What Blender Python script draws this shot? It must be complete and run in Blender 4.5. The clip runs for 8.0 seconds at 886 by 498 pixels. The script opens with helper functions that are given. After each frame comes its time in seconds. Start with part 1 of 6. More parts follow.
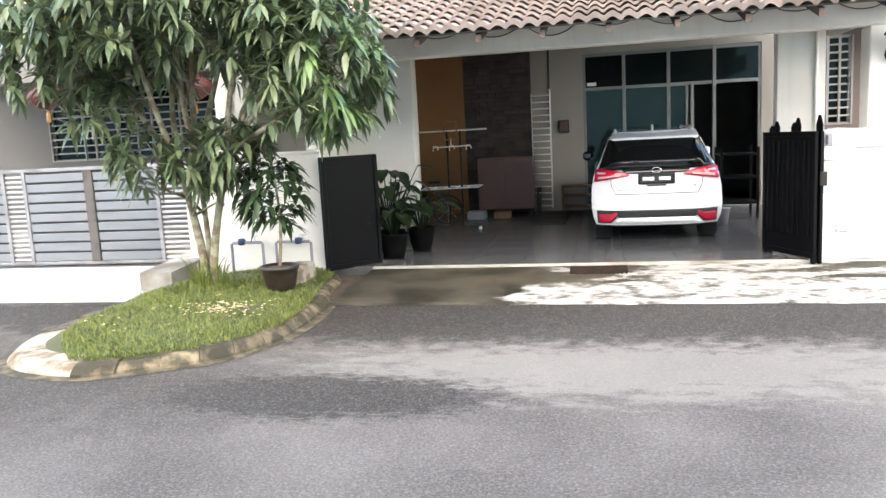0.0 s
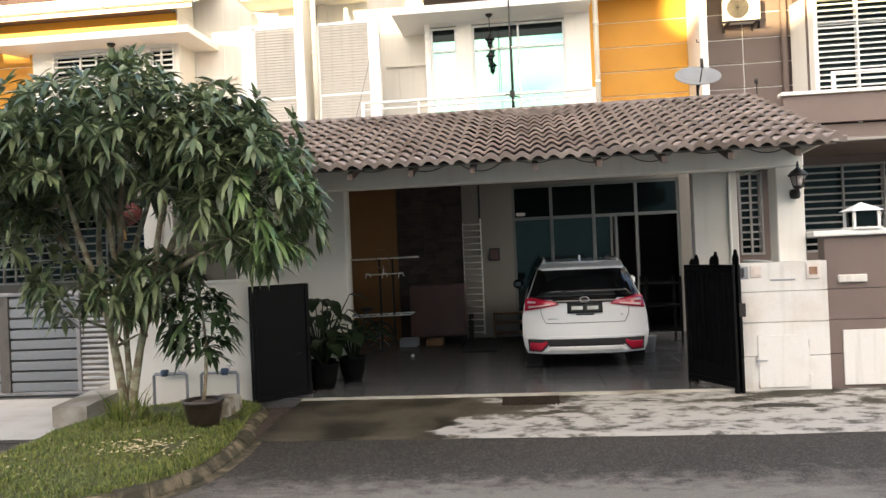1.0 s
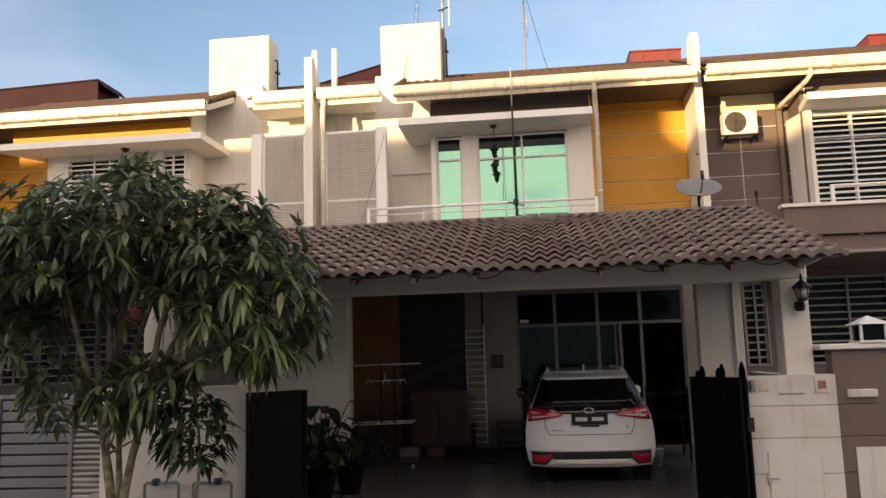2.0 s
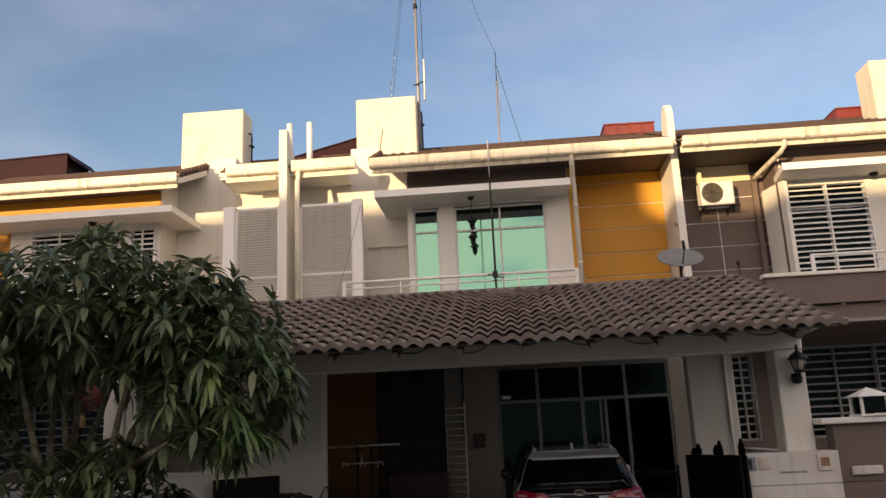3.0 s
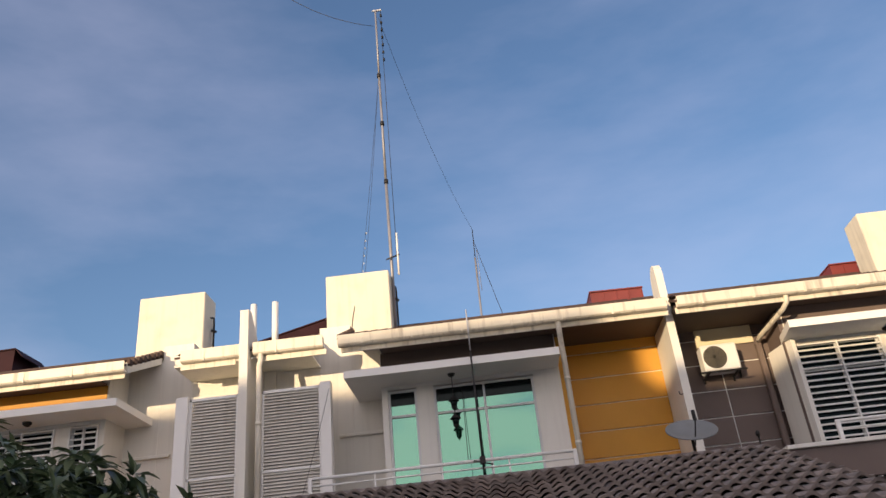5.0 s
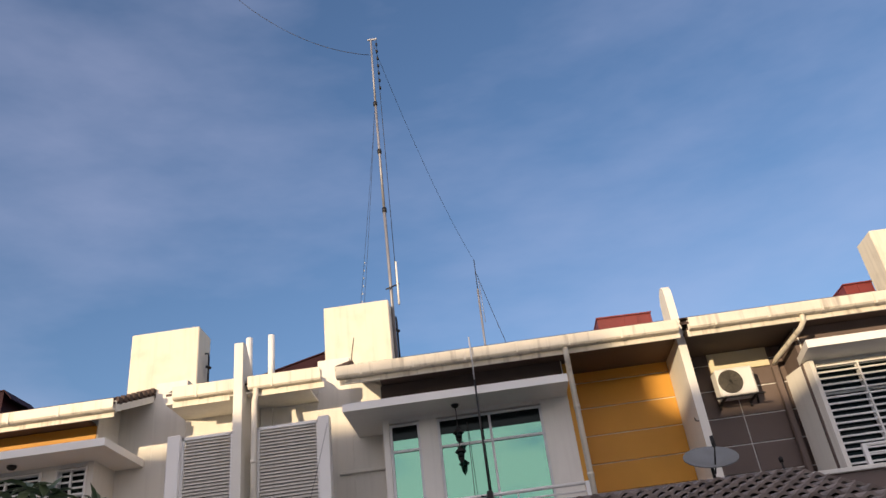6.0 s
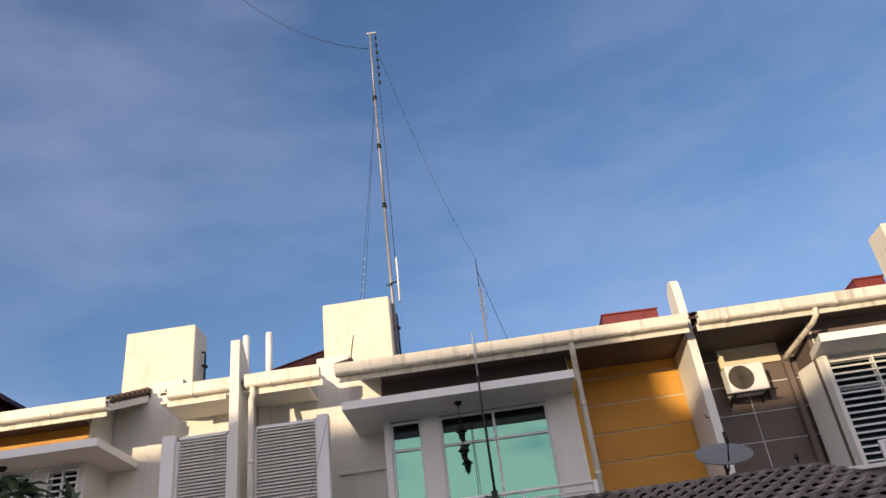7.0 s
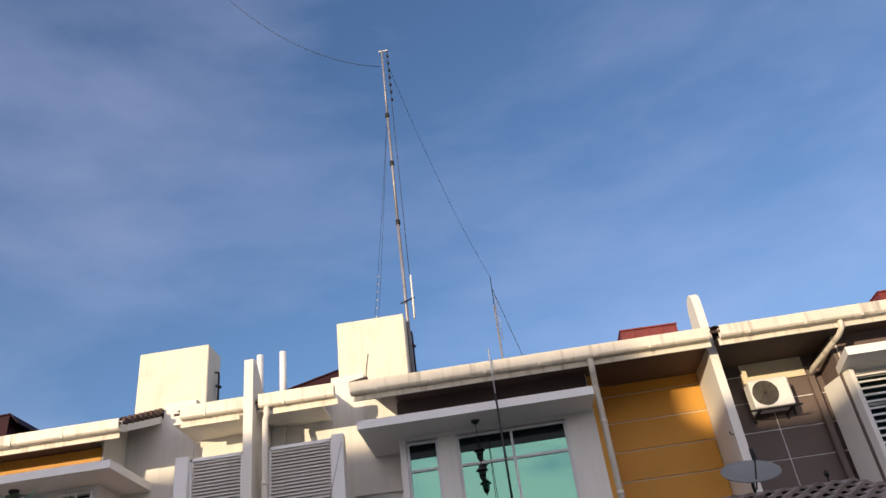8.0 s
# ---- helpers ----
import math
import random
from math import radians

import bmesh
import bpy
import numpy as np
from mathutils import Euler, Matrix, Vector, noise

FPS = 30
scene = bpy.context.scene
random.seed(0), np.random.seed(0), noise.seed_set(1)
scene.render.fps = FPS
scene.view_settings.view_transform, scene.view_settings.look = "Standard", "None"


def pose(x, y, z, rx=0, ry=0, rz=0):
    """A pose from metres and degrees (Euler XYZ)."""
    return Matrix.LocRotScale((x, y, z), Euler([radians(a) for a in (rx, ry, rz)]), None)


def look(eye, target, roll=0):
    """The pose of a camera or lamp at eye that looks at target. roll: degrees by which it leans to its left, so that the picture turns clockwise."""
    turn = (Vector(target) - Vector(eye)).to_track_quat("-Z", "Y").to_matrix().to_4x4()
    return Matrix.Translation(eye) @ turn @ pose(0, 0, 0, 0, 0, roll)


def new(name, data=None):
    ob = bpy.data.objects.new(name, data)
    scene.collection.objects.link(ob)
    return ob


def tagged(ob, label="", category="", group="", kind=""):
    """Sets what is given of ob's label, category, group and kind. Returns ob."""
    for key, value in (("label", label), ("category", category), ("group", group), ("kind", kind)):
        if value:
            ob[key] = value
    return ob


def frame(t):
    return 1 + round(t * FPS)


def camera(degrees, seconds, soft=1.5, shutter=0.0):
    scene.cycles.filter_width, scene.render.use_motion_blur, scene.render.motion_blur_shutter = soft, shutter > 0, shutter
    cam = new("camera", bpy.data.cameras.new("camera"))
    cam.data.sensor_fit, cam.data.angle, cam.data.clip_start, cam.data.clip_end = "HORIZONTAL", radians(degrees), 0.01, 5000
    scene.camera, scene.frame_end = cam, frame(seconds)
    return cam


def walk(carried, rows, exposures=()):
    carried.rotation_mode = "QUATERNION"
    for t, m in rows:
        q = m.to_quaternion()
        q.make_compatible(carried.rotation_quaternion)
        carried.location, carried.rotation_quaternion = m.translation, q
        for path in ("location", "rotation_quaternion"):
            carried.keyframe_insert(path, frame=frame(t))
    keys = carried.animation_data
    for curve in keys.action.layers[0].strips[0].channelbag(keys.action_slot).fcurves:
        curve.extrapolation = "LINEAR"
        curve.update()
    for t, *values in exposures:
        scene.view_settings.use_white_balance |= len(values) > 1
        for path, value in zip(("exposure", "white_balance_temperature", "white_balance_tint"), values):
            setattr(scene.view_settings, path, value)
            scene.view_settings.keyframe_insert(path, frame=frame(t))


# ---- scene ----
cam = camera(59.5, 8.0)
PATH = [
    (0, (0.074, -0.731, 1.717), (-0.33, 1.206, 1.421), -3.0),
    (0.2, (0.084, -0.725, 1.734), (-0.243, 1.234, 1.5), -2.96),
    (0.5, (0.098, -0.717, 1.76), (-0.181, 1.259, 1.637), -2.9),
    (1, (0.093, -0.727, 1.816), (-0.131, 1.261, 1.823), -2.5),
    (1.5, (0.11, -0.704, 1.857), (-0.121, 1.278, 1.994), -1.9),
    (1.7, (0.125, -0.705, 1.853), (-0.111, 1.271, 2.05), -1.8),
    (2.8, (-0.002, -0.48, 1.916), (-0.154, 1.469, 2.337), -2.3),
    (3, (-0.025, -0.33, 1.901), (-0.169, 1.611, 2.36), -2.6),
    (3.5, (0.029, 0.015, 1.952), (-0.102, 1.933, 2.505), -2.5),
    (4, (0.012, 0.403, 2.004), (-0.058, 2.281, 2.686), -3.7),
    (4.5, (0.014, 0.698, 2.069), (-0.025, 2.531, 2.87), -5.7),
    (5, (0.059, 1.112, 2.102), (-0.006, 2.892, 3.01), -5.9),
    (6.5, (0.019, 1.922, 2.134), (-0.034, 3.652, 3.137), -7.6),
    (7, (-0.021, 2.141, 2.157), (-0.078, 3.869, 3.162), -7.5),
    (7.5, (-0.066, 2.298, 2.176), (-0.132, 4.02, 3.19), -7.7),
    (8, (-0.076, 2.344, 2.182), (-0.158, 4.042, 3.236), -7.7),
]
EXPOSURES = [(0.0, 4.38, 6650, 13), (0.5, 3.60, 6750, 13), (1.0, 3.06, 7050, 15), (1.5, 2.28, 7750, 21), (1.7, 1.99, 7800, 22), (2.8, 1.29, 7600, 25), (3.5, 1.10, 7250, 26), (4.2, 1.08, 6850, 25), (5.0, 0.95, 6450, 24), (6.5, 0.87, 6150, 24), (8.0, 0.88, 5950, 24)]
walk(cam, [(t, look(eye, target, roll)) for t, eye, target, roll in PATH], EXPOSURES)

# ---- light ----
SUN_AZ, SUN_EL = radians(-152.5), radians(4.5)
to_sun = Vector((math.cos(SUN_EL) * math.sin(SUN_AZ), math.cos(SUN_EL) * math.cos(SUN_AZ), math.sin(SUN_EL)))
world = bpy.data.worlds.new("sky")
scene.world = world
world.use_nodes = True
wn, wl = world.node_tree.nodes, world.node_tree.links
wn.clear()
sky = wn.new("ShaderNodeTexSky")
sky.sky_type, sky.sun_disc = "NISHITA", False
sky.sun_elevation, sky.sun_rotation = SUN_EL, SUN_AZ
sky.air_density, sky.dust_density, sky.ozone_density = 1.0, 0.6, 2.4
w_co = wn.new("ShaderNodeTexCoord")
w_map = wn.new("ShaderNodeMapping")
w_map.inputs["Scale"].default_value = (1.0, 1.6, 3.2)
w_map.inputs["Rotation"].default_value = (0.0, 0.35, 0.5)
w_noise = wn.new("ShaderNodeTexNoise")
w_noise.inputs["Scale"].default_value, w_noise.inputs["Detail"].default_value = 1.5, 6.0
w_noise.inputs["Roughness"].default_value = 0.55
w_ramp = wn.new("ShaderNodeValToRGB")
w_ramp.color_ramp.elements[0].position, w_ramp.color_ramp.elements[1].position = 0.48, 0.86
w_ramp.color_ramp.elements[1].color = (0.31, 0.31, 0.31, 1)
w_mix = wn.new("ShaderNodeMixRGB")
w_mix.inputs[2].default_value = (2.6, 2.75, 3.3, 1)
w_bg = wn.new("ShaderNodeBackground")
w_bg.inputs["Strength"].default_value = 0.15
w_out = wn.new("ShaderNodeOutputWorld")
wl.new(w_co.outputs["Generated"], w_map.inputs["Vector"])
wl.new(w_map.outputs["Vector"], w_noise.inputs["Vector"])
w_sep = wn.new("ShaderNodeSeparateXYZ")
wl.new(w_co.outputs["Generated"], w_sep.inputs["Vector"])
# the thin high cloud thickens towards the north-west
w_veil = wn.new("ShaderNodeMapRange")
w_veil.interpolation_type = "SMOOTHSTEP"
w_veil.inputs["From Min"].default_value, w_veil.inputs["From Max"].default_value = 0.05, -0.65
w_veil.inputs["To Max"].default_value = 0.09
wl.new(w_sep.outputs["X"], w_veil.inputs["Value"])
w_thick = wn.new("ShaderNodeMath")
wl.new(w_noise.outputs["Fac"], w_thick.inputs[0]), wl.new(w_veil.outputs["Result"], w_thick.inputs[1])
wl.new(w_thick.outputs["Value"], w_ramp.inputs["Fac"])
wl.new(w_ramp.outputs["Color"], w_mix.inputs[0])
wl.new(sky.outputs["Color"], w_mix.inputs[1])
# broken cloud over the unseen western half, boosted as fill light, thinning out overhead
w_west = wn.new("ShaderNodeMapRange")
w_west.interpolation_type = "SMOOTHSTEP"
w_west.inputs["From Min"].default_value, w_west.inputs["From Max"].default_value = 0.35, -0.35
w_west.inputs["To Min"].default_value, w_west.inputs["To Max"].default_value = -0.30, 0.12
wl.new(w_sep.outputs["Y"], w_west.inputs["Value"])
w_map2 = wn.new("ShaderNodeMapping")
w_map2.inputs["Scale"].default_value = (1.0, 1.0, 2.6)
wl.new(w_co.outputs["Generated"], w_map2.inputs["Vector"])
w_cloud = wn.new("ShaderNodeTexNoise")
w_cloud.inputs["Scale"].default_value, w_cloud.inputs["Detail"].default_value, w_cloud.inputs["Roughness"].default_value = 3.2, 8.0, 0.6
wl.new(w_map2.outputs["Vector"], w_cloud.inputs["Vector"])
w_sum = wn.new("ShaderNodeMath")
wl.new(w_cloud.outputs["Fac"], w_sum.inputs[0]), wl.new(w_west.outputs["Result"], w_sum.inputs[1])
w_cover = wn.new("ShaderNodeMapRange")
w_cover.interpolation_type = "SMOOTHSTEP"
w_cover.inputs["From Min"].default_value, w_cover.inputs["From Max"].default_value = 0.49, 0.66
w_cover.inputs["To Max"].default_value = 0.9
wl.new(w_sum.outputs["Value"], w_cover.inputs["Value"])
w_mix2 = wn.new("ShaderNodeMixRGB")
w_mix2.inputs[2].default_value = (4.75, 4.35, 3.9, 1)
wl.new(w_cover.outputs["Result"], w_mix2.inputs[0]), wl.new(w_mix.outputs["Color"], w_mix2.inputs[1])
wl.new(w_mix2.outputs["Color"], w_bg.inputs["Color"])
wl.new(w_bg.outputs["Background"], w_out.inputs["Surface"])
sun = new("sun", bpy.data.lights.new("sun", "SUN"))
sun.data.energy, sun.data.angle, sun.data.color = 2.5, radians(0.7), (1.0, 0.80, 0.45)
sun.matrix_world = Matrix.Translation((0, 0, 40)) @ to_sun.to_track_quat("Z", "Y").to_matrix().to_4x4()

# ---- materials ----


def material(name, base, rough=0.6, metal=0.0, var=0.12, scale=3.0, fine=60.0, bump=0.15, other=None, spread=(0.45, 0.7), jitter=0.0, streak=0.0, coat=0.0):
    """Two-scale varied surface: base colour drifts to `other` in large patches; fine grain drives bump; streak adds vertical dirt."""
    m = bpy.data.materials.new(name)
    m.use_nodes = True
    n, l = m.node_tree.nodes, m.node_tree.links
    b = n["Principled BSDF"]
    b.inputs["Roughness"].default_value, b.inputs["Metallic"].default_value = rough, metal
    b.inputs["Coat Weight"].default_value = coat
    co = n.new("ShaderNodeTexCoord")
    geo = n.new("ShaderNodeNewGeometry")
    big = n.new("ShaderNodeTexNoise")
    big.inputs["Scale"].default_value, big.inputs["Detail"].default_value = scale, 6.0
    l.new(geo.outputs["Position"], big.inputs["Vector"])
    small = n.new("ShaderNodeTexNoise")
    small.inputs["Scale"].default_value, small.inputs["Detail"].default_value = fine, 4.0
    l.new(geo.outputs["Position"], small.inputs["Vector"])
    ramp = n.new("ShaderNodeValToRGB")
    ramp.color_ramp.elements[0].position, ramp.color_ramp.elements[1].position = spread
    l.new(big.outputs["Fac"], ramp.inputs["Fac"])
    mix = n.new("ShaderNodeMixRGB")
    other = other or tuple(c * (1 - var * 2) for c in base)
    mix.inputs[1].default_value, mix.inputs[2].default_value = (*base, 1), (*other, 1)
    l.new(ramp.outputs["Color"], mix.inputs[0])
    last = mix.outputs["Color"]
    hsv = n.new("ShaderNodeHueSaturation")
    l.new(last, hsv.inputs["Color"])
    mr = n.new("ShaderNodeMapRange")
    mr.inputs["To Min"].default_value, mr.inputs["To Max"].default_value = 1 - var, 1 + var
    l.new(small.outputs["Fac"], mr.inputs["Value"])
    val = mr.outputs["Result"]
    if jitter:
        info = n.new("ShaderNodeObjectInfo")
        r2 = n.new("ShaderNodeMapRange")
        r2.inputs["To Min"].default_value, r2.inputs["To Max"].default_value = 1 - jitter, 1 + jitter
        l.new(info.outputs["Random"], r2.inputs["Value"])
        mul = n.new("ShaderNodeMath")
        mul.operation = "MULTIPLY"
        l.new(val, mul.inputs[0]), l.new(r2.outputs["Result"], mul.inputs[1])
        val = mul.outputs["Value"]
    l.new(val, hsv.inputs["Value"])
    last = hsv.outputs["Color"]
    if streak:
        mp = n.new("ShaderNodeMapping")
        mp.inputs["Scale"].default_value = (9, 9, 0.5)
        l.new(geo.outputs["Position"], mp.inputs["Vector"])
        sn = n.new("ShaderNodeTexNoise")
        sn.inputs["Scale"].default_value, sn.inputs["Detail"].default_value = 1.0, 5.0
        l.new(mp.outputs["Vector"], sn.inputs["Vector"])
        sr = n.new("ShaderNodeMapRange")
        sr.inputs["From Min"].default_value, sr.inputs["From Max"].default_value = 0.52, 0.85
        sr.inputs["To Max"].default_value = streak
        l.new(sn.outputs["Fac"], sr.inputs["Value"])
        sm = n.new("ShaderNodeMixRGB")
        sm.inputs[2].default_value = (0.16, 0.13, 0.10, 1)
        l.new(sr.outputs["Result"], sm.inputs[0]), l.new(last, sm.inputs[1])
        last = sm.outputs["Color"]
    l.new(last, b.inputs["Base Color"])
    if bump:
        bp = n.new("ShaderNodeBump")
        bp.inputs["Strength"].default_value, bp.inputs["Distance"].default_value = bump, 0.01
        l.new(small.outputs["Fac"], bp.inputs["Height"])
        l.new(bp.outputs["Normal"], b.inputs["Normal"])
    return m


WHITE = material("white_paint", (0.76, 0.735, 0.67), 0.7, var=0.03, scale=0.8, bump=0.1, streak=0.14)
WHITE_CLEAN = material("white_enamel", (0.80, 0.79, 0.76), 0.45, var=0.02, scale=1.2, bump=0.03)
TANK = material("weathered_white_paint", (0.72, 0.67, 0.55), 0.75, var=0.06, scale=2.2, bump=0.15, other=(0.63, 0.58, 0.47), spread=(0.52, 0.75), streak=0.25)
ORANGE = material("orange_paint", (0.62, 0.30, 0.03), 0.6, var=0.05, scale=1.0, bump=0.08, jitter=0.04)
GROOVE = material("pale_orange_groove", (0.80, 0.70, 0.52), 0.6, var=0.05, scale=1.0, bump=0.05)
# the house's orange, darkened to stand for the porch shade
SHADED_ORANGE = material("shaded_orange_paint", (0.165, 0.074, 0.020), 0.6, var=0.06, scale=1.0, bump=0.08)
BROWN = material("taupe_paint", (0.155, 0.115, 0.10), 0.65, var=0.06, scale=1.2, bump=0.08, streak=0.2)
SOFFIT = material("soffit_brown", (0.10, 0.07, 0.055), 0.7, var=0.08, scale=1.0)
CREAM = material("cream_panel", (0.74, 0.66, 0.46), 0.65, var=0.04, scale=1.0)
# board colour chosen dark to deepen the shade under the carport
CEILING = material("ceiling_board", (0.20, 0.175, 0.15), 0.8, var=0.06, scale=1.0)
# pale grille bars greyed to carry the shade of the side porches
GRILLE_SHADED = material("shaded_steel_bars", (0.34, 0.33, 0.31), 0.5, var=0.06, scale=2.0)
# off-white taken down in colour so the back of the porch reads shaded
DIM_BEIGE = material("dim_beige_paint", (0.27, 0.25, 0.22), 0.7, var=0.05, scale=1.0)
# the beige again, darkened in colour for the shade of the left porch
SHADED_BEIGE = material("shaded_beige_paint", (0.14, 0.132, 0.12), 0.7, var=0.06, scale=1.0)
TILE = material("clay_roof_tile", (0.250, 0.206, 0.182), 0.6, var=0.18, scale=2.0, fine=40, bump=0.25, other=(0.165, 0.128, 0.108), jitter=0.22)
TILE_OLD = material("old_roof_tile", (0.075, 0.045, 0.035), 0.8, var=0.2, scale=3.0, fine=25, bump=0.3, other=(0.05, 0.033, 0.028))
DARK_ROOF = material("dark_maroon_roof_sheet", (0.030, 0.008, 0.013), 0.6, var=0.15, scale=2.0)
DARK_ROOF.node_tree.nodes["Principled BSDF"].inputs["Specular IOR Level"].default_value = 0.12
RED_ROOF = material("red_roof_sheet", (0.20, 0.032, 0.027), 0.55, var=0.12, scale=2.0)
GUTTER = material("gutter_white", (0.74, 0.69, 0.58), 0.5, var=0.06, scale=1.5, streak=0.8)
LOUVRE = material("louvre_grey", (0.57, 0.545, 0.49), 0.5, var=0.04, scale=1.0, bump=0.02, streak=0.3)
BLACK_METAL = material("black_gate_metal", (0.0018, 0.0019, 0.0026), 0.45, 0.0, var=0.15, scale=2.0, bump=0.04)
BLACK_METAL.node_tree.nodes["Principled BSDF"].inputs["Specular IOR Level"].default_value = 0.10
DARK_IRON = material("dark_iron", (0.02, 0.018, 0.017), 0.5, 0.3, var=0.2)
SLATE = material("slate_grey_panel", (0.15, 0.165, 0.18), 0.45, var=0.05, scale=1.5, bump=0.03)
DOOR_FRAME = material("grey_aluminium", (0.17, 0.18, 0.175), 0.45, var=0.05)
GATE_STEEL = material("dull_gate_steel", (0.24, 0.24, 0.25), 0.5, 0.3, var=0.2, scale=3.0)
POST = material("weathered_dark_steel", (0.075, 0.068, 0.062), 0.6, var=0.3, scale=4.0)
# pots blackened in colour so that they sink into the porch shade
POT_SHADED = material("shaded_plant_pot", (0.004, 0.004, 0.004), 0.9, var=0.1)
POT_SHADED.node_tree.nodes["Principled BSDF"].inputs["Specular IOR Level"].default_value = 0.1
OLD_IRON = material("rusted_drain_iron", (0.030, 0.021, 0.016), 0.9, var=0.3, scale=14)
OLD_IRON.node_tree.nodes["Principled BSDF"].inputs["Specular IOR Level"].default_value = 0.1
STEEL = material("stainless_steel", (0.52, 0.52, 0.52), 0.32, 0.85, var=0.05)
GALV = material("galvanised_steel", (0.55, 0.55, 0.56), 0.45, 0.4, var=0.08)
MAST = material("dull_aerial_steel", (0.30, 0.30, 0.32), 0.45, 0.4, var=0.1)
ALU = material("white_aluminium_frame", (0.66, 0.67, 0.66), 0.45, 0.0, var=0.03)
CAR_WHITE = material("car_white_paint", (0.82, 0.82, 0.82), 0.22, 0.0, var=0.01, scale=1.0, bump=0.0, coat=0.7)
CAR_BLACK = material("car_black_gloss", (0.008, 0.008, 0.009), 0.15, 0.0, var=0.02, bump=0.0, coat=0.4)
CAR_GLASS = material("car_dark_glass", (0.006, 0.007, 0.008), 0.06, 0.0, var=0.02, bump=0.0)
PLASTIC = material("black_plastic", (0.016, 0.016, 0.017), 0.6, 0.0, var=0.1)
RUBBER = material("tyre_rubber", (0.014, 0.014, 0.014), 0.85, 0.0, var=0.15)
RED_LENS = material("red_lens", (0.50, 0.016, 0.045), 0.18, 0.0, var=0.08, scale=14, bump=0.0, coat=0.5)
CLEAR_LENS = material("clear_lens", (0.75, 0.55, 0.55), 0.12, 0.0, var=0.05, bump=0.0, coat=0.5)
CHROME = material("chrome", (0.72, 0.72, 0.72), 0.12, 1.0, var=0.02, bump=0.0)
BARK = material("bark", (0.20, 0.15, 0.10), 0.85, var=0.3, scale=11, fine=45, bump=0.6, other=(0.33, 0.32, 0.22), spread=(0.44, 0.58))
STONE = material("stone_cladding", (0.042, 0.031, 0.026), 0.75, var=0.25, scale=5, fine=30, bump=0.4, jitter=0.35)
# dark colour that stands for missing light in rooms and gate gaps
UNLIT_DARK = material("unlit_dark", (0.05, 0.05, 0.05), 0.8, var=0.1)
MAROON = material("brown_laminate", (0.10, 0.048, 0.042), 0.45, var=0.08, scale=2.0)
WOOD = material("rack_wood", (0.22, 0.12, 0.06), 0.6, var=0.2, scale=6)
POT = material("glazed_brown_pot", (0.028, 0.019, 0.014), 0.35, var=0.25, scale=8)
SOIL = material("soil", (0.07, 0.05, 0.035), 0.95, var=0.3, scale=12, bump=0.6)
# red lowered in colour because the lanterns hang in porch shade
LANTERN = material("shaded_red_paper", (0.07, 0.007, 0.006), 0.6, var=0.1, scale=10)
GOLD = material("gold_tassel", (0.20, 0.11, 0.03), 0.5, var=0.1)
PORCH = material("grey_porcelain_tile", (0.092, 0.095, 0.098), 0.27, var=0.10, scale=1.5, fine=25, bump=0.03, jitter=0.08)
GROUT = material("tile_grout", (0.07, 0.07, 0.07), 0.9)
BLUE_BOX = material("blue_plastic", (0.03, 0.06, 0.11), 0.5, var=0.1)
GREY_BOX = material("grey_plastic", (0.25, 0.26, 0.28), 0.5, var=0.08)
METER = material("white_meter_box", (0.62, 0.55, 0.50), 0.5, var=0.1, scale=8)
RUST = material("rusty_stain", (0.30, 0.17, 0.11), 0.8, var=0.2, scale=12)
FAN = material("fan_grey_brown", (0.13, 0.115, 0.09), 0.6, var=0.1)
SINGLE_GREY = material("dish_grey", (0.19, 0.20, 0.205), 0.5, var=0.08)
GRIMY = material("grimy_white_paint", (0.62, 0.61, 0.58), 0.75, var=0.06, scale=2.2, fine=35, bump=0.15, other=(0.54, 0.51, 0.46), spread=(0.52, 0.72), streak=0.45)
PALE_WALL = material("fresh_white_render", (0.78, 0.755, 0.70), 0.8, var=0.03, scale=0.9, bump=0.12, other=(0.80, 0.76, 0.68))
BROKEN = material("broken_concrete", (0.29, 0.265, 0.215), 0.9, var=0.2, scale=5.0, fine=30, bump=0.7, other=(0.13, 0.10, 0.065), spread=(0.42, 0.58), jitter=0.15)
CONCRETE = material("old_concrete", (0.36, 0.34, 0.30), 0.9, var=0.12, scale=1.8, fine=35, bump=0.3, other=(0.16, 0.14, 0.11), spread=(0.42, 0.66))
KERB = material("kerb_concrete", (0.15, 0.118, 0.072), 0.9, var=0.3, scale=6.5, fine=40, bump=0.8, other=(0.040, 0.034, 0.018), spread=(0.38, 0.56), jitter=0.35)
RAMP = material("pale_concrete", (0.42, 0.405, 0.375), 0.85, var=0.1, scale=2.0, bump=0.2, other=(0.36, 0.335, 0.29))


def leaf_material(name, dark, light):
    m = bpy.data.materials.new(name)
    m.use_nodes = True
    n, l = m.node_tree.nodes, m.node_tree.links
    b = n["Principled BSDF"]
    geo = n.new("ShaderNodeNewGeometry")
    mix = n.new("ShaderNodeMixRGB")
    mix.inputs[1].default_value, mix.inputs[2].default_value = (*dark, 1), (*light, 1)
    l.new(geo.outputs["Random Per Island"], mix.inputs[0])
    l.new(mix.outputs["Color"], b.inputs["Base Color"])
    b.inputs["Roughness"].default_value = 0.36
    tr = n.new("ShaderNodeBsdfTranslucent")
    l.new(mix.outputs["Color"], tr.inputs["Color"])
    ms = n.new("ShaderNodeMixShader")
    ms.inputs[0].default_value = 0.22
    l.new(b.outputs["BSDF"], ms.inputs[1]), l.new(tr.outputs["BSDF"], ms.inputs[2])
    l.new(ms.outputs["Shader"], n["Material Output"].inputs["Surface"])
    return m


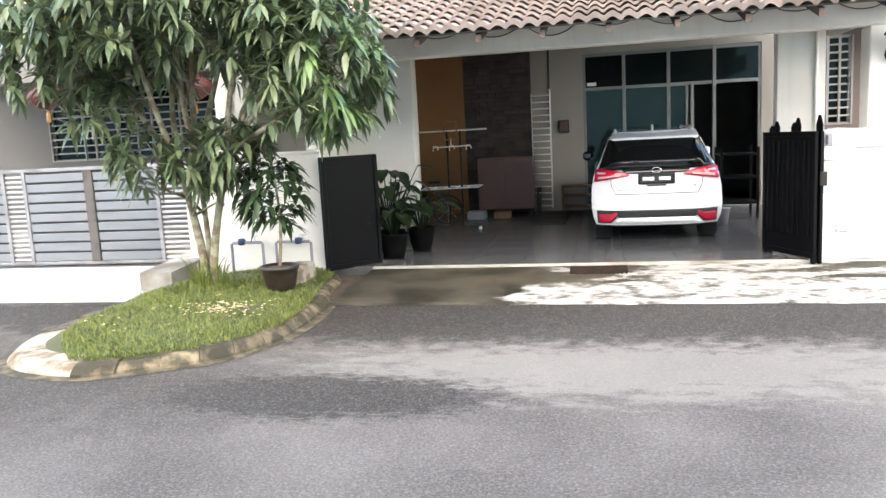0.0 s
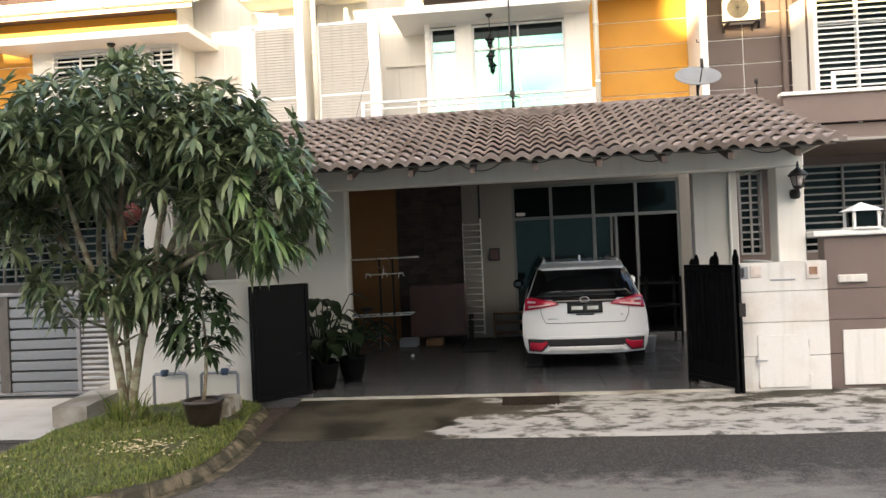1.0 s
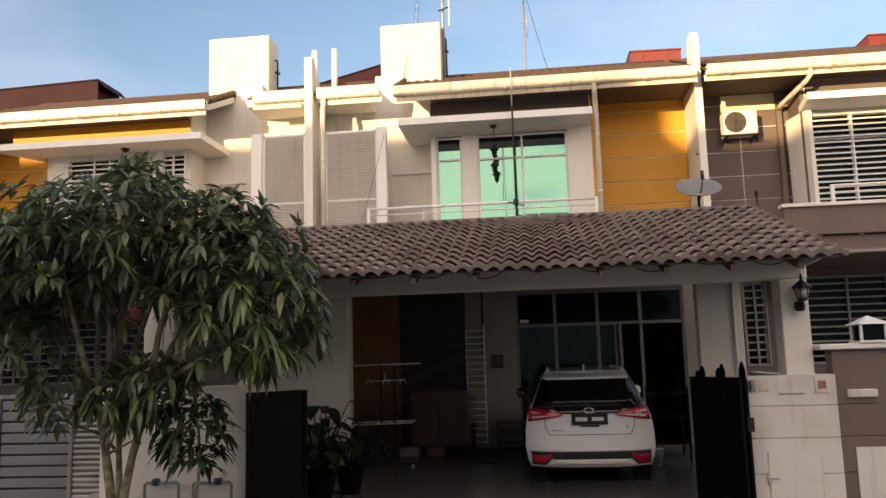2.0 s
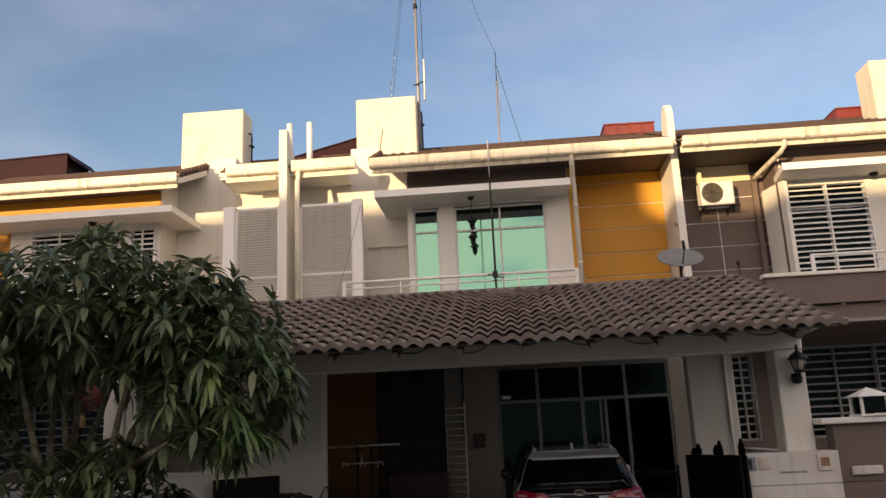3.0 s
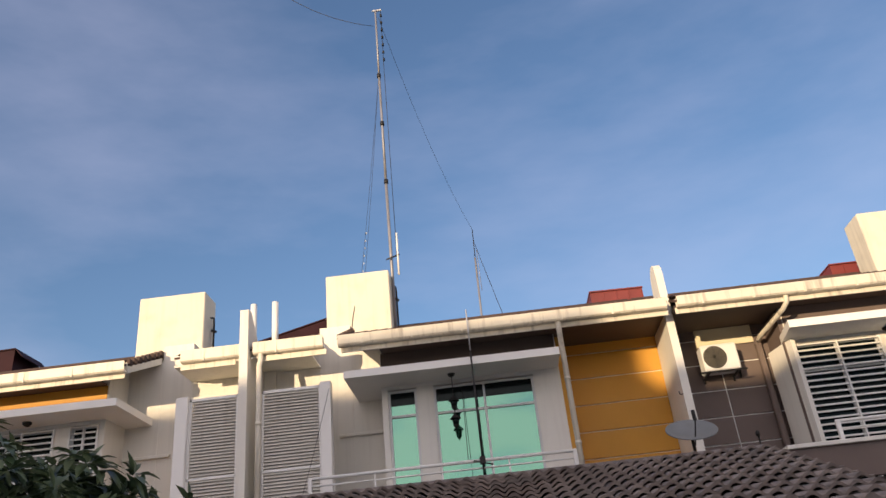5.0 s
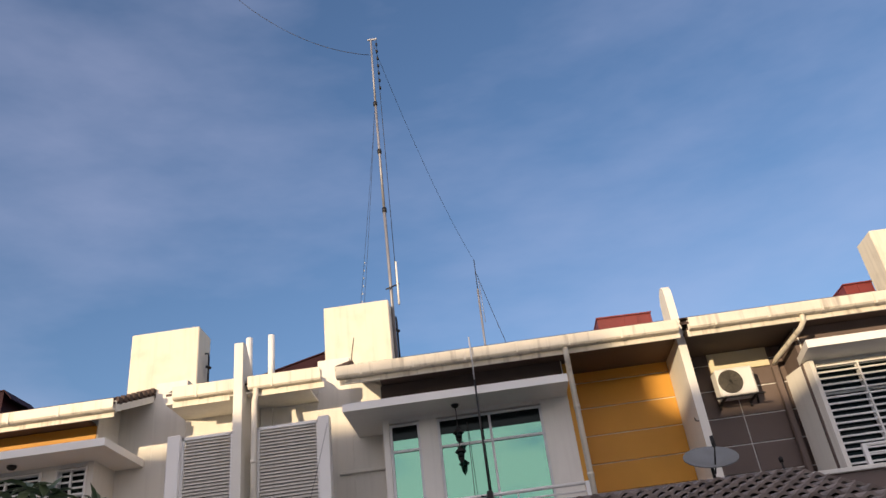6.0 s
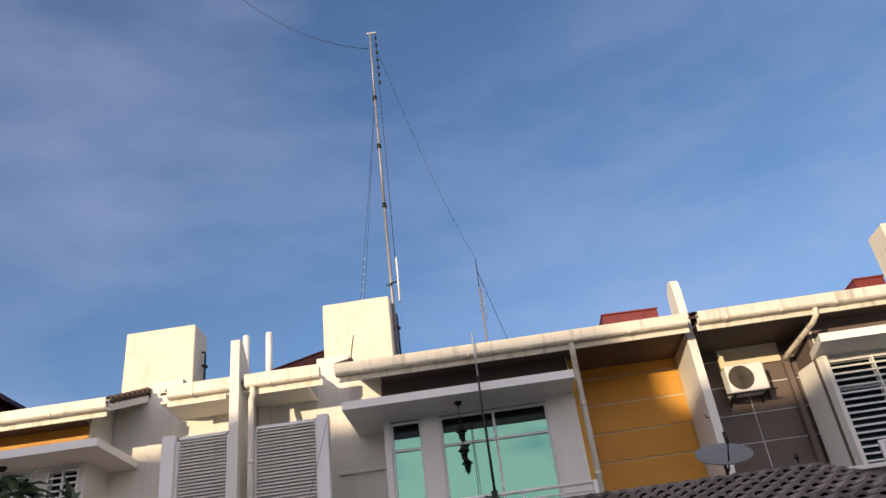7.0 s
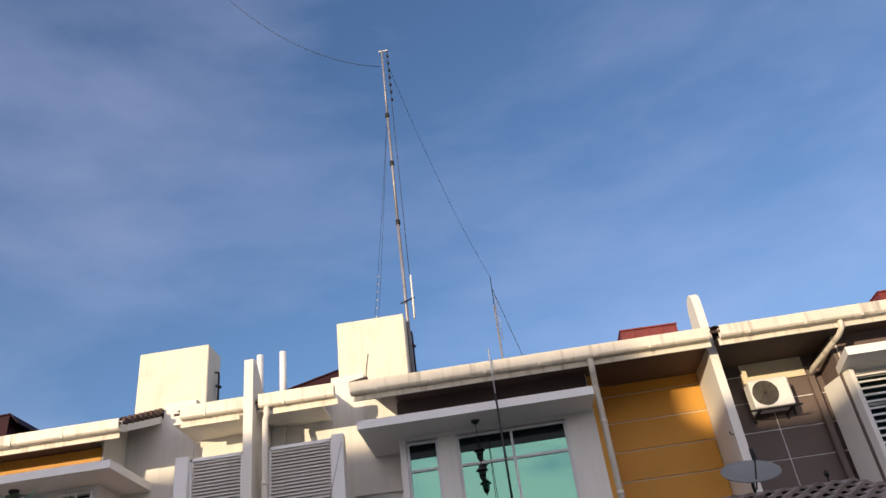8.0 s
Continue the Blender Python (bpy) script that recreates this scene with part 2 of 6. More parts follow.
LEAF = leaf_material("mango_leaf", (0.046, 0.078, 0.036), (0.175, 0.214, 0.106))
LEAF_YOUNG = leaf_material("young_mango_leaf", (0.060, 0.110, 0.035), (0.16, 0.24, 0.085))
LEAF_DARK = leaf_material("dark_leaf", (0.016, 0.036, 0.013), (0.052, 0.088, 0.034))
# leaf green taken nearly to black for plants in the carport's shade
LEAF_PORCH_SHADED = leaf_material("shaded_porch_leaf", (0.007, 0.016, 0.006), (0.020, 0.038, 0.013))
PETAL = material("dry_petal", (0.52, 0.44, 0.28), 0.8, var=0.2, scale=9, jitter=0.1)
GRASS = leaf_material("grass_blade", (0.045, 0.085, 0.014), (0.23, 0.245, 0.055))
TURF = material("mossy_turf", (0.055, 0.065, 0.022), 0.95, var=0.35, scale=9, fine=50, bump=0.6, other=(0.075, 0.062, 0.035))


def glass(name, tint, mirror, rough=0.02, dark=(0.01, 0.02, 0.02)):
    """Reflective tinted window glass in front of a dark room."""
    m = bpy.data.materials.new(name)
    m.use_nodes = True
    n, l = m.node_tree.nodes, m.node_tree.links
    b = n["Principled BSDF"]
    b.inputs["Base Color"].default_value, b.inputs["Roughness"].default_value = (*dark, 1), 0.1
    g = n.new("ShaderNodeBsdfGlossy")
    g.inputs["Color"].default_value, g.inputs["Roughness"].default_value = (*tint, 1), rough
    ms = n.new("ShaderNodeMixShader")
    ms.inputs[0].default_value = mirror
    no = n.new("ShaderNodeTexNoise")
    no.inputs["Scale"].default_value = 1.3
    bp = n.new("ShaderNodeBump")
    bp.inputs["Strength"].default_value, bp.inputs["Distance"].default_value = 0.05, 0.02
    l.new(no.outputs["Fac"], bp.inputs["Height"]), l.new(bp.outputs["Normal"], g.inputs["Normal"])
    l.new(b.outputs["BSDF"], ms.inputs[1]), l.new(g.outputs["BSDF"], ms.inputs[2])
    l.new(ms.outputs["Shader"], n["Material Output"].inputs["Surface"])
    return m


GREEN_GLASS = glass("green_mirror_glass", (0.24, 0.57, 0.42), 0.60, dark=(0.02, 0.09, 0.06))
PORCH_GLASS = glass("porch_door_glass", (0.20, 0.38, 0.33), 0.03, dark=(0.004, 0.007, 0.007))
PORCH_GLASS.node_tree.nodes["Principled BSDF"].inputs["Specular IOR Level"].default_value = 0.12
DOOR_GLASS = glass("tinted_door_glass", (0.30, 0.42, 0.40), 0.02, dark=(0.004, 0.007, 0.007))
DOOR_GLASS.node_tree.nodes["Principled BSDF"].inputs["Specular IOR Level"].default_value = 0.08


def asphalt():
    m = material("asphalt", (0.066, 0.060, 0.054), 0.9, var=0.75, scale=0.8, fine=60, bump=0.8, other=(0.105, 0.096, 0.087), spread=(0.40, 0.66))
    n, l = m.node_tree.nodes, m.node_tree.links
    b = n["Principled BSDF"]
    geo = n.new("ShaderNodeNewGeometry")
    # loose pale chippings
    vor = n.new("ShaderNodeTexVoronoi")
    vor.inputs["Scale"].default_value = 95
    l.new(geo.outputs["Position"], vor.inputs["Vector"])
    sep = n.new("ShaderNodeSeparateColor")
    l.new(vor.outputs["Color"], sep.inputs["Color"])
    chip = n.new("ShaderNodeMapRange")
    chip.inputs["From Min"].default_value, chip.inputs["From Max"].default_value = 0.62, 1.0
    chip.inputs["To Max"].default_value = 0.24
    l.new(sep.outputs["Red"], chip.inputs["Value"])
    old = b.inputs["Base Color"].links[0].from_socket
    mx = n.new("ShaderNodeMixRGB")
    mx.inputs[2].default_value = (0.27, 0.25, 0.225, 1)
    b.inputs["Specular IOR Level"].default_value = 0.22
    l.new(chip.outputs["Result"], mx.inputs[0])

    def blot(prev, cx, cy, rx, ry, colour, amount, noise_amp, soft=0.45, grain=5.0, stretch=1.0):
        # a patch with a shape of its own: an ellipse on the ground broken up by noise
        mp = n.new("ShaderNodeMapping")
        mp.vector_type = "TEXTURE"
        mp.inputs["Location"].default_value, mp.inputs["Scale"].default_value = (cx, cy, 0), (rx, ry, 50)
        l.new(geo.outputs["Position"], mp.inputs["Vector"])
        ln = n.new("ShaderNodeVectorMath")
        ln.operation = "LENGTH"
        l.new(mp.outputs["Vector"], ln.inputs[0])
        ns = n.new("ShaderNodeTexNoise")
        ns.inputs["Scale"].default_value, ns.inputs["Detail"].default_value = grain, 10.0
        ns.inputs["Roughness"].default_value = 0.7
        st = n.new("ShaderNodeMapping")
        st.inputs["Scale"].default_value = (1.0, stretch, 1.0)
        l.new(geo.outputs["Position"], st.inputs["Vector"]), l.new(st.outputs["Vector"], ns.inputs["Vector"])
        ad = n.new("ShaderNodeMath")
        ad.operation = "MULTIPLY_ADD"
        ad.inputs[1].default_value = noise_amp
        l.new(ns.outputs["Fac"], ad.inputs[0]), l.new(ln.outputs["Value"], ad.inputs[2])
        rg = n.new("ShaderNodeMapRange")
        rg.inputs["From Min"].default_value, rg.inputs["From Max"].default_value = 1.0 - soft + noise_amp * 0.5, 1.0 + noise_amp * 0.5
        rg.inputs["To Min"].default_value, rg.inputs["To Max"].default_value = amount, 0.0
        l.new(ad.outputs["Value"], rg.inputs["Value"])
        mm = n.new("ShaderNodeMixRGB")
        mm.inputs[2].default_value = (*colour, 1)
        l.new(rg.outputs["Result"], mm.inputs[0]), l.new(prev, mm.inputs[1])
        return mm.outputs["Color"]

    c = old
    c = blot(c, 0.3, 4.75, 2.9, 0.85, (0.20, 0.185, 0.165), 0.55, 2.6, 0.45, 3.0, 2.0)
    c = blot(c, -1.85, 4.05, 1.35, 0.50, (0.026, 0.024, 0.021), 0.95, 1.7, 0.3, 7.0, 2.2)
    c = blot(c, -0.6, 6.45, 9.0, 1.25, (0.027, 0.025, 0.022), 0.88, 1.6, 0.3)
    # darker ellipses at the left of the road and before the apron
    c = blot(c, -4.9, 4.2, 3.4, 1.3, (0.040, 0.037, 0.033), 0.85, 1.2, 0.6)
    c = blot(c, -2.0, 6.3, 2.4, 0.95, (0.022, 0.020, 0.017), 0.9, 1.2, 0.5)
    l.new(c, mx.inputs[1])
    l.new(mx.outputs["Color"], b.inputs["Base Color"])
    return m


ASPHALT = asphalt()


def apron_material():
    m = material("stained_concrete", (0.060, 0.052, 0.037), 0.62, var=0.25, scale=1.9, fine=40, bump=0.35, other=(0.017, 0.015, 0.009), spread=(0.40, 0.60))
    n, l = m.node_tree.nodes, m.node_tree.links
    b = n["Principled BSDF"]
    old = b.inputs["Base Color"].links[0].from_socket
    b.inputs["Specular IOR Level"].default_value = 0.3
    geo = n.new("ShaderNodeNewGeometry")
    sx = n.new("ShaderNodeSeparateXYZ")
    l.new(geo.outputs["Position"], sx.inputs["Vector"])

    def noise_of(scale, sy, detail, rough, off):
        mp = n.new("ShaderNodeMapping")
        mp.inputs["Scale"].default_value, mp.inputs["Location"].default_value = (1.0, sy, 1.0), (off, 0.0, 0.0)
        l.new(geo.outputs["Position"], mp.inputs["Vector"])
        ns = n.new("ShaderNodeTexNoise")
        ns.inputs["Scale"].default_value, ns.inputs["Detail"].default_value, ns.inputs["Roughness"].default_value = scale, detail, rough
        l.new(mp.outputs["Vector"], ns.inputs["Vector"])
        return ns.outputs["Fac"]

    def ramp(src, a, c, lo, hi):
        r = n.new("ShaderNodeMapRange")
        for key, v in (("From Min", a), ("From Max", c), ("To Min", lo), ("To Max", hi)):
            r.inputs[key].default_value = v
        l.new(src, r.inputs["Value"])
        return r.outputs["Result"]

    def plus(p, q, op="ADD"):
        k = n.new("ShaderNodeMath")
        k.operation = op
        l.new(p, k.inputs[0]), l.new(q, k.inputs[1])
        return k.outputs["Value"]

    # lime bloom: spreads from the front edge on one side and covers most of the slab beside the gate
    edge = ramp(sx.outputs["Y"], 7.25, 7.75, 0.20, 0.0)
    side = ramp(sx.outputs["X"], -1.15, -0.55, -0.34, -0.07)
    wide = ramp(sx.outputs["X"], 0.25, 0.75, 0.0, 0.19)
    far = ramp(sx.outputs["X"], 1.7, 2.3, 0.0, -0.11)
    level = plus(plus(plus(edge, side), plus(wide, far)), noise_of(1.7, 1.9, 9.0, 0.62, 3.1))
    bloom = ramp(level, 0.475, 0.545, 0.0, 1.0)
    # dark stains left inside the bloom
    worn = ramp(noise_of(3.6, 1.7, 8.0, 0.65, 9.0), 0.49, 0.60, 1.0, 0.12)
    mx = n.new("ShaderNodeMixRGB")
    mx.inputs[2].default_value = (0.33, 0.322, 0.30, 1)
    l.new(plus(bloom, worn, "MULTIPLY"), mx.inputs[0]), l.new(old, mx.inputs[1])
    l.new(mx.outputs["Color"], b.inputs["Base Color"])
    return m


APRON = apron_material()
GROUND = material("dry_ground", (0.16, 0.15, 0.12), 0.95, var=0.2, scale=0.3, fine=20, other=(0.08, 0.09, 0.05))

# ---- mesh tools ----


class Mesh:
    def __init__(self):
        self.v, self.f, self.smooth = [], [], []

    def add(self, verts, faces, smooth=False):
        n = len(self.v)
        self.v += [tuple(p) for p in verts]
        self.f += [tuple(n + i for i in q) for q in faces]
        self.smooth += [smooth] * len(faces)
        return self

    def box(self, x0, x1, y0, y1, z0, z1, b=0.006, m=None):
        lo, hi = [min(x0, x1), min(y0, y1), min(z0, z1)], [max(x0, x1), max(y0, y1), max(z0, z1)]
        b = min(b, 0.3 * min(h - a for a, h in zip(lo, hi)))
        if b <= 0.0005:
            vs = [(x, y, z) for x in (lo[0], hi[0]) for y in (lo[1], hi[1]) for z in (lo[2], hi[2])]
            fs = [(0, 1, 3, 2), (4, 6, 7, 5), (0, 4, 5, 1), (2, 3, 7, 6), (0, 2, 6, 4), (1, 5, 7, 3)]
        else:
            key, vs, fs = {}, [], []
            for sx in (0, 1):
                for sy in (0, 1):
                    for sz in (0, 1):
                        s = (sx, sy, sz)
                        for a in range(3):
                            p = []
                            for c in range(3):
                                inset = 0 if c == a else b
                                p.append(hi[c] - inset if s[c] else lo[c] + inset)
                            key[(s, a)] = len(vs)
                            vs.append(tuple(p))
            def k(a, sa, c, sc, d, sd, axis):
                s = [0, 0, 0]
                s[a], s[c], s[d] = sa, sc, sd
                return key[(tuple(s), axis)]
            for a, c, d in ((0, 1, 2), (1, 2, 0), (2, 0, 1)):
                for sa in (0, 1):
                    ring = [k(a, sa, c, i, d, j, a) for i, j in ((0, 0), (1, 0), (1, 1), (0, 1))]
                    fs.append(tuple(ring if sa else ring[::-1]))
                for sa in (0, 1):
                    for sc in (0, 1):
                        q = [k(a, sa, c, sc, d, 0, a), k(a, sa, c, sc, d, 0, c), k(a, sa, c, sc, d, 1, c), k(a, sa, c, sc, d, 1, a)]
                        fs.append(tuple(q if sa == sc else q[::-1]))
            for sx in (0, 1):
                for sy in (0, 1):
                    for sz in (0, 1):
                        q = [key[((sx, sy, sz), a)] for a in range(3)]
                        fs.append(tuple(q if (sx + sy + sz) % 2 else q[::-1]))
        if m is not None:
            vs = [m @ Vector(p) for p in vs]
        return self.add(vs, fs)

    def tube(self, pts, r, n=8, cap=True):
        """A round bar along points; r is one radius or a list of one for each point."""
        pts = [Vector(p) for p in pts]
        rs = r if isinstance(r, (list, tuple)) else [r] * len(pts)
        vs, fs, side = [], [], None
        for i, p in enumerate(pts):
            d = (pts[min(i + 1, len(pts) - 1)] - pts[max(i - 1, 0)]).normalized()
            if side is None:
                side = d.orthogonal().normalized()
            side = (side - d * side.dot(d)).normalized()
            up = d.cross(side)
            for j in range(n):
                a = 2 * math.pi * j / n
                vs.append(p + rs[i] * (math.cos(a) * side + math.sin(a) * up))
        for i in range(len(pts) - 1):
            for j in range(n):
                k2 = (j + 1) % n
                fs.append((i * n + j, i * n + k2, (i + 1) * n + k2, (i + 1) * n + j))
        self.add(vs, fs, True)
        if cap:
            m = len(self.v) - len(vs)
            self.f += [tuple(m + j for j in range(n))[::-1], tuple(m + (len(pts) - 1) * n + j for j in range(n))]
            self.smooth += [False, False]
        return self

    def lathe(self, prof, cx, cy, n=20):
        vs, fs = [], []
        for r, z in prof:
            for j in range(n):
                a = 2 * math.pi * j / n
                vs.append((cx + r * math.cos(a), cy + r * math.sin(a), z))
        for i in range(len(prof) - 1):
            for j in range(n):
                k2 = (j + 1) % n
                fs.append((i * n + j, i * n + k2, (i + 1) * n + k2, (i + 1) * n + j))
        self.add(vs, fs, True)
        m = len(self.v) - len(vs)
        if prof[0][0] > 1e-4:
            self.f.append(tuple(m + j for j in range(n))[::-1])
            self.smooth.append(False)
        if prof[-1][0] > 1e-4:
            self.f.append(tuple(m + (len(prof) - 1) * n + j for j in range(n)))
            self.smooth.append(False)
        return self

    def prism(self, poly, a0, a1, axis="x"):
        """A polygon pulled along an axis. poly: (y, z) for x, (x, z) for y, (x, y) for z."""
        def at(p, a):
            return {"x": (a, p[0], p[1]), "y": (p[0], a, p[1]), "z": (p[0], p[1], a)}[axis]
        n = len(poly)
        vs = [at(p, a0) for p in poly] + [at(p, a1) for p in poly]
        fs = [(i, (i + 1) % n, n + (i + 1) % n, n + i) for i in range(n)] + [tuple(range(n))[::-1], tuple(range(n, 2 * n))]
        return self.add(vs, fs)


def mesh_object(name, mesh, mat, origin=(0, 0, 0), fix=True):
    data = bpy.data.meshes.new(name)
    o = Vector(origin)
    data.from_pydata([Vector(p) - o for p in mesh.v], [], mesh.f)
    data.polygons.foreach_set("use_smooth", mesh.smooth)
    data.materials.append(mat)
    if fix and len(mesh.f) < 30000:
        bm = bmesh.new()
        bm.from_mesh(data)
        bmesh.ops.recalc_face_normals(bm, faces=bm.faces)
        bm.to_mesh(data)
        bm.free()
    return new(name, data)


def place_of(ob):
    p = Vector((0, 0, 0))
    while ob is not None:
        p += ob.location
        ob = ob.parent
    return p


def part(name, mesh, mat, parent, label="", fix=True):
    """One mesh, given in world metres, as a part under a thing (or under a part)."""
    ob = mesh_object(name, mesh, mat, place_of(parent), fix)
    ob.parent = parent
    if label:
        tagged(ob, label)
    return ob


def thing(name, base, label, category, group="", kind=""):
    ob = new(name)
    ob.location = base
    ob.empty_display_size = 0.2
    return tagged(ob, label, category, group, kind)


def solid(name, mesh, mat, label, category, group="", kind="", base=(0, 0, 0), fix=True):
    ob = mesh_object(name, mesh, mat, base, fix)
    ob.location = base
    return tagged(ob, label, category, group, kind)


def sag(a, b, drop, n=14):
    a, b = Vector(a), Vector(b)
    return [a.lerp(b, i / n) - Vector((0, 0, drop * 4 * (i / n) * (1 - i / n))) for i in range(n + 1)]


# ---- ground ----
solid("ground", Mesh().box(-300, 300, -300, 300, -0.5, -0.012, 0), GROUND, "bare ground reaching the horizon", "ground", kind="structure")
solid("road", Mesh().box(-60, 60, -4.0, 6.85, -0.2, 0.0, 0), ASPHALT, "worn grey asphalt road with wet patches and chippings", "road", kind="structure")
solid("pavement_opposite", Mesh().box(-60, 60, -7.0, -4.0, -0.2, 0.04, 0.01), RAMP, "pale concrete verge across the road", "pavement", kind="structure")


def slope_slab(name, x0, x1, y0, z0, y1, z1, mat, label):
    me = Mesh().prism([(y0, -0.1), (y1, -0.1), (y1, z1), (y0, z0)], x0, x1, "x")
    return solid(name, me, mat, label, "driveway", kind="structure")


ap = Mesh()
steps = 270
front = []
for i in range(steps + 1):
    x = -2.72 + 32.72 * i / steps
    front.append((x, 6.74 + 0.05 * noise.noise((x * 1.1, 0.0, 2.0)) + 0.035 * noise.noise((x * 4.3, 1.0, 0.0))))
vs = []
for x, y in front:
    vs += [(x, y, -0.1), (x, y, 0.006), (x, y + 0.05, 0.022), (x, 8.36, 0.10), (x, 8.36, -0.1)]
fs = [(5 * i + k, 5 * i + (k + 1) % 5, 5 * i + 5 + (k + 1) % 5, 5 * i + 5 + k) for i in range(steps) for k in range(5)]
fs += [(4, 3, 2, 1, 0), tuple(5 * steps + k for k in range(5))]
solid("driveway_apron", ap.add(vs, fs), APRON, "stained concrete driveway apron with white efflorescence", "driveway", kind="structure")
slope_slab("driveway_left", -14.0, -5.2, 7.0, 0.008, 9.6, 0.03, RAMP, "pale concrete driveway ramp")
solid("road_left", Mesh().box(-14, -5.0, 6.85, 7.0, -0.1, 0.004, 0), ASPHALT, "dark asphalt edge of the side driveway", "road", kind="structure")
solid("verge_soil", Mesh().box(-5.2, -2.72, 6.8, 8.4, -0.1, 0.02, 0), SOIL, "bare soil under the tree", "ground", kind="structure")
solid("yard_left", Mesh().box(-14, -4.7, 9.6, 14.0, -0.1, 0.03, 0), CONCRETE, "concrete porch floor behind the grey gate", "floor", kind="structure")
solid("yard_right", Mesh().box(3.9, 30, 8.6, 14.4, -0.1, 0.10, 0), CONCRETE, "concrete porch floor behind the brown wall", "floor", kind="structure")

# ---- terrace houses ----
Y_GUT, Y_BAY, Y_REC, Y_TOW, Y_RIDGE, Z_RIDGE = 14.86, 15.66, 16.5, 17.2, 18.5, 8.98


def wavy_roof(x0, x1, ya, za, yb, zb, pitch=0.22, rows=11):
    """One slope of rounded tiles: waves across, steps from course to course."""
    me = Mesh()
    cols = max(2, int(abs(x1 - x0) / pitch * 4))
    xs = [x0 + (x1 - x0) * i / cols for i in range(cols + 1)]
    vs, fs = [], []
    for r in range(rows):
        for e, lift in ((0.0, 0.045), (1.0, 0.012)):
            f = (r + e) / rows
            for x in xs:
                w = 0.028 * math.sin(2 * math.pi * x / pitch)
                vs.append((x, ya + (yb - ya) * f, za + (zb - za) * f + lift + w))
    n = cols + 1
    for r in range(2 * rows - 1):
        for i in range(cols):
            fs.append((r * n + i, r * n + i + 1, (r + 1) * n + i + 1, (r + 1) * n + i))
    me.add(vs, fs, True)
    # underside board
    me.prism([(ya, za - 0.06), (ya, za - 0.01), (yb, zb - 0.01), (yb, zb - 0.06)], min(x0, x1), max(x0, x1), "x")
    return me


def gutter(me, x0, x1, y, z0, z1, d=0.15):
    me.prism([(y, z0 + 0.03), (y + 0.03, z0), (y + d, z0), (y + d, z1), (y + d - 0.02, z1), (y + d - 0.02, z0 + 0.03),
              (y + 0.04, z0 + 0.03), (y + 0.02, z0 + 0.05), (y + 0.015, z1), (y - 0.012, z1)], x0, x1, "x")
    k = x0 + 0.45
    while k < x1 - 0.2:
        me.box(k, k + 0.035, y - 0.014, y + d, z0 - 0.012, z1 + 0.004, 0.003)
        k += 0.95


def window(parent, X, x0, x1, z0, z1, y, bars_x=(), bars_z=(), grille=0, pane=GREEN_GLASS, frame_mat=ALU, fw=0.045, bars=WHITE_CLEAN):
    """A framed window: outer frame, mullions, one pane for each light, and a bar grille if asked."""
    w = thing("window", (X((x0 + x1) / 2), y, z0), "", "")
    w.parent = parent
    w.location = Vector((X((x0 + x1) / 2), y, z0)) - parent.location
    fr = Mesh()
    for a, b in ((x0, x0 + fw), (x1 - fw, x1)):
        fr.box(X(a), X(b), y - 0.03, y + 0.05, z0, z1, 0.004)
    for a, b in ((z0, z0 + fw), (z1 - fw, z1)):
        fr.box(X(x0 + fw), X(x1 - fw), y - 0.03, y + 0.05, a, b, 0.004)
    for bx in bars_x:
        fr.box(X(bx - 0.022), X(bx + 0.022), y - 0.028, y + 0.048, z0 + fw, z1 - fw, 0.004)
    for bz in bars_z:
        fr.box(X(x0 + fw), X(x1 - fw), y - 0.026, y + 0.046, bz - 0.022, bz + 0.022, 0.004)
    part("window_frame", fr, frame_mat, w)
    xs = [x0 + fw, *bars_x, x1 - fw]
    zs = [z0 + fw, *bars_z, z1 - fw]
    for a, b in zip(xs, xs[1:]):
        for c, d in zip(zs, zs[1:]):
            part("pane", Mesh().box(X(a), X(b), y + 0.008, y + 0.016, c, d, 0), pane, w)
    if grille:
        g = Mesh()
        n = max(2, int((z1 - z0) / grille))
        for i in range(n + 1):
            z = z0 + 0.02 + (z1 - z0 - 0.04) * i / n
            g.box(X(x0), X(x1), y - 0.10, y - 0.075, z - 0.016, z + 0.016, 0.003)
        m = max(2, round((x1 - x0) / 0.75))
        for i in range(m + 1):
            x = x0 + (x1 - x0) * i / m
            g.box(X(x - 0.016), X(x + 0.016), y - 0.115, y - 0.06, z0, z1, 0.003)
        part("grille", g, bars, w, "painted steel window grille")
    return w


def rail(parent, X, x0, x1, y, z, tall=0.9):
    r = Mesh()
    r.tube([(X(x0), y, z), (X(x1), y, z)], 0.030, 8)
    r.tube([(X(x0 + 0.05), y, z - 0.13), (X(x1 - 0.05), y, z - 0.13)], 0.016, 6)
    for x in (x0 + 0.03, x1 - 0.03):
        r.box(X(x - 0.035), X(x + 0.035), y - 0.03, y + 0.03, z - tall, z + 0.01, 0.006)
    for i in range(1, 4):
        x = x0 + (x1 - x0) * i / 4
        r.tube([(X(x), y, z - tall), (X(x), y, z - 0.02)], 0.014, 6)
    part("balcony_rail", r, WHITE_CLEAN, parent, "white tubular balcony rail")


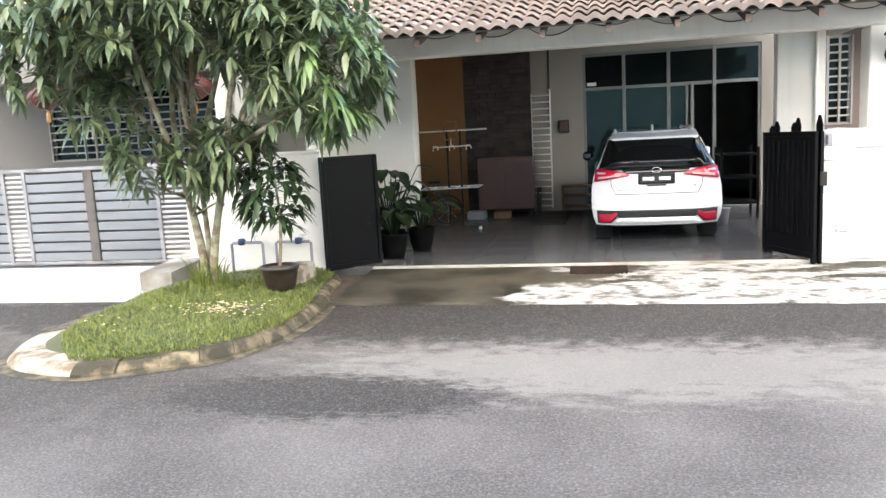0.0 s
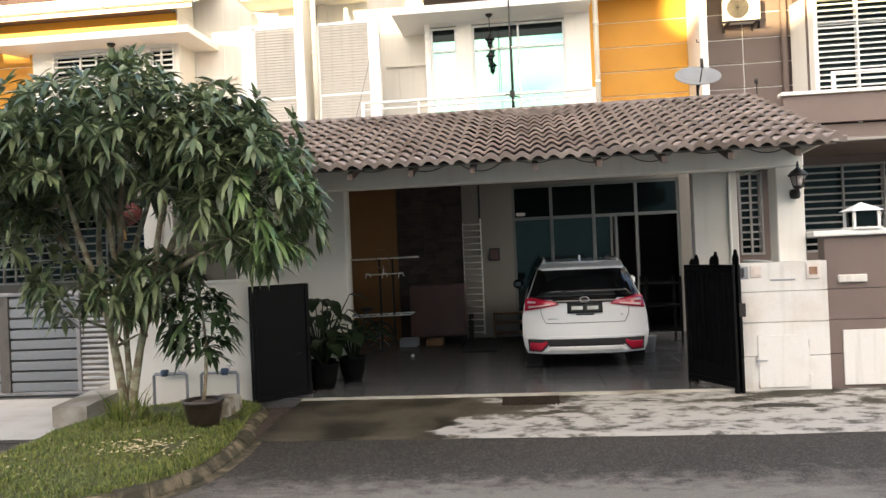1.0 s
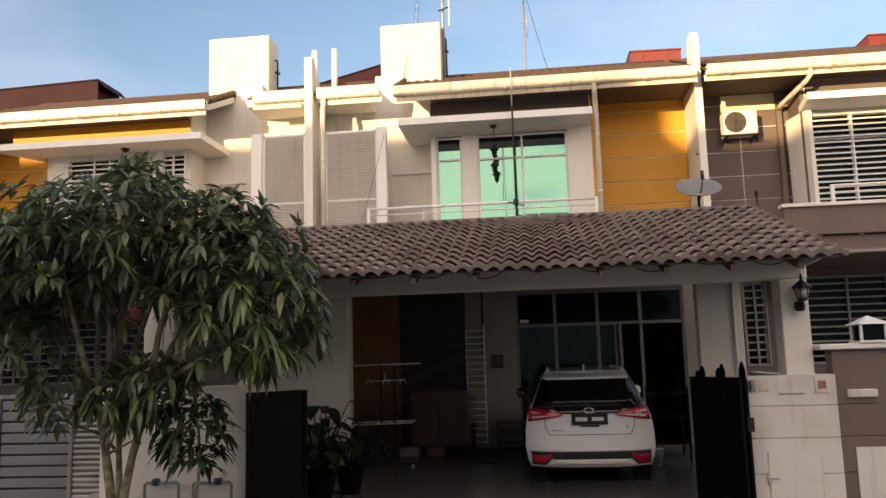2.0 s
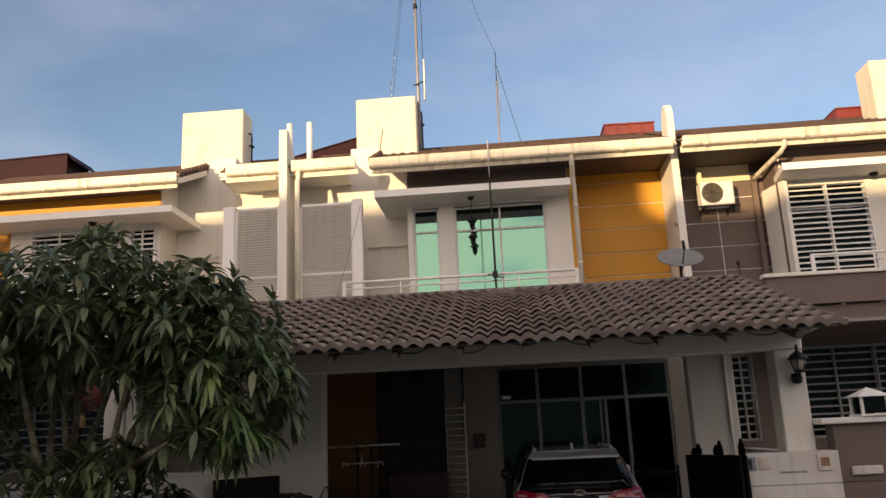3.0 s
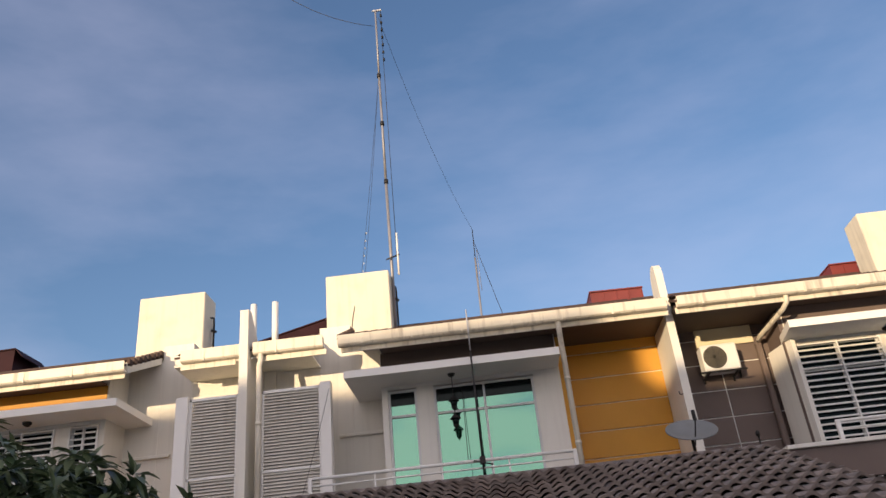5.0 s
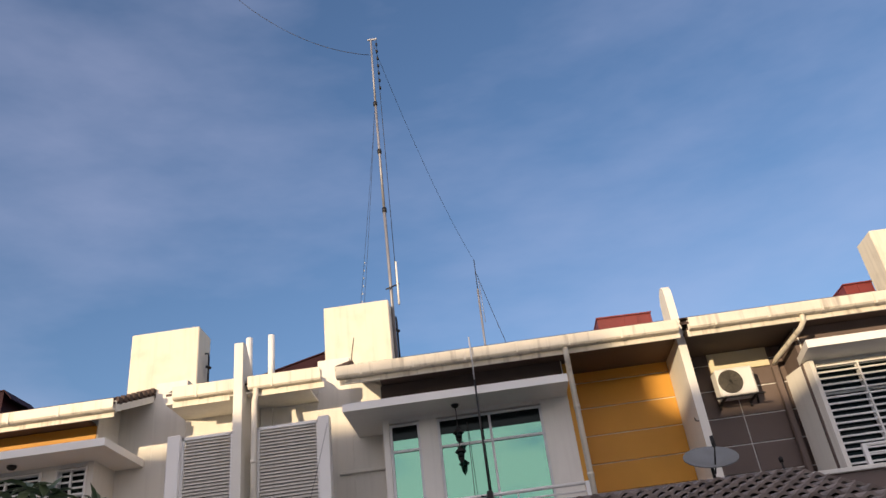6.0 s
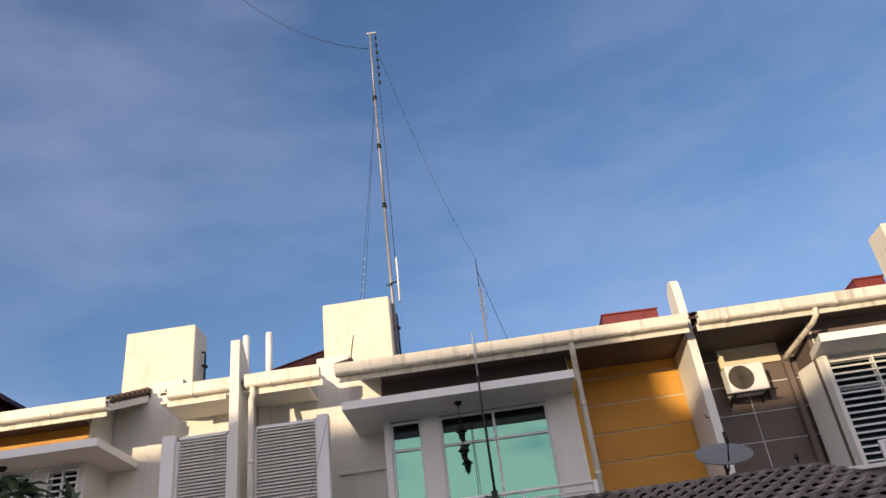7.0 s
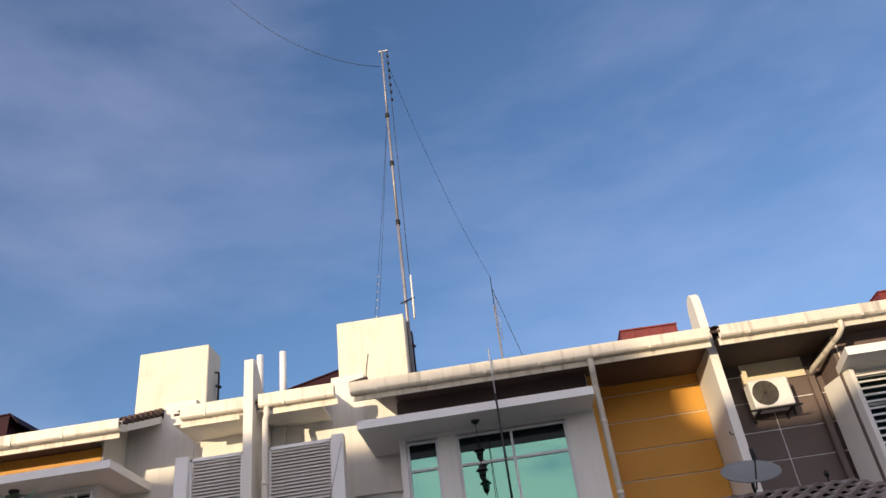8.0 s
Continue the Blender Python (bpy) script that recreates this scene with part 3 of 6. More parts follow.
def terrace_house(X, label, feature, feature_lines, grilled, body, band, tower=(-3.31, -1.84), pipe=True, bay=1.0, pane=GREEN_GLASS, side_gutter=-3.02, side_pipe=True, canopy_end=1.50, bay0=-0.94, w0=-4.5, screen=(-2.88, -3.09, -4.24), gend=-4.42):
    """A two-storey terrace house given in the middle house's own x; X maps that x to the house's place."""
    h = thing("terrace_house", (X(-0.4), 16.5, 0), label, "house", "terrace row")
    for a, b, c, d, e, f in ((w0, -3.322, Y_REC, Y_REC + 0.2, 3.9, 8.0), (-3.32, -2.66, Y_REC, Y_TOW + 0.1, 3.9, 8.40), (-2.659, -1.86, Y_REC, Y_TOW + 0.1, 3.9, 8.06),
                             (-1.95, -1.832, Y_BAY, Y_REC - 0.001, 3.9, 7.359), (bay, 1.52, Y_BAY, Y_REC + 0.2, 3.9, 7.359),
                             (-1.83, bay - 0.001, Y_BAY, Y_BAY + 0.2, 6.60, 7.359), (-1.27, bay0, Y_BAY, Y_BAY + 0.2, 3.9, 6.599),
                             (w0, 3.65, 17.6, 17.8, 3.9, 8.4)):
        part("wall", Mesh().box(X(a), X(b), c, d, e, f, 0.004), body, h)
    part("side_wall", Mesh().prism([(Y_BAY, 7.36), (Y_BAY, 7.76), (Y_REC - 0.001, 8.10), (Y_REC - 0.001, 7.36)], X(-1.95), X(-1.832), "x"), body, h)
    t = Mesh().box(X(tower[0]), X(tower[1]), Y_TOW, Y_TOW + 0.72, 6.0, 9.95, 0.02)
    part("water_tank_tower", t, TANK, h, "cream-white square water tank enclosure with weather stains")
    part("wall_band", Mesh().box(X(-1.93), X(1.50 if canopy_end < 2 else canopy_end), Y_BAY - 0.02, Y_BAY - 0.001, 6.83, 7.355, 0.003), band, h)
    # ledge and short wall shadow band in the recess
    part("ledge", Mesh().box(X(-2.95), X(-1.96), Y_REC - 0.07, Y_REC, 5.99, 6.05, 0.008), body, h)
    part("pilaster", Mesh().box(X(w0 + 0.01), X(w0 + 0.25), Y_REC - 0.08, Y_REC, 6.6, 7.75, 0.008), body, h)
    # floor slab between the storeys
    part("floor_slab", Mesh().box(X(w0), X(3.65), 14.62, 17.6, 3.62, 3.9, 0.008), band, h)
    # feature wall: painted panels with pale grooves between them
    part("groove_backing", Mesh().box(X(1.52), X(3.65), Y_REC + 0.012, Y_REC + 0.2, 3.9, 7.42, 0), GROOVE if feature == ORANGE else WHITE_CLEAN, h)
    zs = [3.92, 4.50, 5.03, 5.555, 6.09, 6.635, 7.151, 7.42]
    xs = [1.53, *feature_lines, 3.645]
    for a, b in zip(zs, zs[1:]):
        for c, d in zip(xs, xs[1:]):
            part("wall_panel", Mesh().box(X(c + (0.013 if c != xs[0] else 0)), X(d - (0.013 if d != xs[-1] else 0)), Y_REC - 0.012, Y_REC + 0.011, a + 0.012, b - 0.012, 0.004), feature, h)
    part("return_wall", Mesh().box(X(1.521), X(1.60), Y_BAY + 0.02, Y_REC - 0.013, 3.9, 7.3, 0), feature, h)
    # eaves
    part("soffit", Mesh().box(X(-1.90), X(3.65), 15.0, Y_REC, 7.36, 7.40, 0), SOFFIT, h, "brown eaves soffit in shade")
    part("soffit", Mesh().box(X(w0), X(-3.32), 15.52, Y_REC, 7.52, 7.56, 0), body, h)
    part("fascia", Mesh().box(X(-2.58), X(3.65), 14.99, 15.02, 7.235, 7.36, 0.004), GUTTER, h)
    g = Mesh()
    gutter(g, min(X(-2.62), X(3.62)), max(X(-2.62), X(3.62)), Y_GUT - 0.03, 7.33, 7.53)
    part("gutter", g, GUTTER, h, "cream-white box gutter")
    g = Mesh()
    gutter(g, min(X(gend), X(side_gutter)), max(X(gend), X(side_gutter)), 15.36, 7.56, 7.80)
    part("gutter", g, GUTTER, h)
    part("fascia", Mesh().box(X(gend + 0.12), X(side_gutter + 0.04), 15.50, 15.53, 7.44, 7.56, 0.004), GUTTER, h)
    # roof
    part("roof", wavy_roof(X(-2.60), X(3.66), 14.95, 7.52, Y_RIDGE, Z_RIDGE), TILE_OLD, h, "old brown clay tile roof")
    part("roof", wavy_roof(X(w0), X(-3.34), 15.45, 7.72, Y_RIDGE, Z_RIDGE, rows=9), TILE_OLD, h)
    part("roof", Mesh().prism([(Y_RIDGE, Z_RIDGE - 0.08), (Y_RIDGE, Z_RIDGE + 0.05), (22.5, 7.4), (22.5, 7.28)], min(X(w0), X(3.66)), max(X(w0), X(3.66)), "x"), TILE_OLD, h)
    part("ridge_cap", Mesh().tube([(X(w0), Y_RIDGE, Z_RIDGE + 0.03), (X(3.66), Y_RIDGE, Z_RIDGE + 0.03)], 0.05, 8), TILE_OLD, h)
    part("verge_board", Mesh().prism([(14.98, 7.32), (14.98, 7.46), (16.5, 8.14), (16.5, 8.0)], X(-2.60), X(-2.63), "x"), body, h)
    for i in range(8):
        f = i / 7.4
        part("verge_tile", Mesh().box(X(-2.57), X(-2.66), 14.98 + 1.5 * f, 15.12 + 1.5 * f, 7.50 + 0.70 * f, 7.62 + 0.70 * f, 0.012), TILE_OLD, h)
    # canopy over the bay window
    c = Mesh().prism([(X(-2.53), Y_GUT), (X(canopy_end), Y_GUT), (X(1.50), Y_REC - 0.02), (X(-2.53), Y_REC - 0.02)], 6.675, 6.82, "z")
    part("canopy", c, WHITE_CLEAN, h, "white concrete canopy slab over the window")
    # downpipe
    p = Mesh().tube([(X(1.57), 14.93, 7.36), (X(1.57), 14.95, 7.16), (X(1.60), 15.25, 6.95), (X(1.61), 15.30, 6.80), (X(1.61), 15.30, 3.7)], 0.052, 10)
    for z in (6.3, 5.1):
        p.tube([(X(1.61), 15.30, z), (X(1.61), 15.30, z + 0.06)], 0.062, 10)
    if pipe:
        part("downpipe", p, GUTTER, h)
    p = Mesh().tube([(X(-4.28), 15.43, 7.58), (X(-4.28), 15.43, 7.42), (X(-4.28), 15.36, 7.3), (X(-4.28), 15.36, 3.7)], 0.055, 10)
    p.tube([(X(-4.28), 15.36, 6.12), (X(-4.28), 15.36, 6.18)], 0.064, 10)
    if side_pipe:
        part("downpipe", p, GUTTER, h)
    # windows
    gr = 0.118 if grilled else 0
    window(h, X, -1.83, -1.27, 3.95, 6.58, Y_BAY + 0.06, (), (6.075,), gr, pane)
    window(h, X, bay0, bay, 3.95, 6.58, Y_BAY + 0.06, (0.03 if bay0 < -0.5 else 0.66,), (6.06,), gr, pane)
    # dark strips laid on the panes as the canopy underside's reflection
    for a, b in ((-1.785, -1.315), (-0.895, 0.008), (0.052, bay - 0.045)):
        if not grilled:
            part('canopy_reflection_strip', Mesh().box(X(a), X(b), Y_BAY + 0.058, Y_BAY + 0.066, 6.29, 6.535, 0), DOOR_GLASS, h, 'dark strip along the pane top, standing for the canopy reflection')
    rail(h, X, -3.2, 1.50, 14.80, 4.90)
    # louvre screen beside the fin
    fr = Mesh()
    s0, s1, s2 = screen
    fr.box(X(s1), X(s0), 15.33, 15.53, 3.7, 6.83, 0.01)
    fr.box(X(s2), X(s1), 15.42, 15.47, 6.74, 6.80, 0.005)
    fr.box(X(s2), X(s1), 15.42, 15.47, 5.23, 5.28, 0.005)
    fr.box(X(s2), X(s2 + 0.04), 15.42, 15.47, 3.7, 6.80, 0.005)
    fr.box(X(s1 - 0.045), X(s1), 15.42, 15.47, 3.7, 6.80, 0.005)
    part("screen_frame", fr, WHITE_CLEAN, h)
    fr = Mesh().box(X(s2 + 0.04), X(s1 - 0.045), 15.50, 15.51, 3.7, 6.74, 0)
    part("screen_back", fr, LOUVRE, h)
    sl = Mesh()
    z = 3.75
    while z < 6.70:
        sl.prism([(15.424, z), (15.434, z), (15.472, z + 0.054), (15.462, z + 0.054)], X(s2 + 0.04), X(s1 - 0.045), "x")
        z += 0.060
    tagged(part("louvre_slats", sl, LOUVRE, h, "pale grey horizontal louvre slats"), kind="stuff")
    return h


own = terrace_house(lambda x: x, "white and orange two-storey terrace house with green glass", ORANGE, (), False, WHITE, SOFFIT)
left_house = terrace_house(lambda x: -9.38 - x, "white and orange terrace house with grilled windows", ORANGE, (), True, WHITE, ORANGE, (-3.23, -1.68), False, 1.0, DOOR_GLASS, -3.50, False, 2.4, -0.94, -4.705, (-3.48, -3.72, -4.68), -4.69)
right_house = terrace_house(lambda x: 7.44 - x, "taupe terrace house with white window grilles", BROWN, (2.64,), True, WHITE, BROWN, (-2.98, -1.44), False, 1.46, DOOR_GLASS, -3.02, True, 1.74, -0.14)
# cream rectangle laid over the taupe wall panels
part("lintel_panel", Mesh().box(4.43, 5.57, 16.44, 16.487, 6.99, 7.36, 0.005), CREAM, right_house, "cream panel on the wall under the eaves")


for hs, x, y, z1 in ((own, -1.80, 17.66, 9.72), (left_house, -6.12, 17.62, 9.45)):
    op = Mesh().tube([(x - 0.06, y, z1), (x + 0.05, y, z1 - 0.02), (x + 0.06, y, z1 - 0.12), (x + 0.06, y, 8.3)], 0.022, 8)
    op.tube([(x + 0.03, y - 0.05, z1 - 0.35), (x + 0.09, y + 0.05, z1 - 0.35)], 0.035, 8)
    part("overflow_pipe", op, DARK_IRON, hs, "dark overflow pipe down the tank side")


def fin_wall(x0, x1, rounded):
    top = [(15.3, 3.0), (15.3, 8.22), (15.33, 8.36), (15.42, 8.46), (15.55, 8.48), (15.68, 8.42), (15.78, 8.28), (15.85, 7.9), (18.5, 8.8), (18.5, 3.0)]
    if not rounded:
        top = [(15.3, 3.0), (15.3, 8.50), (15.34, 8.52), (15.5, 8.52), (16.05, 7.95), (18.5, 8.8), (18.5, 3.0)]
    me = Mesh().prism(top, x0, x1, "x")
    return solid("party_wall", me, WHITE, "white painted fin wall between two terrace houses", "wall", kind="structure")


fin_wall(-4.67, -4.50, False)
fin_wall(3.652, 3.80, True)
fin_wall(-12.98, -12.82, True)
fin_wall(11.94, 12.10, False)
# vent pipes behind the left fin
for x in (-4.80, -4.32):
    solid("vent_pipe", Mesh().tube([(x, 16.6, 7.9), (x, 16.6, 9.18)], 0.07, 12), WHITE_CLEAN, "white plastic vent pipe standing on the roof", "pipe", "roof vents", base=(x, 16.6, 8.0))
# red and maroon sheet roofs of houses further back
for x0, x1, z0, z1, sheet in ((2.86, 4.16, 9.46, 9.44, RED_ROOF), (8.66, 9.35, 9.44, 9.44, RED_ROOF), (-16.5, -11.58, 9.62, 9.76, DARK_ROOF), (-5.4, -3.40, 9.16, 9.64, DARK_ROOF)):
    rb = thing("roof_shed", ((x0 + x1) / 2, 19.0, 8.6), "small red sheet-metal shed behind the roof ridge" if sheet is RED_ROOF else "dark maroon sheet-metal roof behind the roof ridge", "shed", "red roof sheds")
    part("wall", Mesh().prism([(x0 + 0.02, 8.6), (x1 - 0.02, 8.6), (x1 - 0.02, z1 - 0.03), (x0 + 0.02, z0 - 0.03)], 18.78, 19.9, "y"), sheet, rb)
    lap = 0.22 if x1 < -10 else 0.0
    part("roof", Mesh().prism([(x0, z0 - 0.03), (x1, z1 - 0.03), (x1 + lap, z1 - 0.03 - 1.1 * lap), (x1 + lap, z1 - 1.1 * lap), (x1, z1), (x0, z0)], 18.74, 19.95, "y"), sheet, rb)
    n = int((x1 - x0) / 0.3) if sheet is RED_ROOF else -1
    for i in range(n + 1):
        f = i / n
        x = x0 + 0.03 + (x1 - x0 - 0.06) * f
        part("rib", Mesh().box(x - 0.012, x + 0.012, 18.76, 18.781, 8.6, z0 + (z1 - z0) * f - 0.04, 0.002), sheet, rb)

# unseen row like this one, added across the road behind the camera to cast shade
opp = thing("unseen_shade_row", (0, -13, 0), "unseen row of terrace houses added across the road to shade the fronts", "house")
part("wall", Mesh().box(-70, 50, -17, -9.6, 0, 7.0, 0), WHITE, opp)
# ridge heights set by where the shade line falls on the fronts
for x0, x1, zr in ((-70, -12.45, 9.52), (-12.44, 50, 8.90)):
    part("roof", Mesh().prism([(-17.8, zr - 1.95), (-8.9, zr - 1.95), (-8.9, zr - 1.8), (-13.0, zr), (-17.8, zr - 1.8)], x0, x1, "x"), TILE_OLD, opp)
# tank towers widened and placed to shade the middle house
for k in range(-3, 3):
    x = -14.7 + 16.6 * k
    part("water_tank_tower", Mesh().box(x - 2.3, x + 2.3, -13.6, -12.6, 8.2, 9.88, 0.02), TANK, opp)

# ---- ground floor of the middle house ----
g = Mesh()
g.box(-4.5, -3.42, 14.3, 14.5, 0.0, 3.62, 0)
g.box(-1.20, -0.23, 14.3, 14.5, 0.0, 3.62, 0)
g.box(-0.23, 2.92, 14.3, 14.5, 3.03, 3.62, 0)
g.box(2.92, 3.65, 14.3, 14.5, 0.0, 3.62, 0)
solid("wall_north", g, DIM_BEIGE, "off-white front wall inside the porch, dimmed in its colour", "wall", kind="structure")
solid("wall_accent", Mesh().box(-3.42, -2.49, 14.28, 14.5, 0.0, 3.62, 0), SHADED_ORANGE, "orange painted wall strip inside the porch", "wall", kind="structure")
sw = solid("wall_stone", Mesh().box(-2.49, -1.20, 14.30, 14.5, 0.0, 3.62, 0), STONE, "dark stone-clad wall strip inside the porch", "wall", kind="structure")
random.seed(5)
shapes = {}
z = 0.13
while z < 3.55:
    hgt = 0.085
    x = -2.49
    while x < -1.22:
        lng = min(random.choice((0.16, 0.22, 0.30)), -1.205 - x)
        if lng < 0.05:
            break
        key = round(lng, 2)
        dep = random.choice((0.012, 0.022, 0.034))
        if (key, dep) not in shapes:
            shapes[(key, dep)] = mesh_object("stone", Mesh().box(0.003, key - 0.003, -dep, 0, 0.003, hgt - 0.003, 0.005), STONE)
            ob = shapes[(key, dep)]
        else:
            ob = new("stone", shapes[(key, dep)].data)
        ob.parent, ob.location = sw, (x, 14.299, z)
        x += lng
    z += hgt
# glazed sliding front
gd = thing("sliding_door", (1.35, 14.36, 0.12), "aluminium glazed sliding door wall with dark glass", "door")
fr = Mesh()
for x in (-0.21, 0.52, 1.32, 2.12, 2.90):
    fr.box(x - 0.03, x + 0.03, 14.33, 14.41, 0.12, 3.02, 0.005)
for z in (0.14, 2.38, 3.0):
    fr.box(-0.21, 2.90, 14.335, 14.405, z - 0.03, z + 0.03, 0.005)
fr.box(1.70, 1.76, 14.30, 14.36, 0.15, 2.36, 0.005)
fr.box(1.62, 1.66, 14.30, 14.36, 0.15, 2.36, 0.005)
part("door_frame", fr, DOOR_FRAME, gd)
for a, b in ((-0.18, 0.49), (0.55, 1.29), (1.35, 2.09), (2.15, 2.87)):
    part("pane", Mesh().box(a, b, 14.366, 14.374, 2.41, 2.97, 0), DOOR_GLASS, gd)
for a, b in ((-0.18, 0.49), (0.55, 1.29), (1.35, 1.62)):
    part("pane", Mesh().box(a, b, 14.366, 14.374, 0.17, 2.35, 0), PORCH_GLASS, gd)
part("sticker", Mesh().box(-0.15, 0.02, 14.358, 14.365, 2.44, 2.50, 0), WHITE_CLEAN, gd, "small white sticker on the glass")
# room behind the open leaf, its darkness put into the wall colour
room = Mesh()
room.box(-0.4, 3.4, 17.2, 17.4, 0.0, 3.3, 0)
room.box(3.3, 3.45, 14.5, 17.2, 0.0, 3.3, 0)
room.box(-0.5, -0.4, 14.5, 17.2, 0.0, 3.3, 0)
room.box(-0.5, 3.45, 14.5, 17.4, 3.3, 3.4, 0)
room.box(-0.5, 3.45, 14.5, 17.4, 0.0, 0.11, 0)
solid("wall_room", room, UNLIT_DARK, "unlit living room behind the open door", "wall", kind="structure")
solid("wall_upper_back", Mesh().box(-12.8, 11.9, 17.9, 18.1, 0, 8.0, 0), UNLIT_DARK, "back wall closing the upper rooms", "wall", kind="structure")

# ---- porch floor ----
pf = solid("porch_floor", Mesh().box(-4.5, 3.25, 8.36, 14.3, -0.1, 0.108, 0), GROUT, "grey porcelain tiled porch floor, wet near the edge", "floor", kind="structure")
solid("porch_kerb", Mesh().box(-2.72, 2.42, 8.33, 8.40, 0.02, 0.124, 0.008), CONCRETE, "pale edge strip of the porch floor", "kerb", kind="structure")
tile = None
for i in range(13):
    for j in range(10):
        x, y = -4.48 + i * 0.6, 8.41 + j * 0.6
        if x > 3.0 or y > 14.2:
            continue
        if tile is None:
            tile = mesh_object("tile", Mesh().box(0.003, 0.597, 0.003, 0.588, 0.0, 0.014, 0.003), PORCH)
            ob = tile
        else:
            ob = new("tile", tile.data)
        ob.parent, ob.location = pf, (x, y, 0.106)

# ---- carport ----
cp = thing("carport", (-0.6, 9, 0), "white carport with a brown clay tile roof", "carport")
part("beam", Mesh().box(-4.5, 3.24, 8.55, 8.78, 2.62, 2.98, 0.012), WHITE, cp)
part("side_wall", Mesh().prism([(8.58, 0.1), (8.58, 2.96), (10.5, 3.58), (14.28, 3.58), (14.28, 0.1)], -3.56, -3.42, "x"), WHITE, cp, "white side wall of the porch")
part("column", Mesh().box(2.925, 3.235, 8.56, 8.86, 1.5, 2.62, 0.012), WHITE, cp, "white square column")
part("pier", Mesh().box(2.24, 2.80, 9.75, 9.95, 0.1, 3.42, 0.008), WHITE, cp, "white wall pier")
part("conduit", Mesh().tube([(2.69, 9.73, 0.1), (2.69, 9.73, 3.3)], 0.02, 8), WHITE, cp)
part("pier", Mesh().box(-3.419, -2.43, 9.75, 9.95, 0.1, 3.42, 0.008), PALE_WALL, cp, "white wall pier")
part("beam", Mesh().box(3.20, 3.23, 8.87, 11.15, 2.74, 3.1, 0.01), WHITE, cp)
part("gable_board", Mesh().prism([(7.75, 2.79), (10.6, 3.70), (10.6, 3.45), (8.7, 2.75)], 3.205, 3.235, "x"), WHITE, cp)
part("ceiling", Mesh().prism([(7.46, 2.745), (10.6, 3.745), (14.6, 3.745), (14.6, 3.60), (10.6, 3.66), (7.46, 2.725)], -4.5, 3.20, "x"), CEILING, cp, "carport ceiling boards, coloured dark to dim the porch")
for i in range(11):
    x = -3.78 + i * 0.66
    if x > 3.1:
        continue
    rf = Mesh().prism([(7.44, 2.625), (7.44, 2.70), (7.95, 2.86), (7.95, 2.78)], x - 0.028, x + 0.028, "x")
    part("rafter", rf, SOFFIT, cp, "dark rafter end")
wires = thing("string_light_cable", (0, 8.53, 2.9), "thin dark string-light cable looped along the beam", "cable")
for i in range(8):
    x0 = -2.1 + i * 0.66
    part("cable_loop", Mesh().tube(sag((x0, 8.53, 2.92), (x0 + 0.66, 8.53, 2.92), 0.10 + 0.03 * (i % 3), 8), 0.006, 5), DARK_IRON, wires)

# ---- boundary walls ----
pw = thing("gate_pillar_wall", (2.9, 8.45, 0.1), "white gate wall with meter door and letter slot", "wall")
wm = Mesh()
wm.box(2.43, 3.365, 8.34, 8.56, 0.02, 0.478, 0.004)
wm.box(2.43, 3.365, 8.34, 8.56, 0.484, 0.857, 0.004)
wm.box(2.43, 3.365, 8.34, 8.56, 0.863, 1.204, 0.004)
wm.box(2.43, 3.365, 8.34, 8.56, 1.210, 1.535, 0.004)
wm.box(2.43, 3.36, 8.56, 8.66, 0.02, 1.50, 0.004)
wm.box(3.20, 3.36, 8.66, 11.15, 0.02, 1.50, 0.004)
part("wall", wm, GRIMY, pw)
part("meter_door", Mesh().box(2.585, 3.14, 8.322, 8.339, 0.13, 0.72, 0.006), GRIMY, pw, "white painted steel meter door")
part("latch", Mesh().tube([(2.55, 8.31, 0.45), (2.68, 8.31, 0.44)], 0.010, 6).box(2.57, 2.60, 8.305, 8.322, 0.38, 0.50, 0.004), GALV, pw, "galvanised latch bolt")
part("hinge", Mesh().box(3.125, 3.15, 8.315, 8.339, 0.58, 0.66, 0.003), GRIMY, pw)
part("hinge", Mesh().box(3.125, 3.15, 8.315, 8.339, 0.20, 0.28, 0.003), GRIMY, pw)
part("number_plate", Mesh().box(2.44, 2.515, 8.33, 8.339, 1.36, 1.50, 0.002), GREY_BOX, pw, "small grey plate")
part("number_bar", Mesh().box(2.447, 2.47, 8.322, 8.33, 1.38, 1.48, 0.001), PLASTIC, pw)
part("bell_plate", Mesh().box(2.54, 2.655, 8.325, 8.339, 1.372, 1.505, 0.004).box(2.565, 2.63, 8.318, 8.325, 1.395, 1.48, 0.003), METER, pw, "cream door bell plate")
part("letter_slot", Mesh().box(2.75, 3.02, 8.334, 8.339, 1.325, 1.345, 0.002), GREY_BOX, pw)
part("meter_window", Mesh().box(3.14, 3.285, 8.322, 8.339, 1.34, 1.51, 0.004), METER, pw, "rust-stained meter window box")
part("meter_dial", Mesh().box(3.17, 3.255, 8.316, 8.322, 1.385, 1.47, 0.003), RUST, pw)

nw = thing("boundary_wall", (6, 8.55, 0.1), "taupe boundary wall with white coping", "wall")
wm = Mesh()
for a, b in ((0.02, 0.478), (0.484, 0.857), (0.863, 1.204), (1.210, 1.80)):
    wm.box(3.375, 9.0, 8.42, 8.62, a, b, 0.004)
part("wall", wm, BROWN, nw)
part("coping", Mesh().box(3.24, 9.05, 8.36, 8.68, 1.80, 1.865, 0.012), WHITE_CLEAN, nw, "white coping")
part("letter_box", Mesh().box(3.50, 3.81, 8.38, 8.419, 1.275, 1.365, 0.012), GRIMY, nw, "white letter slot")
part("meter_door", Mesh().box(3.53, 4.15, 8.40, 8.419, 0.13, 0.745, 0.006), GRIMY, nw, "white steel meter door")
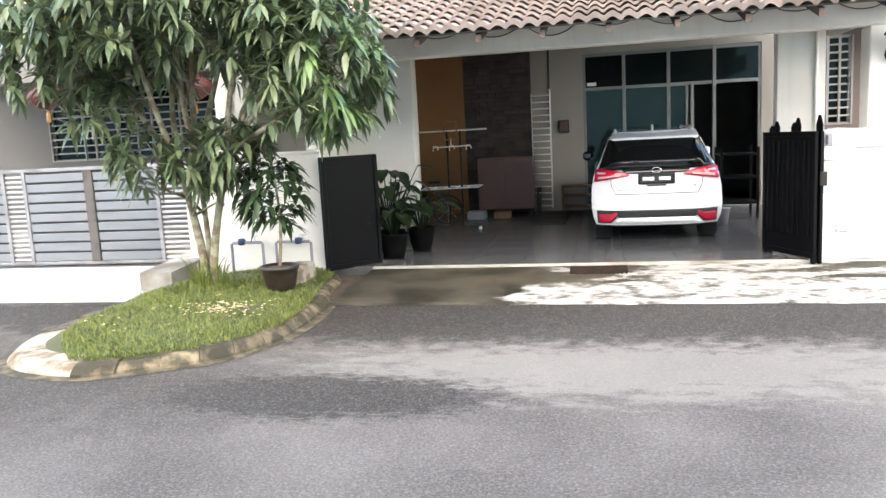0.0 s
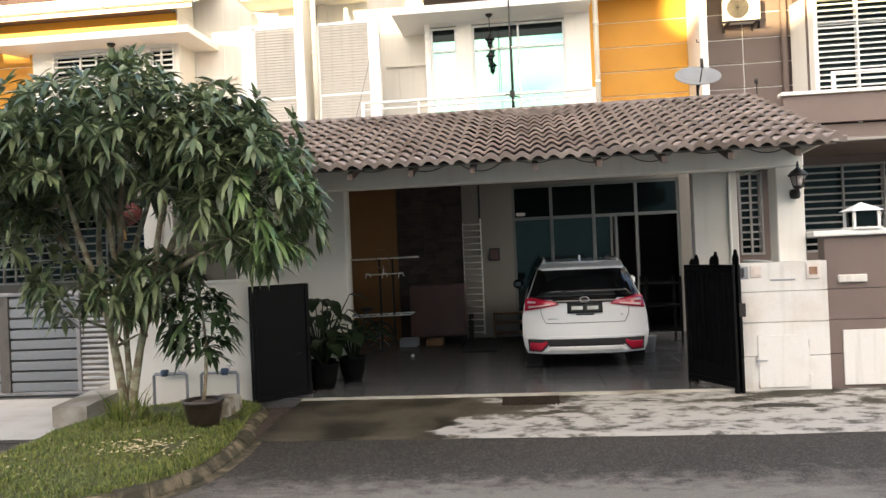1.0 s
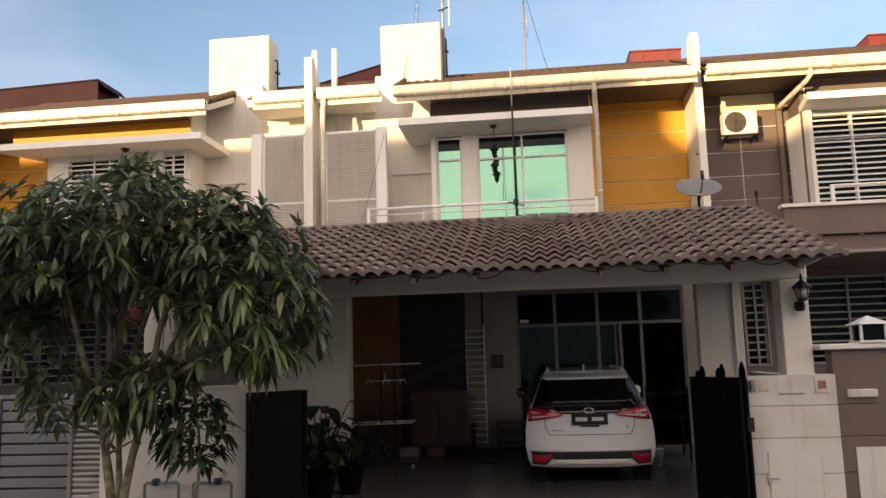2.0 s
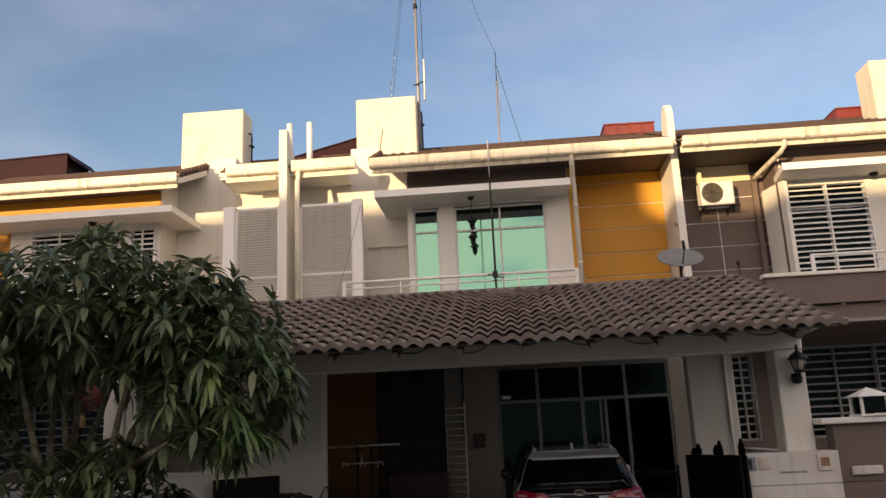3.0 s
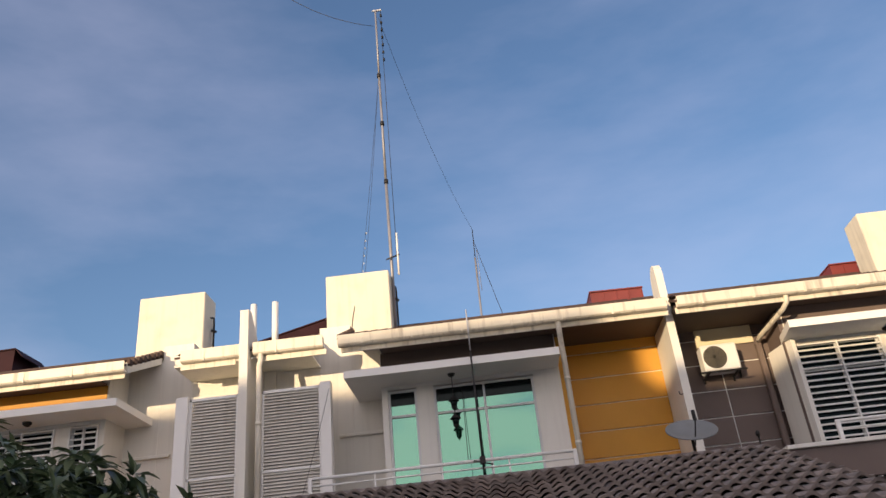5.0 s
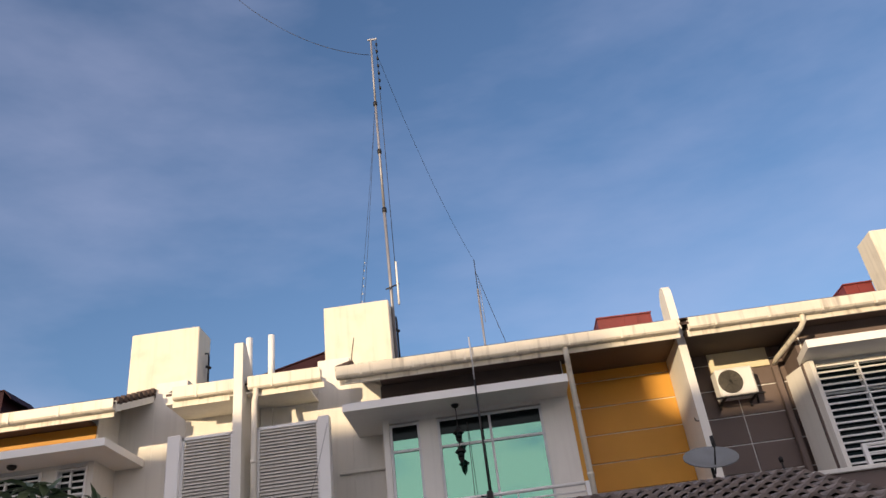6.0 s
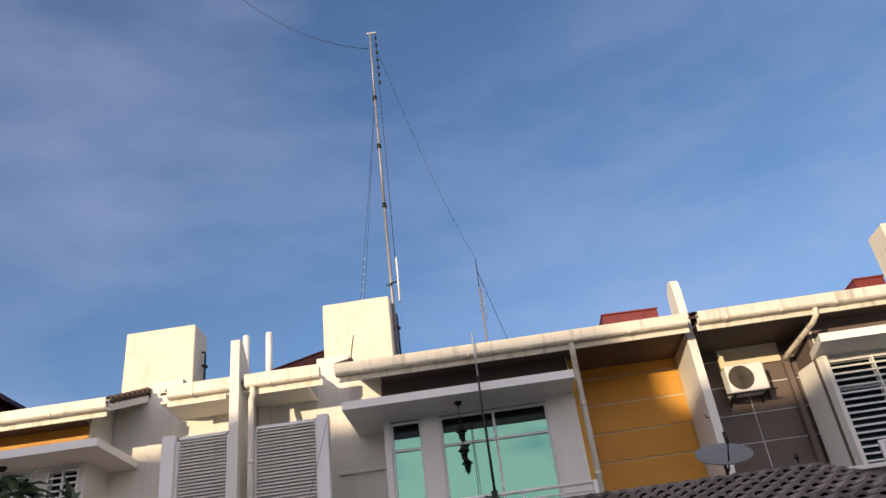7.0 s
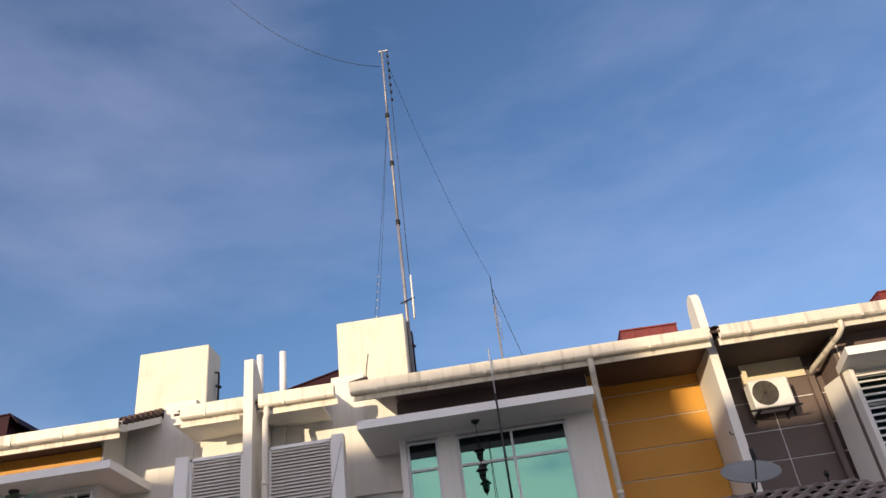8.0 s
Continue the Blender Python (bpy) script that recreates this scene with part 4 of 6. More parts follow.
gl = thing("gate_lantern", (3.82, 8.5, 1.865), "white four-sided lantern on the boundary wall", "lamp")
lm = Mesh()
for sx in (-1, 1):
    for sy in (-1, 1):
        lm.box(3.82 + sx * 0.13 - 0.015, 3.82 + sx * 0.13 + 0.015, 8.5 + sy * 0.13 - 0.015, 8.5 + sy * 0.13 + 0.015, 1.865, 2.07, 0.003)
lm.box(3.66, 3.98, 8.34, 8.66, 1.866, 1.89, 0.004)
part("frame", lm, WHITE_CLEAN, gl)
part("roof", Mesh().add([(3.64, 8.32, 2.07), (4.0, 8.32, 2.07), (4.0, 8.68, 2.07), (3.64, 8.68, 2.07), (3.82, 8.5, 2.17)], [(0, 1, 4), (1, 2, 4), (2, 3, 4), (3, 0, 4), (3, 2, 1, 0)]), WHITE_CLEAN, gl)
part("pane", Mesh().box(3.70, 3.94, 8.38, 8.62, 1.895, 2.065, 0.004), DOOR_GLASS, gl, "dark lantern glass")

lw = thing("front_wall", (-4.2, 8.5, 0), "white rendered front wall with water meters", "wall")
part("wall", Mesh().box(-5.15, -3.30, 8.34, 8.56, 0.0, 1.55, 0.006), PALE_WALL, lw)
part("coping", Mesh().box(-5.17, -3.29, 8.32, 8.58, 1.55, 1.585, 0.006), PALE_WALL, lw)
solid("porch_side_wall", Mesh().prism([(8.56, 0.0), (8.56, 2.95), (10.5, 3.58), (14.3, 3.58), (14.3, 0.0)], -4.66, -4.5, "x"), WHITE, "white party wall between the porches", "wall", kind="structure")
solid("porch_pier", Mesh().box(-4.75, -4.35, 8.58, 8.9, 0.0, 2.98, 0.01), WHITE, "white pier at the party line", "column", kind="structure")
solid("side_panel_wall", Mesh().box(-4.35, -3.57, 8.9, 9.0, 1.2, 2.2, 0.01), DIM_BEIGE, "grey panel above the front wall", "wall", kind="structure")

# ---- porch of the right house ----
rp = Mesh()
rp.box(3.65, 4.02, 14.35, 14.5, 0, 3.62, 0)
rp.box(4.42, 5.15, 14.35, 14.5, 0, 3.62, 0)
rp.box(4.02, 4.42, 14.35, 14.5, 0, 1.5, 0)
rp.box(4.02, 4.42, 14.35, 14.5, 3.05, 3.62, 0)
rp.box(5.15, 9.5, 14.35, 14.5, 0, 1.5, 0)
rp.box(5.15, 9.5, 14.35, 14.5, 3.12, 3.62, 0)
rp.box(9.5, 12.0, 14.35, 14.5, 0, 3.62, 0)
solid("wall_right_porch", rp, BROWN, "taupe front wall of the right porch", "wall", kind="structure")
window(right_house, lambda x: x, 4.02, 4.42, 1.5, 3.05, 14.42, (), (), 0.135, DOOR_GLASS, GRILLE_SHADED, 0.045, GRILLE_SHADED)
window(right_house, lambda x: x, 5.15, 9.5, 1.5, 3.12, 14.42, (6.6, 8.05), (), 0.135, DOOR_GLASS, GRILLE_SHADED, 0.045, GRILLE_SHADED)
part("parapet", Mesh().box(4.95, 12.0, 14.52, 14.64, 3.92, 4.46, 0.006), BROWN, right_house)
part("coping", Mesh().box(4.90, 12.0, 14.46, 14.70, 4.46, 4.53, 0.008), WHITE, right_house)
part("porch_slab", Mesh().box(3.95, 12.0, 12.2, 14.34, 3.27, 3.36, 0.01), BROWN, right_house, "thin taupe porch roof slab")
part("slab_edge", Mesh().box(3.95, 12.0, 12.16, 12.199, 3.29, 3.335, 0.004), DIM_BEIGE, right_house)
part("return_wall", Mesh().box(3.81, 4.95, 14.9, 15.05, 3.4, 4.40, 0.006), BROWN, right_house)

# ---- porch of the left house ----
lp = Mesh()
lp.box(-13, -11.4, 14.0, 14.2, 0, 3.62, 0)
lp.box(-11.4, -7.4, 14.0, 14.2, 0, 1.52, 0)
lp.box(-11.4, -7.4, 14.0, 14.2, 3.06, 3.62, 0)
lp.box(-7.4, -4.67, 14.0, 14.2, 0, 3.62, 0)
solid("wall_left_porch", lp, SHADED_BEIGE, "beige front wall of the left porch, its shade in the colour", "wall", kind="structure")
window(left_house, lambda x: x, -11.4, -7.4, 1.52, 3.06, 14.1, (-10.4, -9.4, -8.4), (), 0.15, DOOR_GLASS, GRILLE_SHADED, 0.045, GRILLE_SHADED)
part("porch_beam", Mesh().box(-13, -4.76, 9.7, 9.95, 2.78, 3.25, 0.01), SHADED_BEIGE, left_house, "beige porch beam, its shade in the colour")
part("porch_slab", Mesh().box(-13, -4.76, 9.95, 14.0, 3.2, 3.35, 0.01), DIM_BEIGE, left_house)

# ---- carport roof tiles ----
R_Y0, R_Z0, R_Y1, R_Z1 = 7.36, 2.70, 10.55, 3.77
T_W, ROWS_N = 0.163, 12
slope_len = math.hypot(R_Y1 - R_Y0, R_Z1 - R_Z0)
ang = math.atan2(R_Z1 - R_Z0, R_Y1 - R_Y0)
gauge = slope_len / ROWS_N


def tile_mesh(me, m, skirt=0.0):
    """A curved clay tile: a wave in section, a thick front lip, laid on its slope by the matrix m."""
    n, t = 7, 0.032
    top, bot = [], []
    for e, lift in ((0.0, 0.066), (1.0, 0.002)):
        for i in range(n + 1):
            u = i / n
            z = 0.032 * math.sin(math.pi * u / 0.68) if u < 0.68 else -0.014 * math.sin(math.pi * (u - 0.68) / 0.32)
            top.append((u * (T_W + 0.004), e * (gauge + 0.03), z + lift + t))
    vs = [m @ Vector(p) for p in top] + [m @ (Vector(p) - Vector((0, 0, t + skirt))) for p in top[: n + 1]]
    fs = [(i, i + 1, n + 2 + i, n + 1 + i) for i in range(n)]
    me.add(vs, fs, True)
    k = len(me.v) - len(vs)
    for i in range(n):
        me.f.append((k + 2 * n + 2 + i, k + 2 * n + 3 + i, k + i + 1, k + i))
        me.smooth.append(False)
    return me


x_right = 3.25
cols = int((x_right + 4.45) / T_W)
base_tile = {}
tilt = Matrix.Rotation(ang, 4, "X")
random.seed(11)
rest = Mesh()
for r in range(ROWS_N):
    for c in range(cols):
        x = x_right - (c + 1) * T_W
        loc = Vector((x, R_Y0 + (R_Y1 - R_Y0) * r / ROWS_N, R_Z0 + (R_Z1 - R_Z0) * r / ROWS_N))
        wob = Matrix.Translation((random.uniform(-0.003, 0.003), random.uniform(-0.008, 0.008), random.uniform(0, 0.005)))
        if c < 21:
            if r not in base_tile:
                base_tile[r] = mesh_object("roof_tile", tile_mesh(Mesh(), Matrix(), 0.030 if r == 0 else 0.0), TILE, fix=False)
                ob = base_tile[r]
            else:
                ob = new("roof_tile", base_tile[r].data)
            ob.parent = cp
            ob.matrix_basis = Matrix.Translation(loc - cp.location) @ wob @ tilt
        else:
            tile_mesh(rest, Matrix.Translation(loc) @ wob @ tilt, 0.030 if r == 0 else 0.0)
tagged(part("roof_tiles", rest, TILE, cp, fix=False), kind="stuff")
part("ridge_cap", Mesh().tube([(-4.45, R_Y1 + 0.02, R_Z1 + 0.02), (x_right, R_Y1 + 0.02, R_Z1 + 0.02)], 0.075, 10), TILE, cp)

# ---- gates ----


def folding_gate(a, b, z0, z1, label, ribs, off):
    """A black sheet gate of two leaves folded against each other between the plan points a and b."""
    a, b = Vector((*a, 0)), Vector((*b, 0))
    d = (b - a)
    lng = d.length
    d.normalize()
    nrm = Vector((-d.y, d.x, 0))
    gate = thing("gate", (a.x, a.y, z0), label, "gate")
    for k in range(2):
        m = Matrix.Translation(a + nrm * off * k) @ Matrix.Rotation(math.atan2(d.y, d.x), 4, "Z")
        fr = Mesh()
        for x0, x1 in ((0, 0.05), (lng - 0.05, lng)):
            fr.box(x0, x1, -0.02, 0.02, z0, z1, 0.004, m)
        for c, e in ((z0 + 0.06, z0 + 0.12), (z1 - 0.05, z1)):
            fr.box(0.05, lng - 0.05, -0.018, 0.018, c, e, 0.004, m)
        leaf = part("gate_leaf", fr, BLACK_METAL, gate)
        part("sheet", Mesh().box(0.05, lng - 0.05, -0.006, 0.006, z0 + 0.12, z1 - 0.05, 0.001, m), BLACK_METAL, leaf)
        for i in range(ribs):
            x = 0.05 + (lng - 0.10) * (i + 0.5) / ribs
            part("rib", Mesh().box(x - 0.014, x + 0.014, -0.022, 0.022, z0 + 0.3, z1 - 0.10, 0.005, m), BLACK_METAL, leaf)
    return gate, a, d, nrm


rg, ra, rd, rn = folding_gate((2.385, 8.20), (2.01, 8.98), 0.10, 1.53, "black sheet-metal folding gate leaf standing open", 9, 0.075)
for f, hgt in ((0.06, 0.17), (0.45, 0.15), (0.52, 0.10), (0.86, 0.12), (0.95, 0.07)):
    p = ra + rd * (0.86 * f)
    spike = Mesh().prism([(-0.045, 1.53), (0.045, 1.53), (0.05, 1.53 + hgt * 0.45), (0.012, 1.53 + hgt), (-0.012, 1.53 + hgt), (-0.05, 1.53 + hgt * 0.4)], -0.006, 0.006, "y")
    spike.v = [tuple(Matrix.Translation((p.x, p.y, 0)) @ Matrix.Rotation(math.atan2(rd.y, rd.x), 4, "Z") @ Vector(q)) for q in spike.v]
    part("finial", spike, BLACK_METAL, rg, "pointed black leaf finial")
part("lock_box", Mesh().box(2.36, 2.43, 8.17, 8.2, 0.95, 1.10, 0.005), DARK_IRON, rg)
folding_gate((-3.24, 8.19), (-2.69, 8.70), 0.05, 1.50, "black sheet-metal gate leaf standing open against the wall", 0, 0.06)

# grey gate of the left house
lg = thing("gate", (-7.2, 9.4, 0.03), "steel gate with slate-grey panels and slat ends", "gate")
fr = Mesh()
for x in (-11.8, -8.72, -8.36, -6.18, -5.70):
    w = 0.03
    fr.box(x - w, x + w, 9.37, 9.43, 0.06, 1.47, 0.006)
fr.box(-11.8, -5.68, 9.375, 9.425, 1.45, 1.50, 0.006)
fr.box(-11.8, -5.68, 9.375, 9.425, 0.06, 0.105, 0.006)
part("gate_frame", fr, GATE_STEEL, lg)
part("centre_post", Mesh().box(-7.355, -7.205, 9.365, 9.435, 0.106, 1.449, 0.006), POST, lg, "dark weathered centre post")
# dark sheets added behind the boards to blacken the gaps
for a, b in ((-11.7, -10.0), (-9.9, -8.75), (-8.33, -7.36), (-7.20, -6.21)):
    part("gap_shade_sheet", Mesh().box(a, b, 9.417, 9.423, 0.11, 1.44, 0.001), UNLIT_DARK, lg)
for a, b in ((-11.7, -10.0), (-9.9, -8.75), (-8.33, -7.36), (-7.20, -6.21)):
    for i in range(9):
        z = 0.115 + i * 0.148
        part("board", Mesh().box(a, b, 9.385, 9.415, z, z + 0.118, 0.006), SLATE, lg)
for a, b in ((-8.69, -8.39), (-6.15, -5.73)):
    for i in range(18):
        z = 0.12 + i * 0.0735
        part("slat", Mesh().box(a, b, 9.388, 9.412, z, z + 0.036, 0.005), STEEL, lg)
# track coloured dark in place of the shaded gap below the gate
solid("gate_track", Mesh().box(-13, -5.6, 9.29, 9.47, 0.0, 0.036, 0.004), UNLIT_DARK, "gate track darkened to read as the shaded gap under the gate", "kerb", kind="structure")
solid("wing_wall", Mesh().prism([(7.55, 0.0), (9.3, 0.0), (9.3, 0.34), (7.55, 0.24)], -5.40, -4.98, "x"), CONCRETE, "low concrete wing wall beside the ramp", "wall", kind="structure")
solid("gate_block", Mesh().box(-3.42, -3.17, 6.98, 7.62, 0.0, 0.34, 0.03), BROKEN, "stained concrete block beside the gate", "block", base=(-3.3, 7.3, 0))

# ---- drain cover ----
dc = thing("drain_cover", (0.02, 8.06, 0.07), "dark iron drain grating set in the apron", "drain")
dz = 0.086
f = Mesh()
f.prism([(7.85, 0.062), (8.30, 0.088), (8.30, 0.100), (7.85, 0.074)], -0.30, 0.345, "x")
part("grating_plate", f, OLD_IRON, dc, "dark grating plate")
for i in range(14):
    x = -0.28 + i * 0.0455
    part("bar", Mesh().prism([(7.90, 0.074), (8.27, 0.098), (8.27, 0.103), (7.90, 0.080)], x, x + 0.022, "x"), OLD_IRON, dc)

# ---- grass island ----


def closed_curve(ctrl, n):
    out = []
    k = len(ctrl)
    for i in range(k):
        p0, p1, p2, p3 = (Vector(ctrl[(i + d) % k]) for d in (-1, 0, 1, 2))
        for s in range(n):
            t = s / n
            out.append(0.5 * ((2 * p1) + (p2 - p0) * t + (2 * p0 - 5 * p1 + 4 * p2 - p3) * t * t + (3 * p1 - p0 - 3 * p2 + p3) * t ** 3))
    return out


outline = closed_curve([(-4.70, 4.62), (-3.95, 4.38), (-3.36, 4.62), (-2.92, 4.98), (-2.72, 5.60), (-2.76, 6.50), (-2.94, 7.30),
                        (-3.2, 8.2), (-4.4, 8.28), (-4.95, 7.4), (-5.02, 6.4), (-5.0, 5.3)], 6)
centre = Vector((-3.85, 6.3))
kerb = thing("kerb", (-3.85, 5.5, 0), "broken curved concrete kerb round the grass", "kerb")
N = len(outline)
random.seed(3)
for i in range(0, N, 3):
    idx = [(i + k) % N for k in range(4)]
    me = Mesh()
    vs = []
    hj, tj = random.uniform(0.080, 0.112), random.uniform(-0.02, 0.015)
    for q, j in enumerate(idx):
        p = outline[j]
        inward = (centre - p).normalized()
        sh = (outline[(j + 1) % N] - outline[j - 1]).normalized() * (0.003 if q == 0 else -0.003 if q == 3 else 0)
        for d, z in ((-0.06 + tj, -0.02), (-0.05 + tj, 0.03), (0.0 + tj, hj - 0.02), (0.03, hj), (0.36 if p.x < -4.05 and p.y < 5.6 else 0.12, hj), (0.37 if p.x < -4.05 and p.y < 5.6 else 0.13, -0.02)):
            c = p + inward * d + sh
            vs.append((c.x, c.y, z))
    fs = []
    for q in range(3):
        for s in range(5):
            fs.append((q * 6 + s, q * 6 + s + 1, q * 6 + 7 + s, q * 6 + 6 + s))
    fs += [tuple(range(6))[::-1], tuple(range(18, 24))]
    me.add(vs, fs)
    broken = outline[i].x < -4.05 and outline[i].y < 5.6
    part("kerb_stone", me, BROKEN if broken else KERB, kerb, "pale broken kerb stone" if broken else "")
# the low gutter band outside the kerb
band = Mesh()
vs = []
for p in outline:
    inward = (centre - p).normalized()
    for d in (-0.15, 0.05):
        c = p + inward * d
        vs.append((c.x, c.y, 0.006 if d < 0 else 0.016))
fs = [(2 * i, 2 * i + 1, (2 * i + 3) % (2 * N), (2 * i + 2) % (2 * N)) for i in range(N)]
solid("kerb_gutter", band.add(vs, fs), KERB, "thin concrete channel outside the kerb", "kerb", kind="structure")


def mound(x, y):
    return 0.10 + 0.10 * max(0.0, 1 - ((x + 3.9) / 1.35) ** 2 - ((y - 6.6) / 2.3) ** 2) + 0.015 * noise.noise((x * 3, y * 3, 0))


sm = Mesh()
rings = 8
vs, fs = [], []
for k in range(rings + 1):
    for p in outline:
        c = centre + (p - centre) * (k / rings * (0.87 if p.x < -4.05 and p.y < 5.6 else 0.955))
        vs.append((c.x, c.y, mound(c.x, c.y) if k < rings else 0.085))
for k in range(rings):
    for i in range(N):
        fs.append((k * N + i, k * N + (i + 1) % N, (k + 1) * N + (i + 1) % N, (k + 1) * N + i))
solid("grass_mound", sm.add(vs, fs, True), TURF, "low mossy mound of turf inside the kerb", "ground", kind="structure")


def inside(x, y):
    k, hit = N - 1, False
    for i in range(N):
        a, b = outline[i], outline[k]
        if (a.y > y) != (b.y > y) and x < (b.x - a.x) * (y - a.y) / (b.y - a.y) + a.x:
            hit = not hit
        k = i
    return hit


rng = np.random.default_rng(7)
gm = Mesh()
count = 0
while count < 34000:
    x, y = rng.uniform(-5.1, -2.55), rng.uniform(4.35, 8.2)
    c = centre + (Vector((x, y)) - centre) * (1.035 if x > -4.05 else 1.035 + 0.26 * min(1.0, (-4.05 - x) / 0.5))
    if not inside(c.x, c.y):
        continue
    dens = noise.noise((x * 1.6, y * 1.6, 3.0))
    if dens < -0.35 and rng.random() < 0.8:
        continue
    near = math.hypot(x + 4.12, y - 6.9)
    h = rng.uniform(0.014, 0.05) * (1 + 0.6 * dens) * (6.0 if near < 0.20 and rng.random() < 0.5 else 2.2 if near < 0.4 else 1.0)
    a, lean, w = rng.uniform(0, 6.28), rng.uniform(0.2, 0.9), rng.uniform(0.002, 0.004)
    dx, dy = math.cos(a), math.sin(a)
    z = mound(x, y) - 0.01
    gm.add([(x - dy * w, y + dx * w, z), (x + dy * w, y - dx * w, z), (x + dx * lean * h * 0.4 + dy * w, y + dy * lean * h * 0.4 - dx * w, z + h * 0.65),
            (x + dx * lean * h * 0.4 - dy * w, y + dy * lean * h * 0.4 + dx * w, z + h * 0.65), (x + dx * lean * h, y + dy * lean * h, z + h)], [(0, 1, 2, 3), (3, 2, 4)])
    count += 1
for i in range(110):
    a, r = rng.uniform(0, 6.28), 0.17 * rng.random() ** 0.6
    x, y, h, w = -4.10 + r * math.cos(a), 6.86 + r * math.sin(a), rng.uniform(0.12, 0.42), 0.006
    z, lx, ly = mound(x, y) - 0.01, rng.normal(0, 0.05), rng.normal(0, 0.05)
    gm.add([(x - w, y, z), (x + w, y, z), (x + lx + w, y + ly, z + h * 0.6), (x + lx - w, y + ly, z + h * 0.6), (x + 2.2 * lx, y + 2.2 * ly, z + h)], [(0, 1, 2, 3), (3, 2, 4)])
solid("grass", gm, GRASS, "short yellow-green grass on the verge", "grass", kind="stuff", fix=False)
fl = Mesh()
for i in range(170):
    x, y = -3.46 + rng.normal(0, 0.17), 5.85 + rng.normal(0, 0.13)
    if i > 150:
        x, y = rng.uniform(-4.6, -3.0), rng.uniform(4.9, 6.6)
    z = mound(x, y) + rng.uniform(0.01, 0.05)
    a = rng.uniform(0, 6.28)
    r = rng.uniform(0.010, 0.024)
    fl.add([(x + r * math.cos(a), y + r * math.sin(a), z), (x + r * math.cos(a + 1.6), y + r * math.sin(a + 1.6), z + 0.006),
            (x + r * math.cos(a + 3.1), y + r * math.sin(a + 3.1), z), (x + r * math.cos(a + 4.7), y + r * math.sin(a + 4.7), z + 0.006)], [(0, 1, 2, 3)])
solid("fallen_petals", fl, PETAL, "pale dry petals and leaves lying on the grass", "litter", kind="stuff", fix=False)

# ---- trees ----


def leaf_whorl(vs, fs, centre_pt, axis, n, length, width, rng, droop):
    """Long lance-shaped leaves in a whorl round a twig end, folded on the midrib and hanging."""
    axis = axis.normalized()
    side = axis.orthogonal().normalized()
    up = axis.cross(side)
    for i in range(n):
        a = 2 * math.pi * (i / n) + rng.uniform(-0.5, 0.5)
        out = (side * math.cos(a) + up * math.sin(a)).normalized()
        d = (out * rng.uniform(0.8, 1.1) + axis * rng.uniform(-0.15, 0.6)).normalized()
        ln, wd = length * rng.uniform(0.65, 1.2), width * rng.uniform(0.8, 1.2)
        across = d.cross(Vector((0, 0, 1)))
        across = across.normalized() if across.length > 0.05 else side
        nrm = across.cross(d).normalized()
        k = len(vs)
        dr = droop * rng.uniform(0.5, 1.5)
        for f, w in ((0.0, 0.06), (0.3, 0.9), (0.62, 0.8), (1.0, 0.0)):
            p = centre_pt + d * (ln * (f + 0.06)) - Vector((0, 0, dr * ln * f * f))
            if w == 0.0:
                vs.append(p)
            elif f == 0.0:
                vs.append(p)
            else:
                vs += [p - across * wd * w * 0.5 + nrm * wd * 0.14, p, p + across * wd * w * 0.5 + nrm * wd * 0.14]
        fs += [(k, k + 1, k + 2), (k, k + 2, k + 3), (k + 1, k + 4, k + 5, k + 2), (k + 2, k + 5, k + 6, k + 3), (k + 4, k + 7, k + 5), (k + 5, k + 7, k + 6)]


def bent(a, b, sway, n=6, seed=0):
    r = random.Random(seed)
    a, b = Vector(a), Vector(b)
    off = Vector((r.uniform(-1, 1), r.uniform(-1, 1), r.uniform(-0.3, 0.6))) * sway
    return [a.lerp(b, i / n) + off * math.sin(math.pi * i / n) for i in range(n + 1)]


mt = thing("mango_tree", (-4.1, 6.9, 0.15), "leafy mango tree with several leaning stems", "tree")
trunk = Mesh()
stems = [((-4.15, 6.92, 0.10), (-4.25, 6.75, 1.45), 0.054, 0.036), ((-4.11, 6.95, 0.10), (-4.10, 6.85, 1.50), 0.036, 0.026), ((-4.08, 6.88, 0.10), (-3.66, 6.65, 1.58), 0.050, 0.032)]
for i, (a, b, r0, r1) in enumerate(stems):
    a, b = Vector(a), Vector(b)
    way = [Vector((a.x + (b.x - a.x) * (k / 7) ** 1.5, a.y + (b.y - a.y) * (k / 7) ** 1.3, a.z + (b.z - a.z) * k / 7)) for k in range(8)]
    trunk.tube(way, [(r0 + (r1 - r0) * k / 7) * (1.25 if k == 0 else 1.0 + 0.06 * math.sin(k * 2.3 + i)) for k in range(8)], 10)
part("trunk", trunk, BARK, mt, "several pale brown stems rising from one base")
